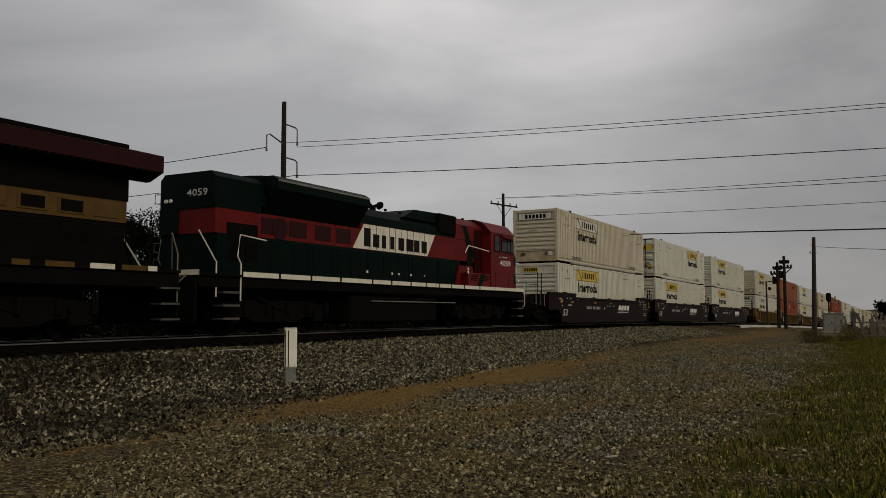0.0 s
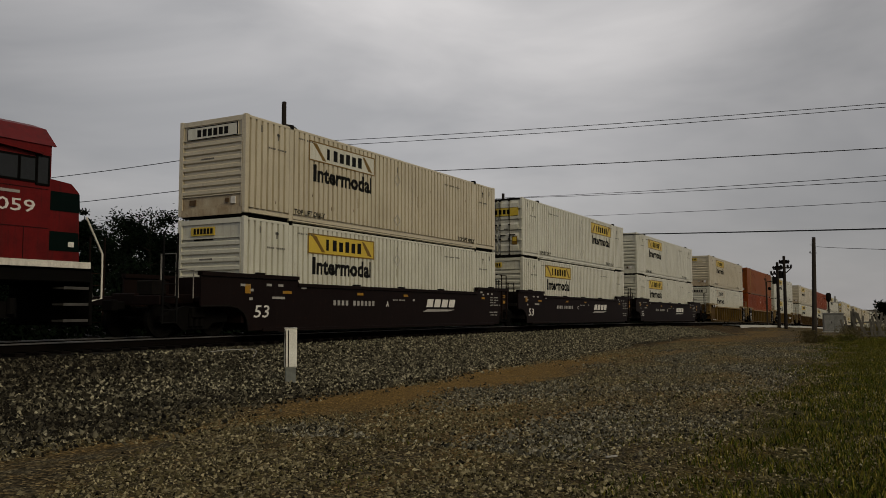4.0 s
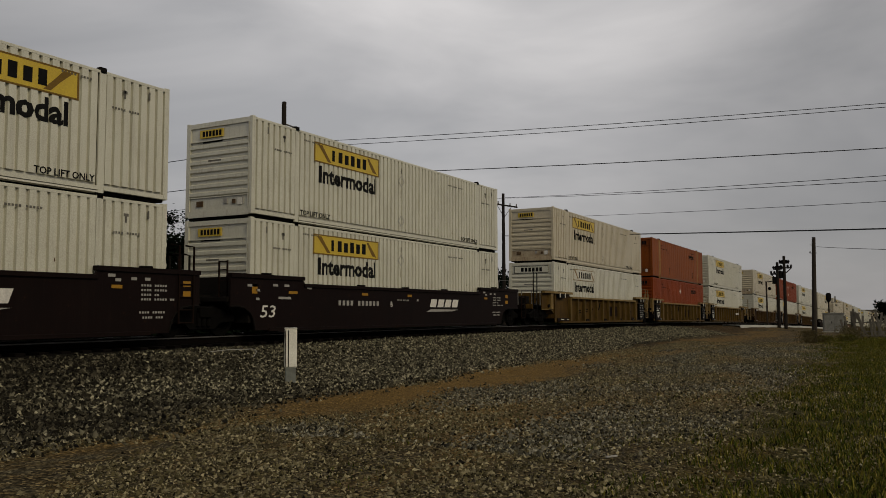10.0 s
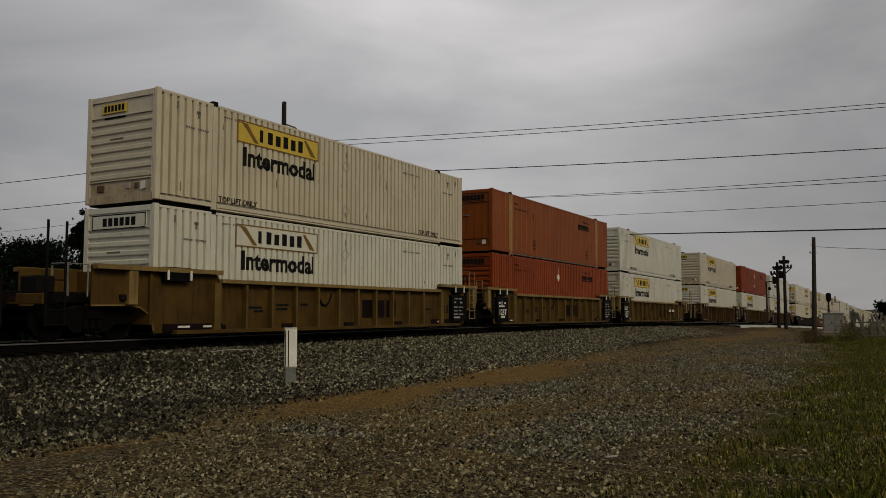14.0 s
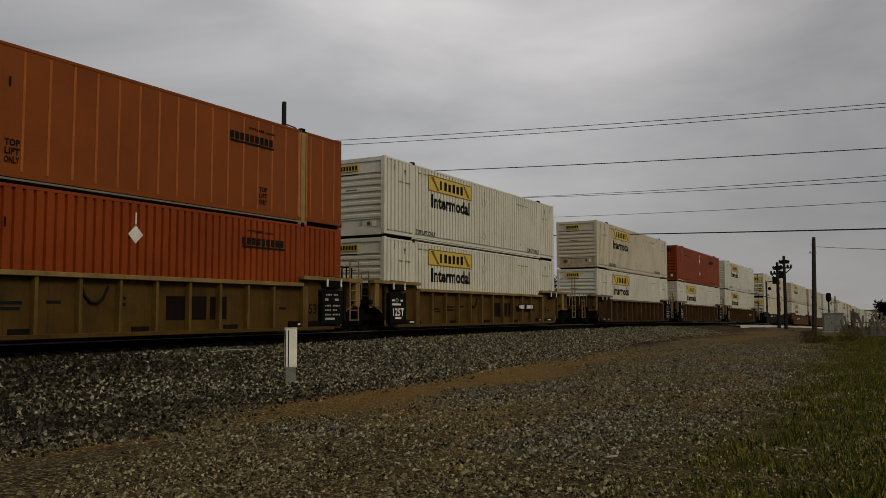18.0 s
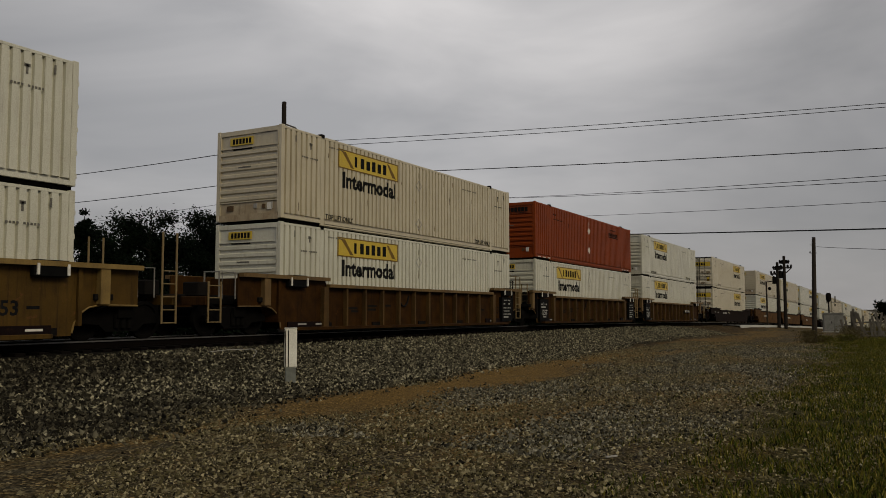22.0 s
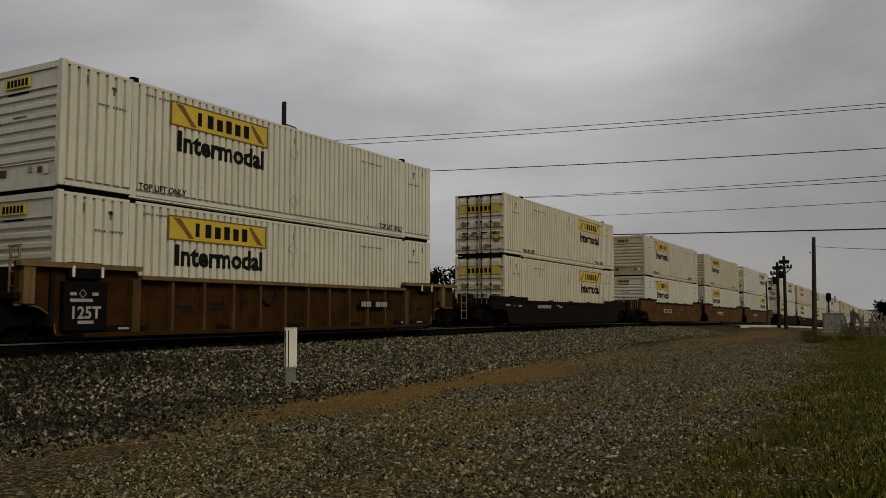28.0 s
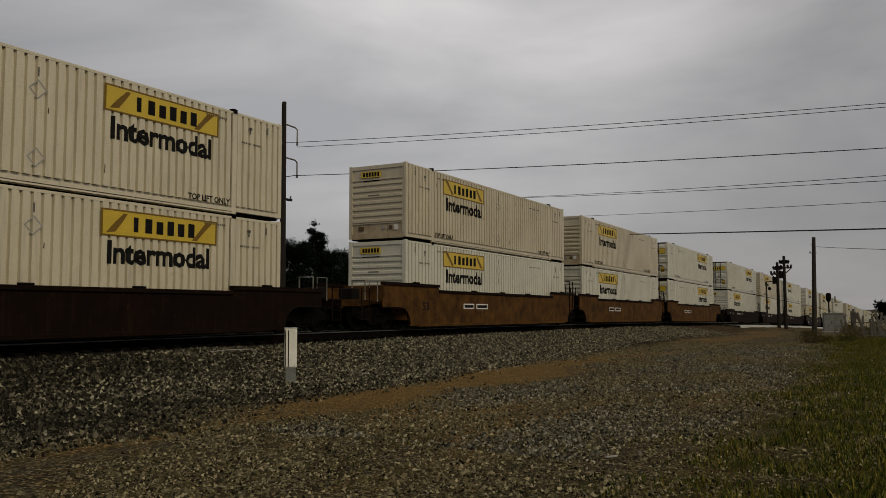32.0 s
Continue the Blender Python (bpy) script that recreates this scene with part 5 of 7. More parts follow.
BLACK = dict(name="black", paint=M_BLACKCAR, mid=1.22, end=1.36, ribs=False, marks=marks_dark, ladder=M_BLACKCAR)
OXIDE = dict(name="oxide", paint=M_OXIDE, chord=M_BLACKCAR, mid=1.50, end=1.70, ribs=False, marks=marks_rust, ladder=M_BLACKCAR)

# ---------------------------------------------------------------- the train's make-up
C_WHITE = "white corrugated container with yellow sign, stacked on a well car"
C_CREAM = "weathered cream corrugated container with yellow sign, stacked on a well car"
PROTO = {
    "w": container(C_WHITE, M_WHITE, shift=0.18),
    "c": container(C_CREAM, M_CREAM, shift=0.18),
    "s": container(C_WHITE, M_WHITE, shift=0.45),
    "v": container("white corrugated container with doors forward and yellow sign, stacked", M_WHITE, shown=1),
    "d": container("cream corrugated container with a bordered nose banner, stacked upper", M_CREAM, banner=True, shift=0.18),
    "g": container("grimy cream container with stained doors forward and yellow banner, stacked", M_PALECREAM, shown=1, door_dirt=True),
    "b": container("white corrugated container with white bordered sign, stacked lower", M_WHITE, banner=True, shift=0.18),
    "p": container("orange smooth-sided container with tan posts, stacked upper", M_ORANGE, "plated", M_TAN, "orange", "seams"),
    "r": container("red-orange corrugated container, stacked in a well car", M_REDORANGE, "corrugated", None, "orange"),
    "o": container("orange corrugated container with white tape dashes, stacked upper", M_REDORANGE, "corrugated", None, "orange", "ribs", True),
}
USED = set()

# place of the containers' front corner, lower box, upper box (capital: nose to the rear), car style, ends
UNITS = [
    (40.15, "w", "d", BROWN, "coupler", "joint"), (59.37, "w", "V", BROWN, "joint", "joint"), (78.55, "w", "w", BROWN, "joint", "coupler"),
    (101.51, "b", "c", YELLOW, "coupler", "joint"), (120.57, "r", "p", YELLOW, "joint", "joint"), (139.30, "s", "s", YELLOW, "joint", "coupler"),
    (162.36, "w", "c", RUSTY, "coupler", "joint"), (181.63, "w", "o", RUSTY, "joint", "joint"), (200.47, "s", "s", RUSTY, "joint", "coupler"),
    (223.45, "G", "G", BLACK, "coupler", "coupler"),
    (246.6, "w", "c", OXIDE, "coupler", "joint"), (265.6, "w", "c", OXIDE, "joint", "joint"), (284.7, "V", "V", OXIDE, "joint", "coupler"),
    (307.7, "w", "V", BLACK, "coupler", "joint"), (326.9, "w", "c", BLACK, "joint", "joint"), (346.1, "w", "w", BLACK, "joint", "coupler"),
    (368.1, "c", "w", BROWN, "coupler", "joint"), (387.3, "w", "c", BROWN, "joint", "joint"), (406.5, "w", "w", BROWN, "joint", "coupler"),
    (429.4, "w", "c", YELLOW, "coupler", "joint"), (448.6, "w", "w", YELLOW, "joint", "joint"), (467.8, "c", "w", YELLOW, "joint", "coupler"),
    (490.7, "w", "c", BLACK, "coupler", "joint"), (509.9, "w", "w", BLACK, "joint", "joint"), (529.1, "w", "w", BLACK, "joint", "coupler"),
]
CAR_LABELS = {"brown": "dark brown well car with white stencils, carrying stacked containers", "yellow": "dirty yellow ribbed well car carrying stacked containers",
              "rusty": "rust-stained ribbed yellow well car carrying stacked containers", "black": "plain black well car carrying stacked containers",
              "oxide": "rusty orange-brown smooth well car carrying stacked containers"}
CARS = {}


def put_box(code, place, lift):
    low = code.lower()
    src = PROTO[low]
    ob = copy_thing(src, Matrix()) if low in USED else src
    USED.add(low)
    MOVERS.append((ob, place + CL / 2, lift, code.isupper()))


for n_unit, (place, low, up, style, front, rear) in enumerate(UNITS):
    kind = (style["name"], front, rear)
    near = n_unit < 13
    if kind in CARS and not near:
        car = copy_thing(CARS[kind], Matrix())
    else:
        car = well_car(style, CAR_LABELS[style["name"]], front, rear, n_unit, near)
        if not near:
            CARS[kind] = car
    MOVERS.append((car, place, 0.0, None))
    drop = 0.40 if style["name"] != "black" else 0.36
    put_box(low, place, drop)
    put_box(up, place, drop + CH + 0.005)

# ---------------------------------------------------------------- locomotives
def loco_truck(parent, x):
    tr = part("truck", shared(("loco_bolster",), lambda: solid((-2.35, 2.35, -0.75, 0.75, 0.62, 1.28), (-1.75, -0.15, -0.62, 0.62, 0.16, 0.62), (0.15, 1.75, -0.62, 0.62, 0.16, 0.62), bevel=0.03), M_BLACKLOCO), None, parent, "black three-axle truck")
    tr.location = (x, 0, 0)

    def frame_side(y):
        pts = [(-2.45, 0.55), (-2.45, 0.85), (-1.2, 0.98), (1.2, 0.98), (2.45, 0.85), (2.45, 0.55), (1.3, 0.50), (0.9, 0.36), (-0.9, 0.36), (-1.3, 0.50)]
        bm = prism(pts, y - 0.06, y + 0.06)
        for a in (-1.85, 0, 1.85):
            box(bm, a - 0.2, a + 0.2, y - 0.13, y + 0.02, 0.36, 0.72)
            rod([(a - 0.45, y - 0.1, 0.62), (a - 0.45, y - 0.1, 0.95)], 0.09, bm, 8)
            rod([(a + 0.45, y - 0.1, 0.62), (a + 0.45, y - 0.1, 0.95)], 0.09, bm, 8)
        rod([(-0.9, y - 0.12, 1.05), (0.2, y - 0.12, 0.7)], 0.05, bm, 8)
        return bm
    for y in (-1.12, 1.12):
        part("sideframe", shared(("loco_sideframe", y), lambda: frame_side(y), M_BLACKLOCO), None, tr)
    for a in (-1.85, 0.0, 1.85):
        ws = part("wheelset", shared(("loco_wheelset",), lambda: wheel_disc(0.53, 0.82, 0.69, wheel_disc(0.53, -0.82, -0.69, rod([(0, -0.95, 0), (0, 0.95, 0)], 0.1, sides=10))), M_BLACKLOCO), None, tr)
        ws.location = (a, 0, 0.53)
        ROLLERS.append((ws, 0.53, Vector((a, 0, 0.53))))


def hood(x0, x1, half, z0, z1, cut=0.0):
    pts = [(-half, z0), (half, z0), (half, z1 - cut), (half - cut, z1), (-half + cut, z1), (-half, z1 - cut)] if cut else [(-half, z0), (half, z0), (half, z1), (-half, z1)]
    return loft(pts, x0, x1)


def railing(parent, xs, y, z0, z1, mat, name="handrail"):
    bm = rod([(xs[0], y, z1), (xs[-1], y, z1)], 0.020)
    part(name, bm, mat, parent, "thin steel handrail")
    for x in xs:
        part("stanchion", shared(("stanchion", mat.name, round(y, 2), round(z0, 2)), lambda: rod([(0, y, z0), (0, y, z1)], 0.018), mat), None, parent).location = (x, 0, 0)


def red_green_loco():
    """x = 0 is the front end of the platform, the cab stands at the far end."""
    g = thing("diesel_locomotive", "red, white and dark green diesel locomotive, coupled in the train", "locomotive", "locomotives of the train")
    Lp = 21.1
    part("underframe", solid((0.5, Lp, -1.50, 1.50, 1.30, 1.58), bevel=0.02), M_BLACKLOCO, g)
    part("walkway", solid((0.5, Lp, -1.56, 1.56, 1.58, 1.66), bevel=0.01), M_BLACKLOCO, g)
    # white edge stripe in lengths between the stanchions
    cuts = [2.0, 3.55, 5.0, 6.5, 8.3, 9.5, 10.8, 11.9, 12.9, 13.9, 15.0, 16.4, Lp - 0.05]
    for s in (-1, 1):
        for a, b in zip(cuts, cuts[1:]):
            part("edge_stripe", solid((a + 0.05, b - 0.05, min(1.56 * s, 1.575 * s), max(1.56 * s, 1.575 * s), 1.60, 1.74)), M_LOCOWHITE, g, "white painted sill stripe")
    part("end_stripe", solid((0.485, 0.5, -1.5, -0.15, 1.60, 1.74)), M_LOCOWHITE, g, "white painted end sill stripe")
    part("end_stripe", solid((0.485, 0.5, 0.15, 1.5, 1.60, 1.74)), M_LOCOWHITE, g, "white painted end sill stripe")
    # body in its colour bands
    part("hood_lower", hood(1.54, 15.6, 1.06, 1.66, 2.80), M_GREEN, g, "dark green lower hood doors")
    for i in range(1, 14):
        for s in (-1, 1):
            part("hood_door", shared(("hood_door", s), lambda: solid((-0.46, 0.46, min(1.06 * s, 1.075 * s), max(1.06 * s, 1.075 * s), 1.76, 2.74), bevel=0.006), M_GREEN), None, g).location = (1.2 + 1.0 * i, 0, 0)
    part("rear_corner_panel", solid((1.44, 1.54, 0.35, 1.045, 2.80, 3.50)), M_GREEN, g, "dark green rear corner")
    for s in (-1, 1):
        part("access_door", solid((1.95, 3.15, min(1.02 * s, 1.085 * s), max(1.02 * s, 1.085 * s), 2.05, 3.12), bevel=0.01), M_BLACKLOCO, g, "black access door")
    for y in (0.62, 0.80):
        part("marker_lamp", rod([(1.42, y, 3.74), (1.50, y, 3.74)], 0.055, sides=10), M_PALEMARK, g, "white marker lamp")
    part("hood_rear_band", hood(1.50, 8.35, 1.03, 2.80, 3.50), M_RED, g, "red hood band")
    part("hood_rear_shoulder", hood(1.47, 3.3, 1.05, 3.50, 4.50, 0.16), M_GREEN, g, "dark green hood top")
    part("hood_mid_band", hood(8.35, 17.6, 1.03, 2.80, 3.70), M_RED, g)
    for s in (-1, 1):
        y = 1.034 * s
        q = ((7.9, 2.82), (12.9, 2.82), (13.5, 3.69), (8.55, 3.69))
        part("name_panel", prism(q, min(y, y - 0.01 * s), max(y, y - 0.01 * s)), M_LOCOWHITE, g, "white panel with dark letter-sized bars")
        for k in range(8):
            part("name_bar", name_shape(k, 8.55, 13.0, 2.92, 3.56, y + 0.004 * s, s > 0), M_INK, g, "dark letter-sized bar")
        for k in range(11):
            part("panel_seam", shared(("panel_seam", s), lambda: solid((-0.010, 0.010, min(1.036 * s, 1.040 * s), max(1.036 * s, 1.040 * s), 2.84, 3.68)), M_GREEN), None, g).location = (8.9 + 0.42 * k, 0, 0)
    part("hood_mid_top", hood(3.3, 15.1, 1.025, 3.70, 4.30, 0.30), M_GREEN, g)
    part("hood_front_top", hood(15.1, 17.6, 1.06, 3.70, 4.62, 0.30), M_RED, g, "red hood behind the cab")
    part("dark_chevron", chevron(-1.066), M_GREEN, g, "dark green arrow stripe")
    part("dark_chevron", flat_shape(((16.62, 2.28), (17.02, 2.28), (16.66, 1.70), (16.26, 1.70)), -1.506), M_GREEN, g, "dark green arrow stripe")
    for a, b, lo, hi in ((17.66, 19.95, 2.40, 2.415), (18.02, 18.035, 1.70, 2.40), (19.40, 19.415, 1.70, 2.40), (17.66, 19.95, 3.22, 3.232), (18.50, 18.512, 3.22, 4.10)):
        part("cab_seam", solid((a, b, -1.529, -1.519, lo, hi)), M_MAROON, g)
    # flared radiators with their grilles
    for s in (-1, 1):
        prof = [(0.98 * s, 3.52), (1.50 * s, 4.22), (1.50 * s, 4.50), (1.30 * s, 4.62), (0.9 * s, 4.62)]
        part("radiator_wing", loft(prof, 3.5, 8.2), M_GREEN, g, "flared dark green radiator housing")
        part("radiator_edge", solid((3.5, 8.2, min(1.50 * s, 1.52 * s), max(1.50 * s, 1.52 * s), 4.44, 4.50)), M_GALV, g)
        for i in range(25):
            part("grille_slat", shared(("fx_slat", s), lambda: grille_slat(s), M_BLACKLOCO), None, g).location = (3.65 + 0.185 * i, 0, 0)
    part("radiator_roof", solid((3.4, 8.25, -0.95, 0.95, 4.08, 4.63)), M_GREEN, g)
    for x in (4.4, 5.9, 7.4):
        part("roof_fan", shared(("roof_fan",), lambda: moved(fan_ring(0.72), 0, 0, 4.63), M_BLACKLOCO), None, g, "round roof fan").location = (x, 0, 0)
    part("horn", horn_cluster(), M_BLACKLOCO, g, "cluster of air horns").matrix_basis = Matrix.LocRotScale((10.6, 0, 4.3), None, (0.72, 0.72, 0.85))
    part("exhaust_hatch", prism(((11.2, 4.2), (12.0, 4.56), (13.7, 4.60), (13.7, 4.2)), -0.98, 0.98), M_GREEN, g, "raised dark green hatch")
    part("brake_housing", solid((13.7, 15.12, -1.12, 1.12, 3.82, 4.60), bevel=0.02), M_BLACKLOCO, g, "black blower housing")
    part("blower_duct", prism(((15.1, 1.70), (15.4, 2.60), (16.6, 2.60), (16.9, 1.70)), -1.12, 1.12), M_RED, g)
    # screens and seams on the red band, lifting lugs, end fittings
    for x in (3.75, 5.0, 6.25, 7.35):
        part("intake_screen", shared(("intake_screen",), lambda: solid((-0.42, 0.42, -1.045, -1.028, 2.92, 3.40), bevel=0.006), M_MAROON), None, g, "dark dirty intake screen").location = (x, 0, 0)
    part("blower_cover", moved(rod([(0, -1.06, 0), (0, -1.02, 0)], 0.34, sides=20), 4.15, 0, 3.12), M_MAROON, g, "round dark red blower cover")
    for i in range(9):
        part("roof_lug", shared(("roof_lug",), lambda: solid((-0.05, 0.05, -1.0, -0.92, 0, 0.09), bevel=0.01), M_BLACKLOCO), None, g).location = (9.0 + 1.0 * i, 0, 4.28 if i < 5 else 4.55)
    for k in range(5):
        part("end_grab", shared(("end_grab",), lambda: rod([(1.46, 1.0, 0), (1.38, 1.16, 0.0), (1.38, 1.16, 0.26), (1.46, 1.0, 0.26)], 0.018), M_STEP), None, g, "steel grab iron").location = (0, 0, 1.85 + 0.46 * k)
    # cab and nose
    z1 = 4.56
    prof = [(-1.52, 1.66), (1.52, 1.66), (1.52, 4.18), (1.15, z1), (0.7, z1 + 0.14), (-0.7, z1 + 0.14), (-1.15, z1), (-1.52, 4.18)]
    part("cab", loft(prof, 17.6, 20.0), M_RED, g, "red cab")
    part("cab_roof_edge", loft([(-1.55, 4.16), (-1.17, z1 + 0.02), (-0.7, z1 + 0.17), (0.7, z1 + 0.17), (1.17, z1 + 0.02), (1.55, 4.16), (1.50, 4.16), (1.14, z1), (0.7, z1 + 0.145), (-0.7, z1 + 0.145), (-1.14, z1), (-1.50, 4.16)], 17.5, 20.1), M_RED, g)
    glass = material("cab_glass", (0.02, 0.022, 0.024), None, 0.06)
    for a, b, lo, hi in ((17.95, 18.45, 3.36, 4.02), (18.7, 19.25, 3.38, 3.84), (19.27, 19.62, 3.38, 3.84), (19.68, 19.92, 3.34, 3.90)):
        w = part("cab_window", solid((a, b, -1.535, -1.515, lo, hi)), glass, g, "dark glazed cab side window")
        part("window_frame", solid((a - 0.04, b + 0.04, -1.545, -1.52, lo - 0.04, lo), (a - 0.04, b + 0.04, -1.545, -1.52, hi, hi + 0.04), (a - 0.04, a, -1.545, -1.52, lo, hi), (b, b + 0.04, -1.545, -1.52, lo, hi)), M_BLACKLOCO, w)
    part("sun_shade", prism(((18.6, 4.02), (19.75, 3.94), (19.75, 3.98), (18.6, 4.12)), -1.62, -1.52), M_RED, g)
    part("cab_door", solid((17.615, 18.0, -1.50, -0.95, 1.7, 3.75)), M_RED, g)
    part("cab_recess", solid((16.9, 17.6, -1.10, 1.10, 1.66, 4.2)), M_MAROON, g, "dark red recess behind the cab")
    part("nose", prism(((20.0, 1.66), (20.0, 3.55), (20.75, 3.48), (20.95, 3.30), (21.0, 1.66)), -1.18, 1.18), M_RED, g, "red short nose")
    for z in (1.98, 2.85):
        part("nose_stripe", prism(((20.01, z), (20.01, z + 0.42), (20.96, z + 0.42), (20.985, z)), -1.19, 1.19), M_GREEN, g, "dark green stripe")
    part("side_box", solid((15.5, 17.55, -1.50, 1.50, 1.66, 2.30), bevel=0.02), M_RED, g, "red equipment box")
    for i in range(4):
        part("louvre", shared(("louvre",), lambda: solid((-0.32, 0.32, -1.515, -1.50, 0, 0.03)), M_BLACKLOCO), None, g).location = (16.05, 0, 1.98 + 0.07 * i)
        part("louvre", shared(("louvre",), lambda: None, M_BLACKLOCO), None, g).location = (17.05, 0, 1.98 + 0.07 * i)
    part("number", text_at("4059", 0.25, 18.50, 2.72, -1.526, 0.003, 1.15)(), M_PALEMARK, g, "white number")
    part("emblem_bar", small_bars(((18.45, 3.06, 0.12), (18.7, 3.08, 0.60)), -1.526, 0.06), M_GREYMARK, g)
    num = lettering("4059", 0.19, bold=0.001)
    wide = max(v.co.x for v in num.verts)
    for v in num.verts:
        v.co = Vector((1.465, 0.02 - v.co.x * 0.78 / wide, 3.84 + v.co.z))
    part("number", num, M_PALEMARK, g, "white number")
    part("cab_notice", small_bars(((15.35, 2.38, 0.14), (15.35, 2.24, 0.14), (20.45, 2.05, 0.14)), -1.53, 0.11), M_PALEMARK, g)
    for x in (8.7, 10.3, 10.75, 11.6, 12.6):
        part("door_label", shared(("door_label",), lambda: solid((-0.05, 0.05, -1.08, -1.074, 2.0, 2.08)), M_PALEMARK), None, g).location = (x, 0, 0)
    # rails, steps, tanks
    railing(g, [2.05, 3.5, 4.95, 6.4, 8.2, 9.45, 10.75, 11.85, 12.85, 13.9], -1.50, 1.66, 2.66, M_GREEN)
    railing(g, [2.05, 3.5, 4.95, 6.4, 8.2, 9.45, 10.75, 11.85, 12.85, 13.9], 1.50, 1.66, 2.66, M_GREEN)
    for s in (-1, 1):
        part("end_handrail", rod([(0.50, 1.45 * s, 2.75), (1.15, 1.45 * s, 1.95), (1.15, 1.45 * s, 1.05)], 0.022), M_LOCOWHITE, g, "white end handrail")
        part("end_handrail", rod([(2.0, 1.52 * s, 0.95), (2.0, 1.52 * s, 1.95), (1.86, 1.52 * s, 2.15), (1.95, 1.52 * s, 2.74), (3.0, 1.52 * s, 2.66)], 0.022), M_LOCOWHITE, g, "white end handrail")
        part("end_handrail", rod([(Lp - 0.15, 1.45 * s, 2.75), (Lp + 0.3, 1.45 * s, 1.95), (Lp + 0.3, 1.45 * s, 0.95), (Lp + 0.05, 1.45 * s, 0.9)], 0.022), M_LOCOWHITE, g, "white end handrail")
        part("cab_handrail", rod([(15.3, 1.45 * s, 3.1), (15.6, 1.45 * s, 3.42), (17.55, 1.45 * s, 3.30)], 0.022), M_LOCOWHITE, g, "white handrail")
        for i in range(3):
            part("step", shared(("step", s), lambda: solid((0.0, 0.62, min(1.2 * s, 1.56 * s), max(1.2 * s, 1.56 * s), 0, 0.04), (0.0, 0.62, min(1.56 * s, 1.575 * s), max(1.56 * s, 1.575 * s), -0.01, 0.05)), M_STEP), None, g, "worn steel step").location = (1.3, 0, 0.45 + 0.35 * i)
            part("step", SHARED[("step", s)], None, g, "worn steel step").location = (Lp - 0.75, 0, 0.45 + 0.35 * i)
    part("fuel_tank", solid((7.3, 13.0, -1.42, 1.42, 0.28, 1.20), bevel=0.08), M_BLACKLOCO, g, "black fuel tank")
    for y in (-1.38, 1.38):
        part("air_tank", rod([(8.6, y, 1.36), (11.0, y, 1.36)], 0.14, sides=12), M_BLACKLOCO, g, "black air reservoir")
        part("air_tank", rod([(11.3, y, 1.36), (14.3, y, 1.36)], 0.14, sides=12), M_BLACKLOCO, g, "black air reservoir")
        part("pipe", rod([(8.4, y * 1.06, 1.02), (14.4, y * 1.06, 1.02)], 0.022), M_GALV, g, "grey pipe along the tank")
    loco_truck(g, 3.9)
    loco_truck(g, 17.1)
    for x, s in ((0.5, -1), (Lp, 1)):
        part("pilot", solid((min(x, x + 0.08 * s), max(x, x + 0.08 * s), -1.45, 1.45, 0.35, 1.5), bevel=0.02), M_BLACKLOCO, g)
        part("coupler", solid((min(x, x + 0.62 * s), max(x, x + 0.62 * s), -0.11, 0.11, 0.72, 0.92), (min(x + 0.42 * s, x + 0.64 * s), max(x + 0.42 * s, x + 0.64 * s), -0.2, 0.2, 0.66, 0.97), bevel=0.03), M_BLACKLOCO, g, "black knuckle coupler")
        for y in (-1.05, -0.85, -0.3, 0.25):
            part("cable", rod([(x - 0.02 * s, y, 1.62), (x + 0.22 * s, y + 0.04, 1.42), (x + 0.34 * s, y - 0.05, 1.0), (x + 0.30 * s, y + 0.08, 0.62 + 0.2 * abs(y))], [0.03, 0.024, 0.03, 0.04]), M_STEP, g, "dusty jumper cable")
        for y in (-0.6, 0.45, 0.7):
            part("hose", rod([(x, y, 1.05), (x + 0.25 * s, y, 0.75), (x + 0.35 * s, y * 0.9, 0.5)], 0.028), M_BLACKLOCO, g, "black air hose")
    return g


def name_shape(i, x0, x1, z0, z1, y, flip):
    """One plain bar of letter size."""
    w = (x1 - x0) / 8
    mid = z0 + (z1 - z0) * 0.72
    a = x0 + i * w
    wide = w * (0.5 if i in (2, 3) else 0.9 if i == 5 else 0.72)
    bm = solid((a, a + wide, y - 0.002, y + 0.002, z0, z1 if i == 0 else mid))
    if flip:
        for v in bm.verts:
            v.co.x = x0 + x1 - v.co.x
    return bm


def chevron(y):
    bm = bmesh.new()
    for q in (((15.72, 4.30), (16.14, 4.30), (16.86, 3.20), (16.40, 3.20)), ((16.40, 3.20), (16.86, 3.20), (16.56, 2.62), (16.14, 2.62))):
        bm.faces.new([bm.verts.new((a, y, b)) for a, b in q])
    return bm


def grille_slat(s):
    bm = bmesh.new()
    v = [bm.verts.new(p) for p in ((0, 1.0 * s, 3.54), (0.05, 1.0 * s, 3.54), (0.05, 1.51 * s, 4.22), (0, 1.51 * s, 4.22))]
    bm.faces.new(v)
    v2 = [bm.verts.new((p.co.x, p.co.y + 0.02 * s, p.co.z - 0.02)) for p in v]
    bm.faces.new(v2[::-1])
    for k in range(4):
        bm.faces.new((v[k], v[(k + 1) % 4], v2[(k + 1) % 4], v2[k]))
    return bm


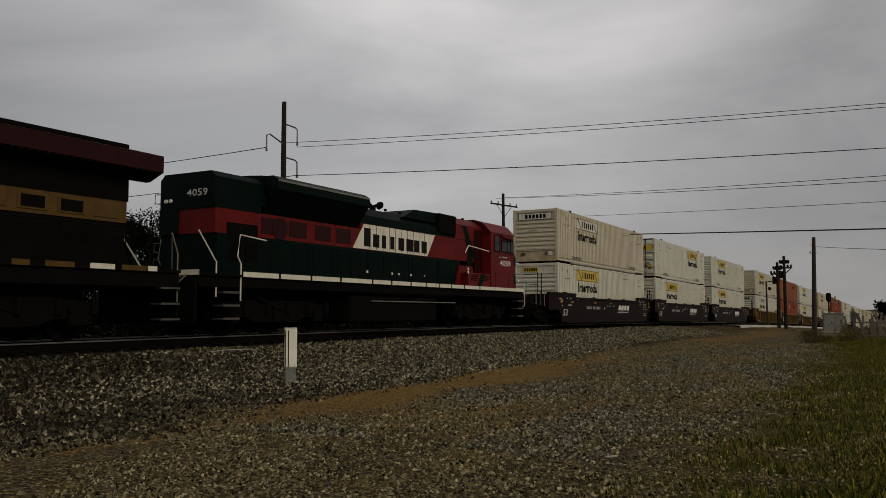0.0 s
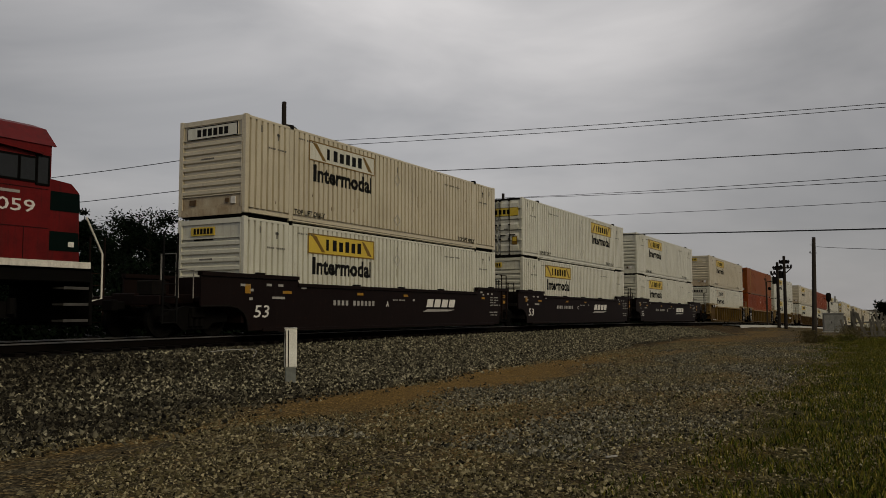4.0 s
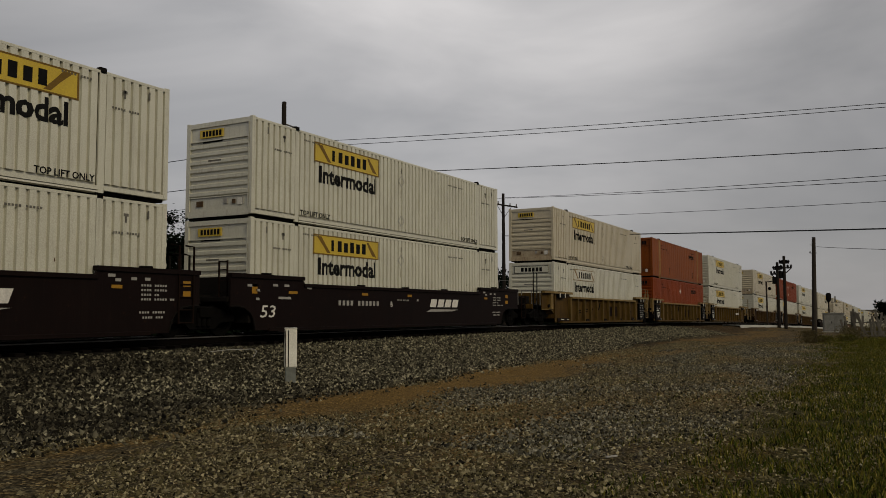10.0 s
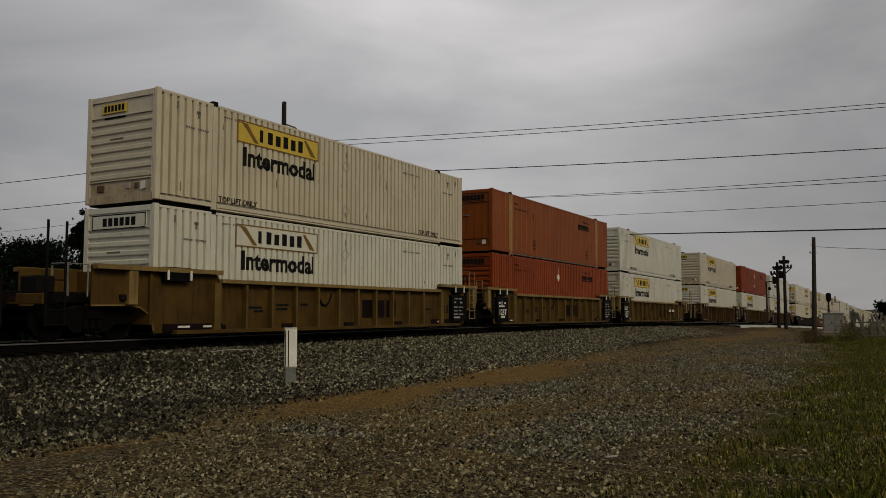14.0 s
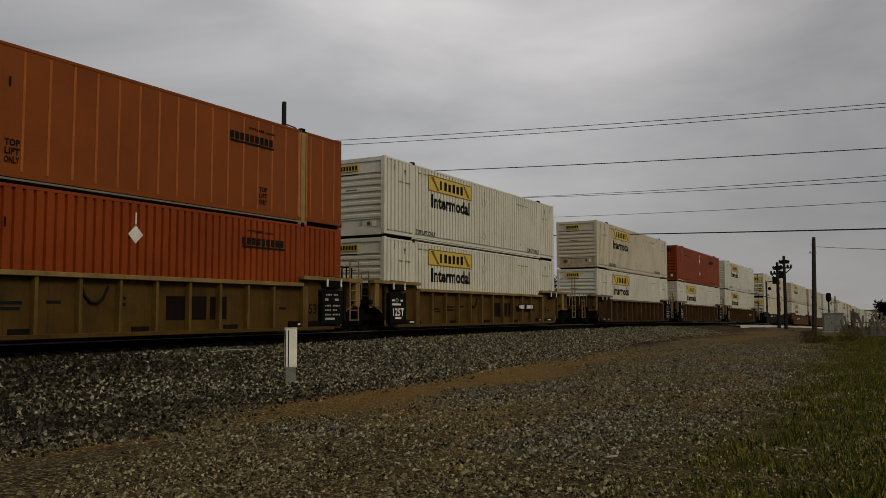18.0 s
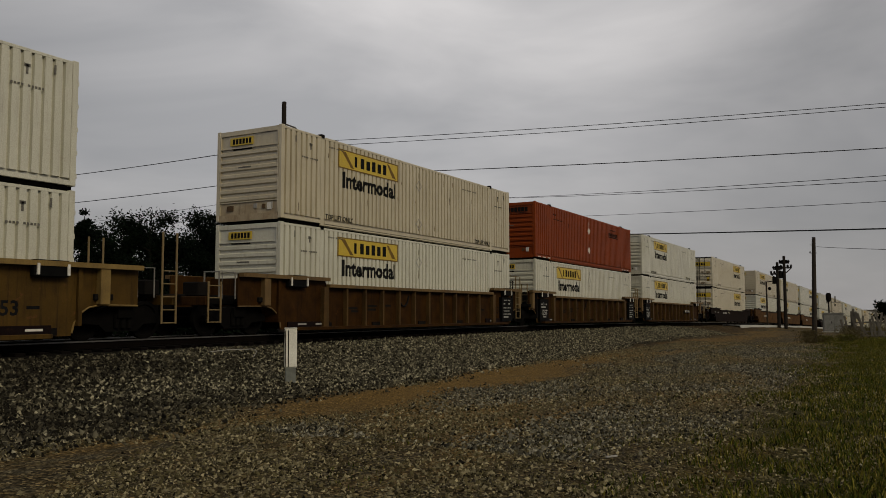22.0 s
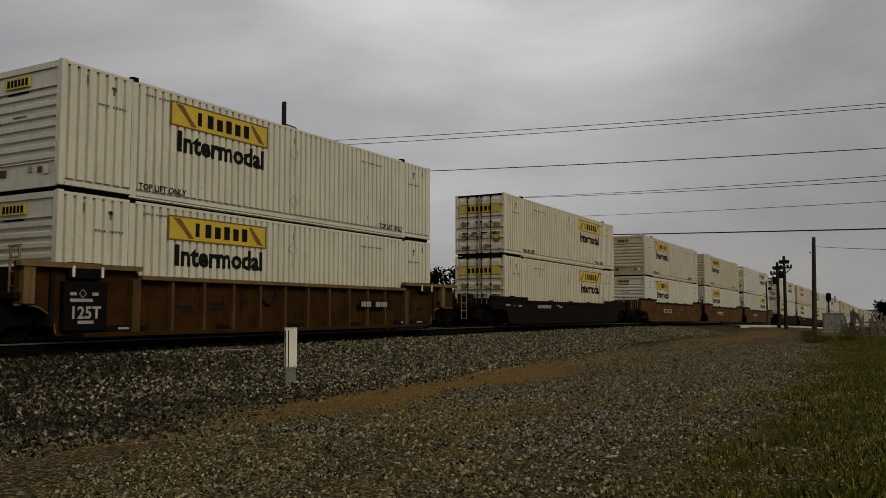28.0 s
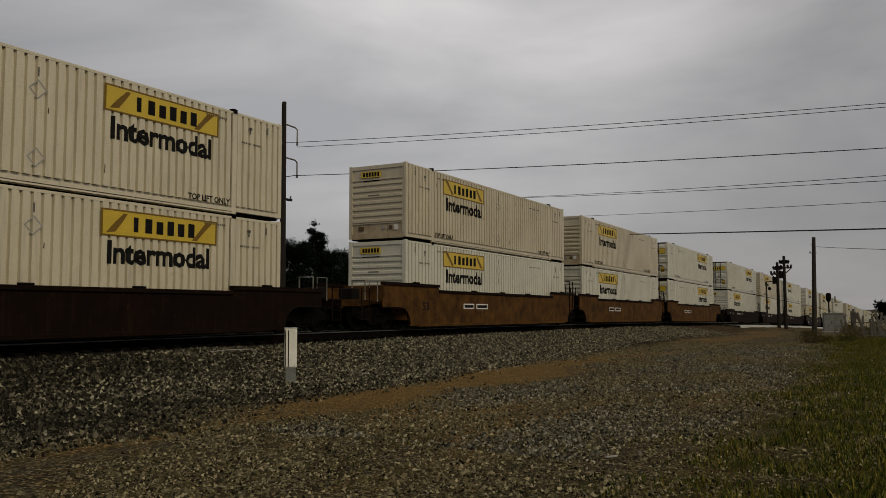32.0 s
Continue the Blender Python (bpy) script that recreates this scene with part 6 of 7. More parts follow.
def fan_ring(r):
    bm = bmesh.new()
    k = 20
    for r0, r1, h in ((r, r * 0.92, 0.10), (r * 0.92, 0.12, 0.05)):
        a = [bm.verts.new((math.cos(2 * math.pi * i / k) * r0, math.sin(2 * math.pi * i / k) * r0, 0.0)) for i in range(k)]
        b = [bm.verts.new((math.cos(2 * math.pi * i / k) * r0, math.sin(2 * math.pi * i / k) * r0, h)) for i in range(k)]
        c = [bm.verts.new((math.cos(2 * math.pi * i / k) * r1, math.sin(2 * math.pi * i / k) * r1, h)) for i in range(k)]
        for i in range(k):
            j = (i + 1) % k
            bm.faces.new((a[i], a[j], b[j], b[i]))
            bm.faces.new((b[i], b[j], c[j], c[i]))
    return bm


def horn_cluster():
    bm = solid((-0.12, 0.12, -0.12, 0.12, 0.0, 0.34))
    for x, y, r, e in ((-0.60, -0.1, 0.07, 0.19), (-0.45, 0.2, 0.06, 0.17), (0.60, 0.0, 0.07, 0.18), (0.42, -0.25, 0.06, 0.16), (0.0, 0.35, 0.06, 0.15)):
        rod([(0, 0, 0.3), (x * 0.5, y * 0.5, 0.40), (x * 0.85, y, 0.42), (x, y, 0.42)], [r, r, r * 1.3, e], bm, 10)
    return bm


def maroon_loco():
    """Only its rear end comes into view; x = 0 is the rear end of its platform, the body lies at -x."""
    g = thing("diesel_locomotive", "dark maroon and gold diesel locomotive with flared radiators, coupled ahead", "locomotive", "locomotives of the train")
    Lp = -21.4
    part("underframe", solid((Lp, 0.65, -1.50, 1.50, 1.24, 1.60), bevel=0.02), M_BLACKLOCO, g)
    part("walkway", solid((Lp, 0.65, -1.55, 1.55, 1.60, 1.68), bevel=0.01), M_BLACKLOCO, g)
    part("hood_lower", hood(-18.0, -0.68, 1.05, 1.68, 2.76), M_BLACKLOCO, g, "black lower hood")
    part("hood_gold_band", hood(-18.0, -0.65, 1.07, 2.76, 3.28), M_GOLD, g, "gold band along the hood")
    # maroon hood; the radiators' shade over it is given as black
    part("hood_top", hood(-18.0, -0.62, 1.09, 3.28, 4.10), M_BLACKLOCO, g, "black upper hood")
    for i in range(16):
        part("band_panel", shared(("band_panel",), lambda: solid((-0.36, 0.36, -1.088, -1.07, 2.84, 3.20), bevel=0.008), M_GOLD), None, g).location = (-1.2 - 0.95 * i, 0, 0)
        if i % 3 != 0:
            part("band_vent", shared(("band_vent",), lambda: solid((-0.28, 0.28, -1.094, -1.088, 2.89, 3.15)), M_BLACKLOCO), None, g, "dark vent").location = (-1.2 - 0.95 * i, 0, 0)
    for s in (-1, 1):
        prof = [(1.06 * s, 3.84), (1.52 * s, 4.04), (1.52 * s, 4.44), (0.9 * s, 4.60), (0.9 * s, 3.84)]
        part("radiator_wing", loft(prof, -6.6, 0.05), M_MAROON, g, "flared maroon radiator housing")
        for i in range(30):
            part("grille_slat", shared(("grille_slat", s), lambda: slat_under(s), M_BLACKLOCO), None, g).location = (-6.5 + 0.21 * i, 0, 0)
    part("radiator_roof", solid((-6.6, 0.05, -0.95, 0.95, 4.0, 4.58)), M_MAROON, g)
    part("radiator_lid", solid((-6.2, -0.75, -1.25, 1.25, 4.50, 4.62), bevel=0.02), M_BLACKLOCO, g, "black radiator lid")
    part("roof_rail", rod([(-18.0, -1.0, 4.62), (-3.6, -1.0, 4.62), (-3.2, -1.0, 4.55)], 0.025), M_GALV, g)
    part("cab", loft([(-1.5, 1.6), (1.5, 1.6), (1.5, 3.9), (0.9, 4.45), (-0.9, 4.45), (-1.5, 3.9)], -20.2, -18.0), M_MAROON, g)
    part("nose", prism(((-21.3, 1.6), (-21.2, 3.1), (-20.2, 3.4), (-20.2, 1.6)), -1.2, 1.2), M_MAROON, g)
    for a, b, m in ((-3.85, -3.45, M_GOLD), (-3.1, -2.4, M_GOLD), (-2.0, -1.35, M_LOCOWHITE), (-1.15, -0.45, M_GOLD), (-0.4, -0.12, M_LOCOWHITE)):
        for s in (-1, 1):
            part("sill_mark", solid((a, b, min(1.55 * s, 1.562 * s), max(1.55 * s, 1.562 * s), 1.62, 1.74)), m, g, "reflective sill mark")
    for k in range(1, 12):
        part("sill_mark", solid((-3.9 - 1.35 * k, -3.4 - 1.35 * k, -1.562, -1.55, 1.62, 1.74)), M_GOLD, g, "reflective sill mark")
    railing(g, [-1.0 - 1.7 * i for i in range(10)], -1.48, 1.6, 2.62, M_BLACKLOCO)
    railing(g, [-1.0 - 1.7 * i for i in range(10)], 1.48, 1.6, 2.62, M_BLACKLOCO)
    for s in (-1, 1):
        part("end_handrail", rod([(0.42, 1.45 * s, 2.6), (0.62, 1.45 * s, 2.1), (0.62, 1.45 * s, 0.9)], 0.02), M_GALV, g, "worn grey handrail")
        part("end_handrail", rod([(0.42, 1.45 * s, 2.6), (0.95, 0.9 * s, 1.75)], 0.018), M_GALV, g, "worn grey handrail")
        for i in range(3):
            part("step", shared(("step_dark", s), lambda: solid((-0.6, 0.0, min(1.2 * s, 1.55 * s), max(1.2 * s, 1.55 * s), 0, 0.04), (-0.6, 0.0, min(1.55 * s, 1.562 * s), max(1.55 * s, 1.562 * s), -0.005, 0.045)), M_STEP), None, g, "worn steel step").location = (0.62, 0, 0.45 + 0.38 * i)
    part("fuel_tank", solid((-13.6, -7.6, -1.42, 1.42, 0.28, 1.2), bevel=0.08), M_BLACKLOCO, g, "black fuel tank")
    loco_truck(g, -3.9)
    loco_truck(g, -17.3)
    part("pilot", solid((0.62, 0.70, -1.45, 1.45, 0.35, 1.45), bevel=0.02), M_BLACKLOCO, g)
    part("coupler", solid((0.6, 1.0, -0.11, 0.11, 0.72, 0.92), (0.8, 0.98, -0.2, 0.2, 0.66, 0.97), bevel=0.03), M_BLACKLOCO, g, "black knuckle coupler")
    return g


def slat_under(s):
    bm = bmesh.new()
    v = [bm.verts.new(p) for p in ((0, 1.095 * s, 3.83), (0.1, 1.095 * s, 3.83), (0.1, 1.53 * s, 4.025), (0, 1.53 * s, 4.025))]
    bm.faces.new(v)
    v2 = [bm.verts.new((p.co.x, p.co.y, p.co.z - 0.03)) for p in v]
    bm.faces.new(v2[::-1])
    for k in range(4):
        bm.faces.new((v[k], v[(k + 1) % 4], v2[(k + 1) % 4], v2[k]))
    return bm


MOVERS.append((red_green_loco(), 14.0, 0.0, None))
MOVERS.append((maroon_loco(), 13.2, 0.0, None))

# ---------------------------------------------------------------- marker post by the ballast
post = thing("marker_post", "white plastic marker post with dark slots on a grey base", "marker post")
part("upper_tube", solid((-0.125, 0.125, -0.05, 0.05, 0.32, 1.10), bevel=0.02), M_POST, post, "white plastic tube")
part("lower_tube", solid((-0.105, 0.105, -0.042, 0.042, -0.08, 0.32), bevel=0.015), M_POSTBASE, post, "grey weathered base")
for x, w in ((-0.105, 0.018), (-0.045, 0.02)):
    part("slot", solid((x - w / 2, x + w / 2, -0.056, -0.049, 0.34, 1.07)), M_POSTGREY, post, "dark groove")
part("cap", solid((-0.13, 0.13, -0.055, 0.055, 1.10, 1.125), bevel=0.01), M_POST, post)
post.matrix_world = pose(13.3, 10.8, ground_z(13.3, 10.8), 0, 0, -49)

# ---------------------------------------------------------------- poles and wires
def steel_pole():
    p = thing("power_pole", "tall dark wooden power pole with curved brackets", "power pole", "power poles")
    part("shaft", rod([(0, 0, -1.5), (0, 0, 6.0), (0, 0, 12.3)], [0.20, 0.165, 0.13], sides=12), M_POLE, p)
    for z, s, r in ((9.42, -1, 1.45), (10.2, 1, 1.2), (8.30, 1, 1.2)):
        part("bracket", rod([(0, 0, z + (0.45 if s < 0 else 0.85)), (s * r * 0.82, 0, z + 0.82), (s * r, 0, z + 0.72), (s * r, 0, z)], 0.045), M_GALV, p, "curved steel bracket")
        part("insulator", rod([(s * r, 0, z), (s * r, 0, z - 0.18)], [0.05, 0.07], sides=8), M_PORCELAIN, p)
    part("crossarm", solid((-0.75, 0.75, -0.06, 0.06, 6.70, 6.83), bevel=0.01), M_POLE, p)
    for x in (-0.65, 0.65):
        part("insulator", rod([(x, 0, 6.83), (x, 0, 6.98)], 0.05, sides=8), M_PORCELAIN, p)
    return p


p1 = steel_pole()
p1.matrix_world = pose(36.15, 30.0, 0.95)


def timber_pole(high, arms, label, mat=M_POLE, r=0.15, name="power_pole"):
    p = thing(name, label, "utility pole", "power poles")
    part("shaft", rod([(0, 0, -1.5), (0, 0, high * 0.5), (0, 0, high)], [r * 1.2, r, r * 0.8], sides=12), mat, p)
    for z, half in arms:
        part("crossarm", solid((-half, half, -0.16, -0.05, z - 0.06, z + 0.06), bevel=0.01), mat, p)
        for s in (-1, 1):
            part("brace", rod([(s * half * 0.55, -0.1, z - 0.05), (0, -0.1, z - half * 0.55)], 0.022), mat, p)
            for x in (0.95, 0.45):
                part("insulator", rod([(s * half * x, -0.1, z + 0.06), (s * half * x, -0.1, z + 0.26)], [0.06, 0.045], sides=8), M_PORCELAIN, p)
    return p


def slim_pole(high, z, label, mat, r):
    p = thing("power_pole", label, "utility pole", "power poles")
    part("shaft", rod([(0, 0, -1.5), (0, 0, high * 0.5), (0, 0, high)], [r * 1.25, r, r * 0.8], sides=12), mat, p)
    part("bolt_arm", rod([(-0.16, 0, z), (0.22, 0, z)], 0.016), M_GALV, p, "thin steel bolt arm")
    part("insulator", rod([(0.2, 0, z), (0.2, 0, z + 0.10)], [0.03, 0.022], sides=8), M_PORCELAIN, p)
    part("hook", rod([(0.08, 0, high - 0.38), (0.2, 0, high - 0.36)], 0.012), M_GALV, p)
    return p


p2 = timber_pole(10.9, ((9.85, 1.95),), "dark wooden utility pole with one braced crossarm")
p2.matrix_world = pose(66.0, 30.0, 0.75, 0, 0, -12)
pr = slim_pole(5.12, 4.35, "weathered wooden pole leaning slightly beside the track", M_PALEPOLE, 0.105)
pr.matrix_world = pose(43.8, 3.48, ground_z(43.8, 3.48), 0, -1.6, 60)
def transformer_pole(high, label):
    p = thing("power_pole", label, "utility pole", "power poles")
    part("shaft", rod([(0, 0, -1.0), (0, 0, high)], [0.21, 0.15], sides=12), M_POLE, p)
    for z, half in ((high - 1.35, 0.80), (high - 0.80, 0.50)):
        part("crossarm", solid((-half, half, -0.12, 0.0, z - 0.08, z + 0.08), bevel=0.01), M_POLE, p)
        for x in (-half * 0.92, -half * 0.45, half * 0.45, half * 0.92):
            part("insulator", rod([(x, -0.06, z + 0.08), (x, -0.06, z + 0.22), (x, -0.06, z + 0.36)], [0.11, 0.14, 0.05], sides=8), M_DARKGAP, p)
    for s in (-1, 1):
        part("brace", rod([(s * 0.72, -0.06, high - 1.4), (s * 0.2, -0.06, high - 1.9)], 0.06), M_POLE, p)
    part("transformer", rod([(0.38, 0, high - 2.5), (0.38, 0, high - 1.7)], 0.22, sides=12), M_DARKGAP, p, "dark transformer can")
    return p


for x, y, high, ang in ((99.0, 10.72, 8.15, 80), (101.5, 11.72, 7.5, 80)):
    q = transformer_pole(high, "dark wooden utility pole with insulators and a transformer")
    q.matrix_world = pose(x, y, ground_z(x, y), 0, 0, ang)
q = thing("signal_post", "thin post with a dark round lamp head beyond the yard", "signal post")
part("shaft", rod([(0, 0, -1.0), (0, 0, 4.3)], 0.10, sides=10), M_POLE, q)
part("lamp_head", rod([(0, 0, 4.1), (0, 0, 4.4), (0, 0, 5.2), (0, 0, 5.4)], [0.15, 0.36, 0.36, 0.2], sides=12), M_DARKGAP, q, "dark lamp head")
part("side_arm", solid((0.3, 1.5, -0.05, 0.05, 4.0, 4.12), (0.75, 0.95, -0.05, 0.05, 4.12, 4.9)), M_GALV, q)
q.matrix_world = pose(132.0, 8.45, ground_z(132.0, 8.45), 0, 0, -80)


def wire(a, b, sag, r, extend=1.6):
    """A hanging wire from a through b and on past it."""
    a, b = Vector(a), Vector(b)
    k = 1 / extend
    b = b + Vector((0, 0, sag * 4 * k * (1 - k)))
    c = a + (b - a) * extend
    pts = []
    for i in range(17):
        k = i / 16
        p = a.lerp(c, k)
        p.z -= sag * 4 * k * (1 - k)
        pts.append(p)
    return rod(pts, r, sides=5)


# the far end of each wire stands beyond the picture's edge, on the poles across the line
SPANS = [((36.3, 30.0, 10.93), (42.0, 0.02, 10.75), 0.35, 0.016), ((37.3, 30.0, 10.86), (42.0, 0.03, 10.57), 0.35, 0.016), ((37.3, 30.0, 9.2), (42.0, 0.1, 8.7), 0.30, 0.021),
         ((66.2, 29.9, 11.3), (42.0, 0.14, 7.44), 0.25, 0.016), ((64.2, 29.9, 11.0), (42.0, 0.15, 7.21), 0.25, 0.016), ((67.7, 29.9, 9.6), (42.0, 0.19, 6.27), 0.2, 0.013),
         ((66.1, 30.0, 7.9), (42.0, 0.23, 5.04), 0.12, 0.034), ((43.8, 3.25, 4.46), (30.0, 0.19, 3.36), 0.03, 0.010)]
for a, b, sag, r in SPANS:
    lone("overhead_wire", wire(a, b, sag, r), M_WIRE, "thin black overhead wire hanging between poles", "wire", "overhead wires")
for a, b in (((34.7, 30.0, 10.4), (38.84, 60.0, 11.24)), ((37.4, 30.0, 9.24), (38.92, 60.0, 9.19)), ((35.5, 30.0, 7.8), (38.5, 60.0, 7.4))):
    lone("overhead_wire", wire(a, b, 0.5, 0.024 if a[2] > 8 else 0.012, 2.0), M_WIRE, "thin black overhead wire hanging between poles", "wire", "overhead wires")
far_pole = timber_pole(13.0, ((11.6, 1.2), (9.2, 1.2)), "distant wooden power pole behind the trees")
far_pole.matrix_world = pose(41.6, 90.0, 0.0)
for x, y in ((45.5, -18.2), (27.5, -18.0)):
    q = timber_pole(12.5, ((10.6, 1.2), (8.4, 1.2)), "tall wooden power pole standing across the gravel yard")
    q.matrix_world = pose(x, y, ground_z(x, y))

# ---------------------------------------------------------------- trees


def tree(x, y, high, wide, seed, label, leaves=2600, conifer=False, lean=0.0, leaf=0.15):
    rng = random.Random(seed)
    nr = np.random.default_rng(seed)
    t = thing("tree", label, "tree", "trees behind the track")
    bm = rod([(0, 0, -0.4), (0.05, 0.02, high * 0.35), (lean * 0.5, 0.1, high * 0.7), (lean, 0.0, high * 0.97)], [0.20 + high * 0.008, 0.16 + high * 0.004, 0.09, 0.02], sides=8)
    tips = []
    for i in range(16 if not conifer else 26):
        z = high * (0.22 + 0.70 * i / (16 if not conifer else 26))
        a = rng.random() * 6.283
        k = (1 - z / high)
        reach = wide * ((0.12 + 1.0 * k) if conifer else (0.55 + 0.5 * rng.random()) * (1.15 - 0.75 * abs(z / high - 0.5)))
        rise = reach * (0.55 if conifer else 0.7)
        e = Vector((math.cos(a) * reach + lean * z / high, math.sin(a) * reach, min(high * 1.02, z + rise)))
        s = Vector((lean * z / high * 0.5, 0.03, z))
        rod([s, s.lerp(e, 0.5) + Vector((0, 0, -0.1 * reach)), e], [0.07, 0.04, 0.012], bm, 5)
        for f in (0.35, 0.55, 0.75, 0.92, 1.0):
            tips.append(s.lerp(e, f))
    tips.append(Vector((lean, 0, high)))
    part("trunk", bm, M_BARK, t)
    base = np.array(tips)
    pick = base[nr.integers(0, len(base), leaves)]
    spread = (0.10 if conifer else 0.25) * wide ** 0.6
    c = pick + nr.normal(0, 1, (leaves, 3)) * np.array([spread, spread, spread * 0.7])
    size = leaf * (0.6 + 0.8 * nr.random(leaves))
    u = nr.normal(0, 1, (leaves, 3))
    u /= np.linalg.norm(u, axis=1)[:, None]
    w = np.cross(u, nr.normal(0, 1, (leaves, 3)))
    w /= np.linalg.norm(w, axis=1)[:, None]
    p = np.stack([c - u * size[:, None], c + w * size[:, None] * 0.5, c + u * size[:, None], c - w * size[:, None] * 0.5], 1)
    me = bpy.data.meshes.new("crown")
    me.vertices.add(leaves * 4)
    me.vertices.foreach_set("co", p.ravel())
    me.loops.add(leaves * 4)
    me.loops.foreach_set("vertex_index", np.arange(leaves * 4, dtype=np.int32))
    me.polygons.add(leaves)
    me.polygons.foreach_set("loop_start", np.arange(leaves, dtype=np.int32) * 4)
    me.polygons.foreach_set("loop_total", np.full(leaves, 4, np.int32))
    me.update(calc_edges=True)
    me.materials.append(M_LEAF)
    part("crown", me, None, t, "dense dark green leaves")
    t.matrix_world = pose(x, y, ground_z(x, y), 0, 0, rng.random() * 360)
    return t


TREES = [(8.0, 44, 6.2, 3.2, 0), (13.5, 46, 5.6, 2.6, 0), (18.5, 45, 6.8, 2.2, 1), (22.0, 47, 5.8, 3.0, 0), (26.5, 45, 5.3, 3.0, 0), (28.8, 46, 6.3, 1.5, 1), (31.0, 46, 5.0, 2.6, 0), (33.4, 47, 5.6, 2.4, 0), (35.6, 46, 8.0, 1.7, 1), (38.6, 46, 6.8, 2.3, 0), (41.0, 46, 8.3, 2.3, 0), (43.0, 47, 7.0, 2.4, 0),
         (46.2, 46, 8.7, 2.3, 0), (48.5, 47, 8.0, 2.4, 0), (51.5, 47, 7.0, 2.6, 0), (55.6, 46, 7.4, 2.4, 0), (59.8, 46, 9.6, 2.7, 1), (60.6, 46.5, 7.6, 2.0, 0), (64.2, 47, 7.2, 2.2, 0), (69, 48, 5.4, 3.0, 0), (76, 50, 6.6, 3.4, 0), (87, 50, 6.6, 3.4, 0), (100, 50, 7.4, 3.6, 0), (114, 52, 7.4, 3.8, 0), (130, 52, 8.0, 4.0, 0),
         (3.0, 45, 7.0, 3.2, 0), (-2.0, 46, 7.4, 3.0, 0), (-8.0, 46, 7.0, 3.4, 0)]
for i, (x, y, high, wide, con) in enumerate(TREES):
    tree(x, y, high, wide, 100 + i, "dark conifer in a row behind the railway" if con else "dark leafy tree in a row behind the railway", 11500 if 5 < x < 72 else 3200, bool(con), 0.0, 0.10 if 5 < x < 72 else 0.2)


def clump_tree(x, y, high, clumps, seed, label):
    """A tall bare stem with a few round, dense tufts at the top."""
    nr = np.random.default_rng(seed)
    t = thing("tree", label, "tree", "trees behind the track")
    bm = rod([(0, 0, -0.4), (0, 0, high * 0.6), (0, 0, high * 0.92)], [0.3, 0.2, 0.08], sides=8)
    cs = []
    for dx, dy, dz, r in clumps:
        rod([(0, 0, high * 0.72), (dx * 0.5, dy * 0.5, high + dz - r), (dx, dy, high + dz - r * 0.3)], [0.1, 0.07, 0.03], bm, 5)
        k = 900
        d = nr.normal(0, 1, (k, 3))
        d /= np.linalg.norm(d, axis=1)[:, None]
        cs.append(np.array((dx, dy, high + dz)) + d * (r * nr.random(k) ** 0.4)[:, None] * np.array((1.0, 1.0, 0.85)))
    part("trunk", bm, M_BARK, t)
    c = np.concatenate(cs)
    leaf_quads("crown", c, 0.16, nr, t)
    t.matrix_world = pose(x, y, ground_z(x, y))


def leaf_quads(name, c, size, nr, parent):
    k = len(c)
    u = nr.normal(0, 1, (k, 3))
    u *= (size * (0.6 + 0.8 * nr.random(k)) / np.linalg.norm(u, axis=1))[:, None]
    w = np.cross(u, nr.normal(0, 1, (k, 3)))
    w *= (size * 0.5 / np.linalg.norm(w, axis=1))[:, None]
    me = bpy.data.meshes.new(name)
    me.from_pydata(np.stack([c - u, c + w, c + u, c - w], 1).reshape(-1, 3).tolist(), [], [(4 * q, 4 * q + 1, 4 * q + 2, 4 * q + 3) for q in range(k)])
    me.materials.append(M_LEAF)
    part(name, me, None, parent, "dense dark green tufts")


clump_tree(146.0, 35.2, 13.9, ((-0.3, 0.5, -0.4, 0.85), (0.2, -0.8, -0.7, 0.8), (0.0, -1.6, -1.0, 0.75), (0.1, 1.3, -1.4, 0.8), (0.0, 0.0, -1.6, 1.0)), 201, "tall thin tree with dense round tufts behind the train")
clump_tree(147.0, 32.6, 13.2, ((0.0, 0.0, -0.4, 0.9), (0.2, 0.7, -1.3, 0.7)), 202, "tall thin tree with a round tuft behind the train")
tree(118.0, 0.6, 3.2, 2.0, 203, "dark leafy tree beyond the verge", 3000)
tree(112.0, -2.9, 3.5, 2.0, 204, "dark leafy tree beyond the verge", 3600)

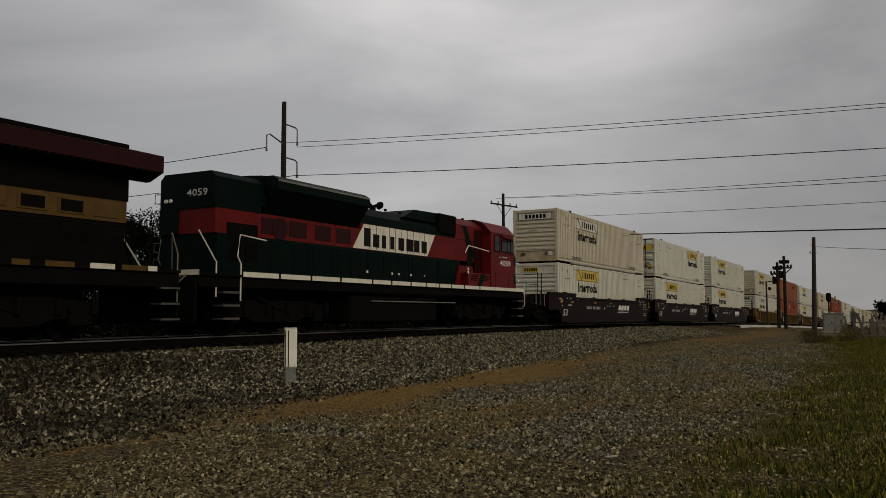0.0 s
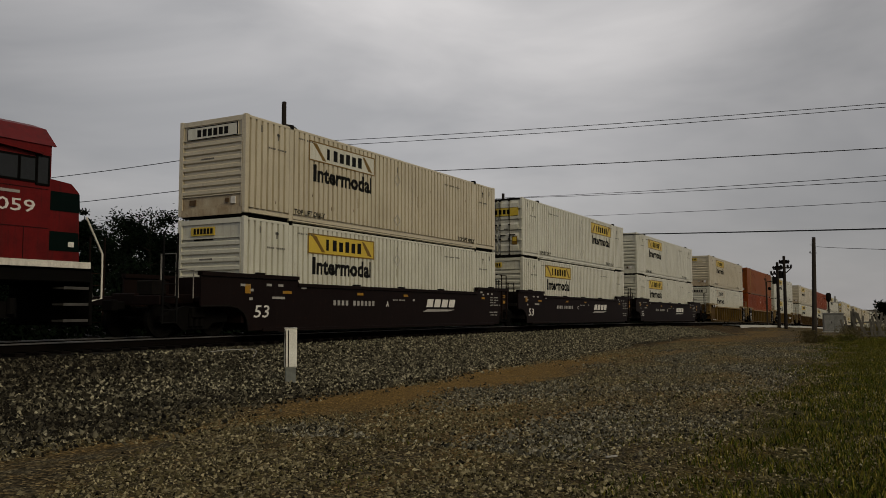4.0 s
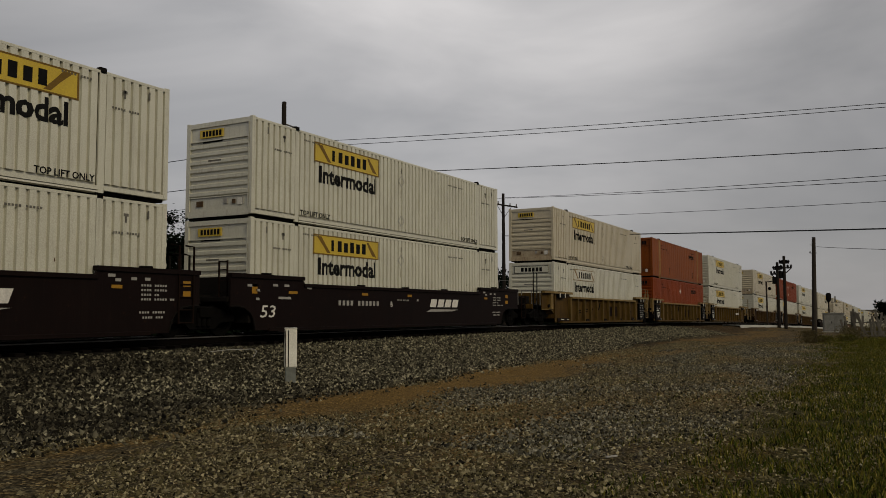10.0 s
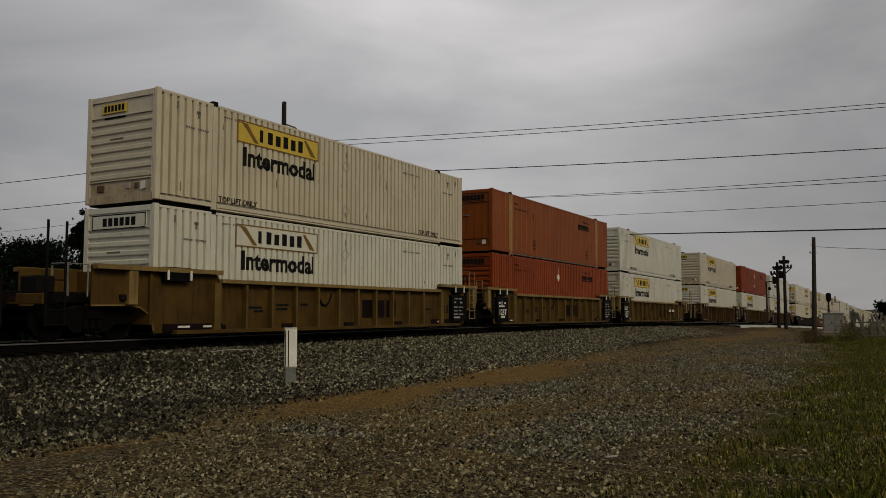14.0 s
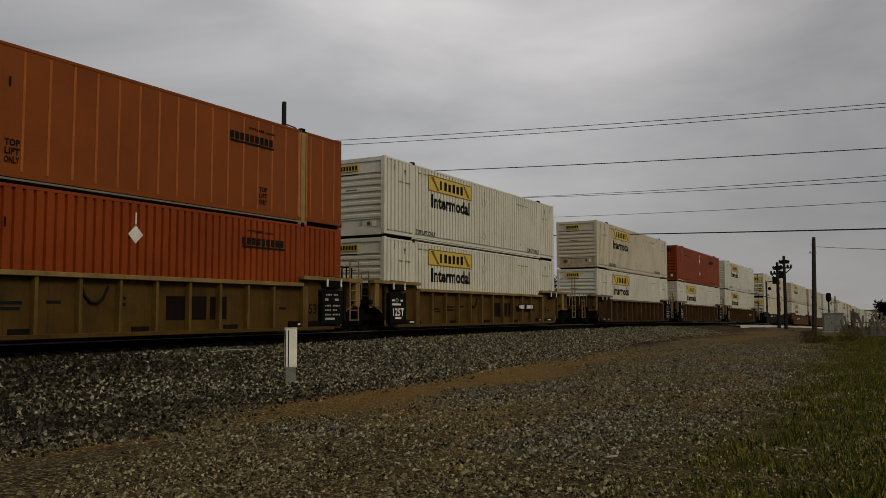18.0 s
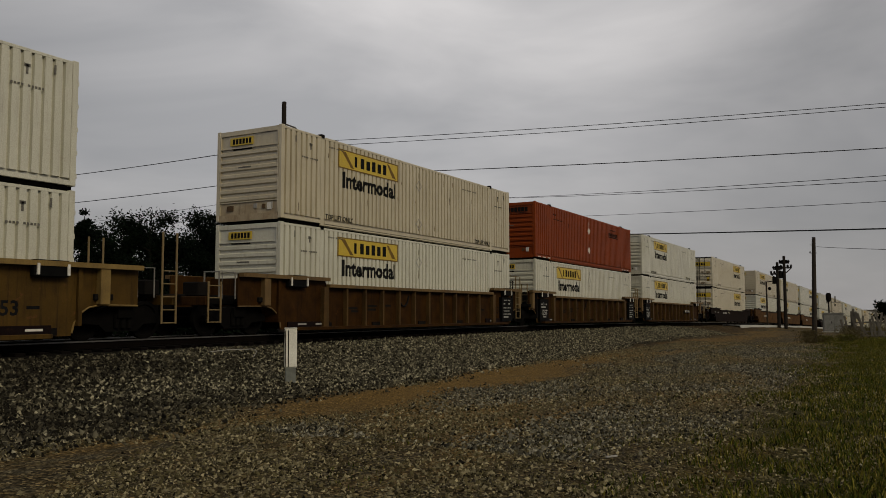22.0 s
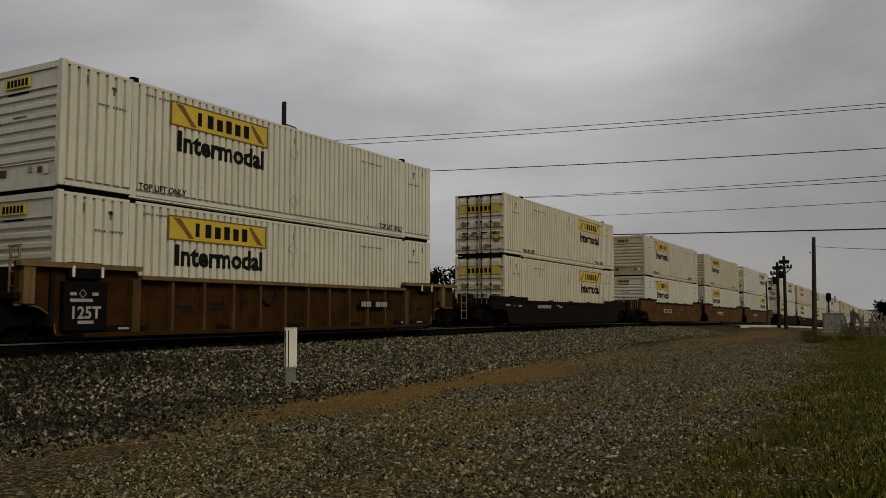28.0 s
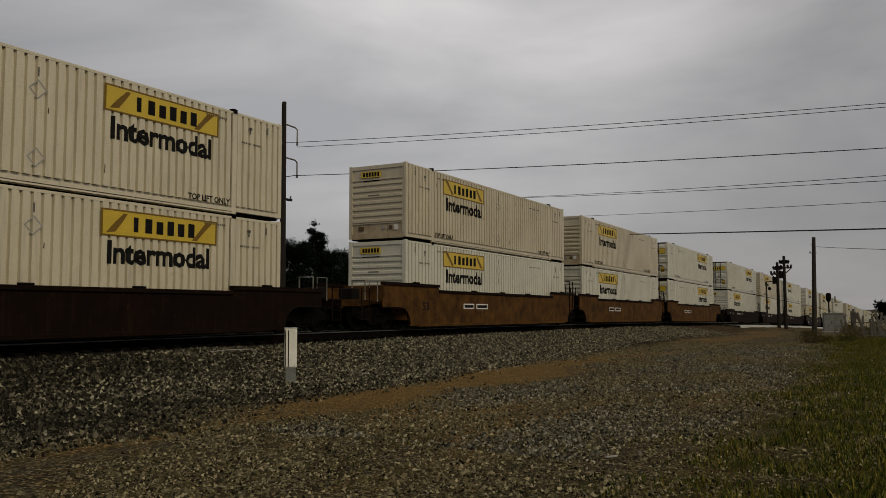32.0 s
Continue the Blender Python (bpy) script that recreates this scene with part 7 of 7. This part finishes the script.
def undergrowth(name, x0, x1, y0, y1, high, count, seed, label):
    nr = np.random.default_rng(seed)
    x = x0 + (x1 - x0) * nr.random(count) ** 1.5
    y = y0 + (y1 - y0) * nr.random(count)
    top = np.array([high * (0.72 + 1.1 * noise.noise(Vector((a * 0.33, b * 0.3, 8.0)))) for a, b in zip(x, y)]).clip(0.4)
    z = np.array([ground_z(a, b) for a, b in zip(x, y)]) + top * nr.random(count) ** 0.8
    c = np.stack([x, y, z], -1)
    size = 0.08 + 0.14 * nr.random(count)
    u = nr.normal(0, 1, (count, 3))
    u /= np.linalg.norm(u, axis=1)[:, None]
    w = np.cross(u, nr.normal(0, 1, (count, 3)))
    w /= np.linalg.norm(w, axis=1)[:, None]
    p = np.stack([c - u * size[:, None], c + w * size[:, None] * 0.55, c + u * size[:, None], c - w * size[:, None] * 0.55], 1)
    me = bpy.data.meshes.new(name)
    me.vertices.add(count * 4)
    me.vertices.foreach_set("co", p.ravel())
    me.loops.add(count * 4)
    me.loops.foreach_set("vertex_index", np.arange(count * 4, dtype=np.int32))
    me.polygons.add(count)
    me.polygons.foreach_set("loop_start", np.arange(count, dtype=np.int32) * 4)
    me.polygons.foreach_set("loop_total", np.full(count, 4, np.int32))
    me.update(calc_edges=True)
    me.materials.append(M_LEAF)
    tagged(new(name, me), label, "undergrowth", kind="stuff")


undergrowth("undergrowth", -14, 190, 40.0, 44.0, 4.2, 135000, 61, "dense dark undergrowth beneath the trees behind the track")

# ---------------------------------------------------------------- far end of the yard
cab = thing("signal_cabinet", "grey metal signal cabinet standing in grass by the track", "cabinet")
part("body", solid((-0.8, 0.8, -0.55, 0.55, 0.12, 1.62), bevel=0.03), M_CABINET, cab)
part("plinth", solid((-0.85, 0.85, -0.6, 0.6, -0.1, 0.12)), M_CONCRETE, cab)
part("roof", solid((-0.86, 0.86, -0.62, 0.62, 1.62, 1.70), bevel=0.02), M_CABINET, cab)
for x in (-0.39, 0.39):
    d = part("door", solid((x - 0.36, x + 0.36, -0.572, -0.55, 0.2, 1.55), bevel=0.008), M_CABINET, cab)
    part("handle", solid((x + 0.2, x + 0.24, -0.60, -0.572, 0.8, 0.98)), M_DARKGAP, d)
cab.matrix_world = pose(79.0, 4.75, ground_z(79.0, 4.75) - 0.0, 0, 0, -82)

mast = thing("crossing_signal_mast", "thin brown crossing signal mast with a side arm", "signal mast")
part("mast", rod([(0, 0, -0.3), (0, 0, 5.0)], 0.09, sides=10), M_PALEPOLE, mast)
part("arm", rod([(0, 0, 4.95), (-0.9, 0.3, 5.0)], 0.05), M_PALEPOLE, mast)
part("lamp_head", rod([(-0.3, 0.0, 4.2), (-0.3, -0.2, 4.2)], [0.16, 0.18], sides=12), M_DARKGAP, mast, "black lamp head")
part("base", solid((-0.3, 0.3, -0.3, 0.3, -0.2, 0.2), bevel=0.02), M_CONCRETE, mast)
mast.matrix_world = pose(97.5, 12.45, ground_z(97.5, 12.45), 0, 0, 70)

bm_ap = bmesh.new()
prev = None
for i in range(13):
    x = 80 + 68 * i / 12
    cur = [bm_ap.verts.new((x, line_y(x) + o, dip(x) + z)) for o, z in ((-3.7, 0.20), (-3.6, 0.56), (-2.0, 0.60), (-2.0, 0.2))]
    if prev:
        for a, b in ((0, 1), (1, 2), (2, 3)):
            bm_ap.faces.new((prev[a], prev[b], cur[b], cur[a]))
    prev = cur
lone("crossing_apron", bm_ap, M_CONCRETE, "pale concrete apron at the level crossing", "pavement", kind="structure")


def bush(x, y, r, h, seed, label, mat, count=700):
    rng = np.random.default_rng(seed)
    b = thing("bush", label, "bush", "bushes at the end of the yard")
    bm = bmesh.new()
    for i in range(26):
        a, s = rng.random() * 6.283, rng.random()
        rod([(0.15 * math.cos(a), 0.15 * math.sin(a), -0.1), (r * s * math.cos(a) * 0.5, r * s * math.sin(a) * 0.5, h * 0.55), (r * s * math.cos(a), r * s * math.sin(a), h * (0.7 + 0.3 * rng.random()))], [0.014, 0.010, 0.004], bm, 4)
    part("stems", bm, M_WEED, b)
    c = np.stack([rng.normal(0, r * 0.45, count), rng.normal(0, r * 0.45, count), h * rng.random(count)], -1)
    bm2 = bmesh.new()
    for p in c:
        u = Vector(rng.normal(0, 1, 3)).normalized() * 0.06
        w = u.cross(Vector((0.3, 0.5, 0.8))).normalized() * 0.022
        p = Vector(p)
        bm2.faces.new([bm2.verts.new(q) for q in (p - u, p + w, p + u, p - w)])
    part("foliage", bm2, mat, b)
    b.matrix_world = pose(x, y, ground_z(x, y))


bush(42.9, 3.65, 0.62, 0.62, 31, "low brownish weeds at the foot of a pole", M_WEED, 800)
bush(44.6, 3.2, 0.5, 0.34, 32, "low olive bush in tall grass", M_GRASS, 700)
bush(46.5, 2.2, 0.6, 0.36, 33, "low olive bush in tall grass", M_GRASS, 700)
for i in range(9):
    bush(50 + 5.5 * i, 2.0 - 0.16 * i + (i % 3) * 0.6, 0.8, 0.5 + 0.1 * (i % 4), 40 + i, "dry grey-brown weeds at the yard's edge", M_WEED, 420)

fence = thing("board_fence", "grey weathered board fence, partly leaning and broken", "fence")
f_rng = random.Random(5)
for i in range(30):
    ang = -14 + 26 * f_rng.random() - (16 if i % 6 < 2 else 0)
    ob = part("board", shared(("board", i % 4), lambda: solid((-0.07, 0.07, -0.015, 0.015, -0.1, 1.25 + 0.22 * (i % 4)), bevel=0.006), M_GREYWOOD), None, fence)
    ob.matrix_basis = pose(0.20 * i + 0.1 * f_rng.random(), 0.05 * f_rng.random(), 0.0, 8 * f_rng.random(), ang, 0)
for z in (0.35, 0.95):
    part("rail", solid((0.3, 5.6, 0.03, 0.09, z, z + 0.09), bevel=0.008), M_GREYWOOD, fence)
for x in (0.5, 2.9, 5.4):
    part("post", solid((x - 0.07, x + 0.07, 0.09, 0.22, -0.4, 1.75), bevel=0.012), M_GREYWOOD, fence)
fence.matrix_world = pose(61.5, 3.05, ground_z(61.5, 3.05) - 0.1, 0, 0, -80)

cable = lone("loose_cable", rod([(14.6, 14.35, 0.50), (15.2, 14.25, 0.53), (15.9, 14.1, 0.52), (15.7, 13.8, 0.48), (15.3, 13.5, 0.44), (14.9, 13.2, 0.40)], 0.010), M_GREYMARK, "pale loose cable lying over the ballast", "cable")
board = lone("wood_scrap", solid((-0.07, 0.07, -0.014, 0.014, 0.0, 0.016), bevel=0.004), M_GREYMARK, "pale scrap of wood lying on gravel", "wood scrap")
board.matrix_world = pose(8.23, 2.57, ground_z(8.23, 2.57) + heave(8.23, 2.57) + 0.015, 0, 0, -35)


# ---------------------------------------------------------------- what moves
def motions():
    seconds = [float(t) for t in range(33)]
    for ob, place, lift, turned in MOVERS:
        rows = []
        for t in seconds:
            if turned is None:                      # cars and locomotives, placed by their front corner
                half = 8.077 if ob.name.startswith("well_car") else 10.5 if place > 13.5 else -10.7
                m = on_line(place - travel(t) + half) @ pose(-half, 0, lift)
            else:
                m = on_line(place - travel(t)) @ pose(0, 0, lift, 0, 0, 180 if turned else 0)
            rows.append((t, m))
        walk(ob, rows)
    times = [k / 15 for k in range(481)]
    dist = [travel(t) for t in times]
    for ob, r, at in ROLLERS:
        walk(ob, [(t, Matrix.LocRotScale(at, Euler((0, -d / r, 0)), None)) for t, d in zip(times, dist)])


motions()
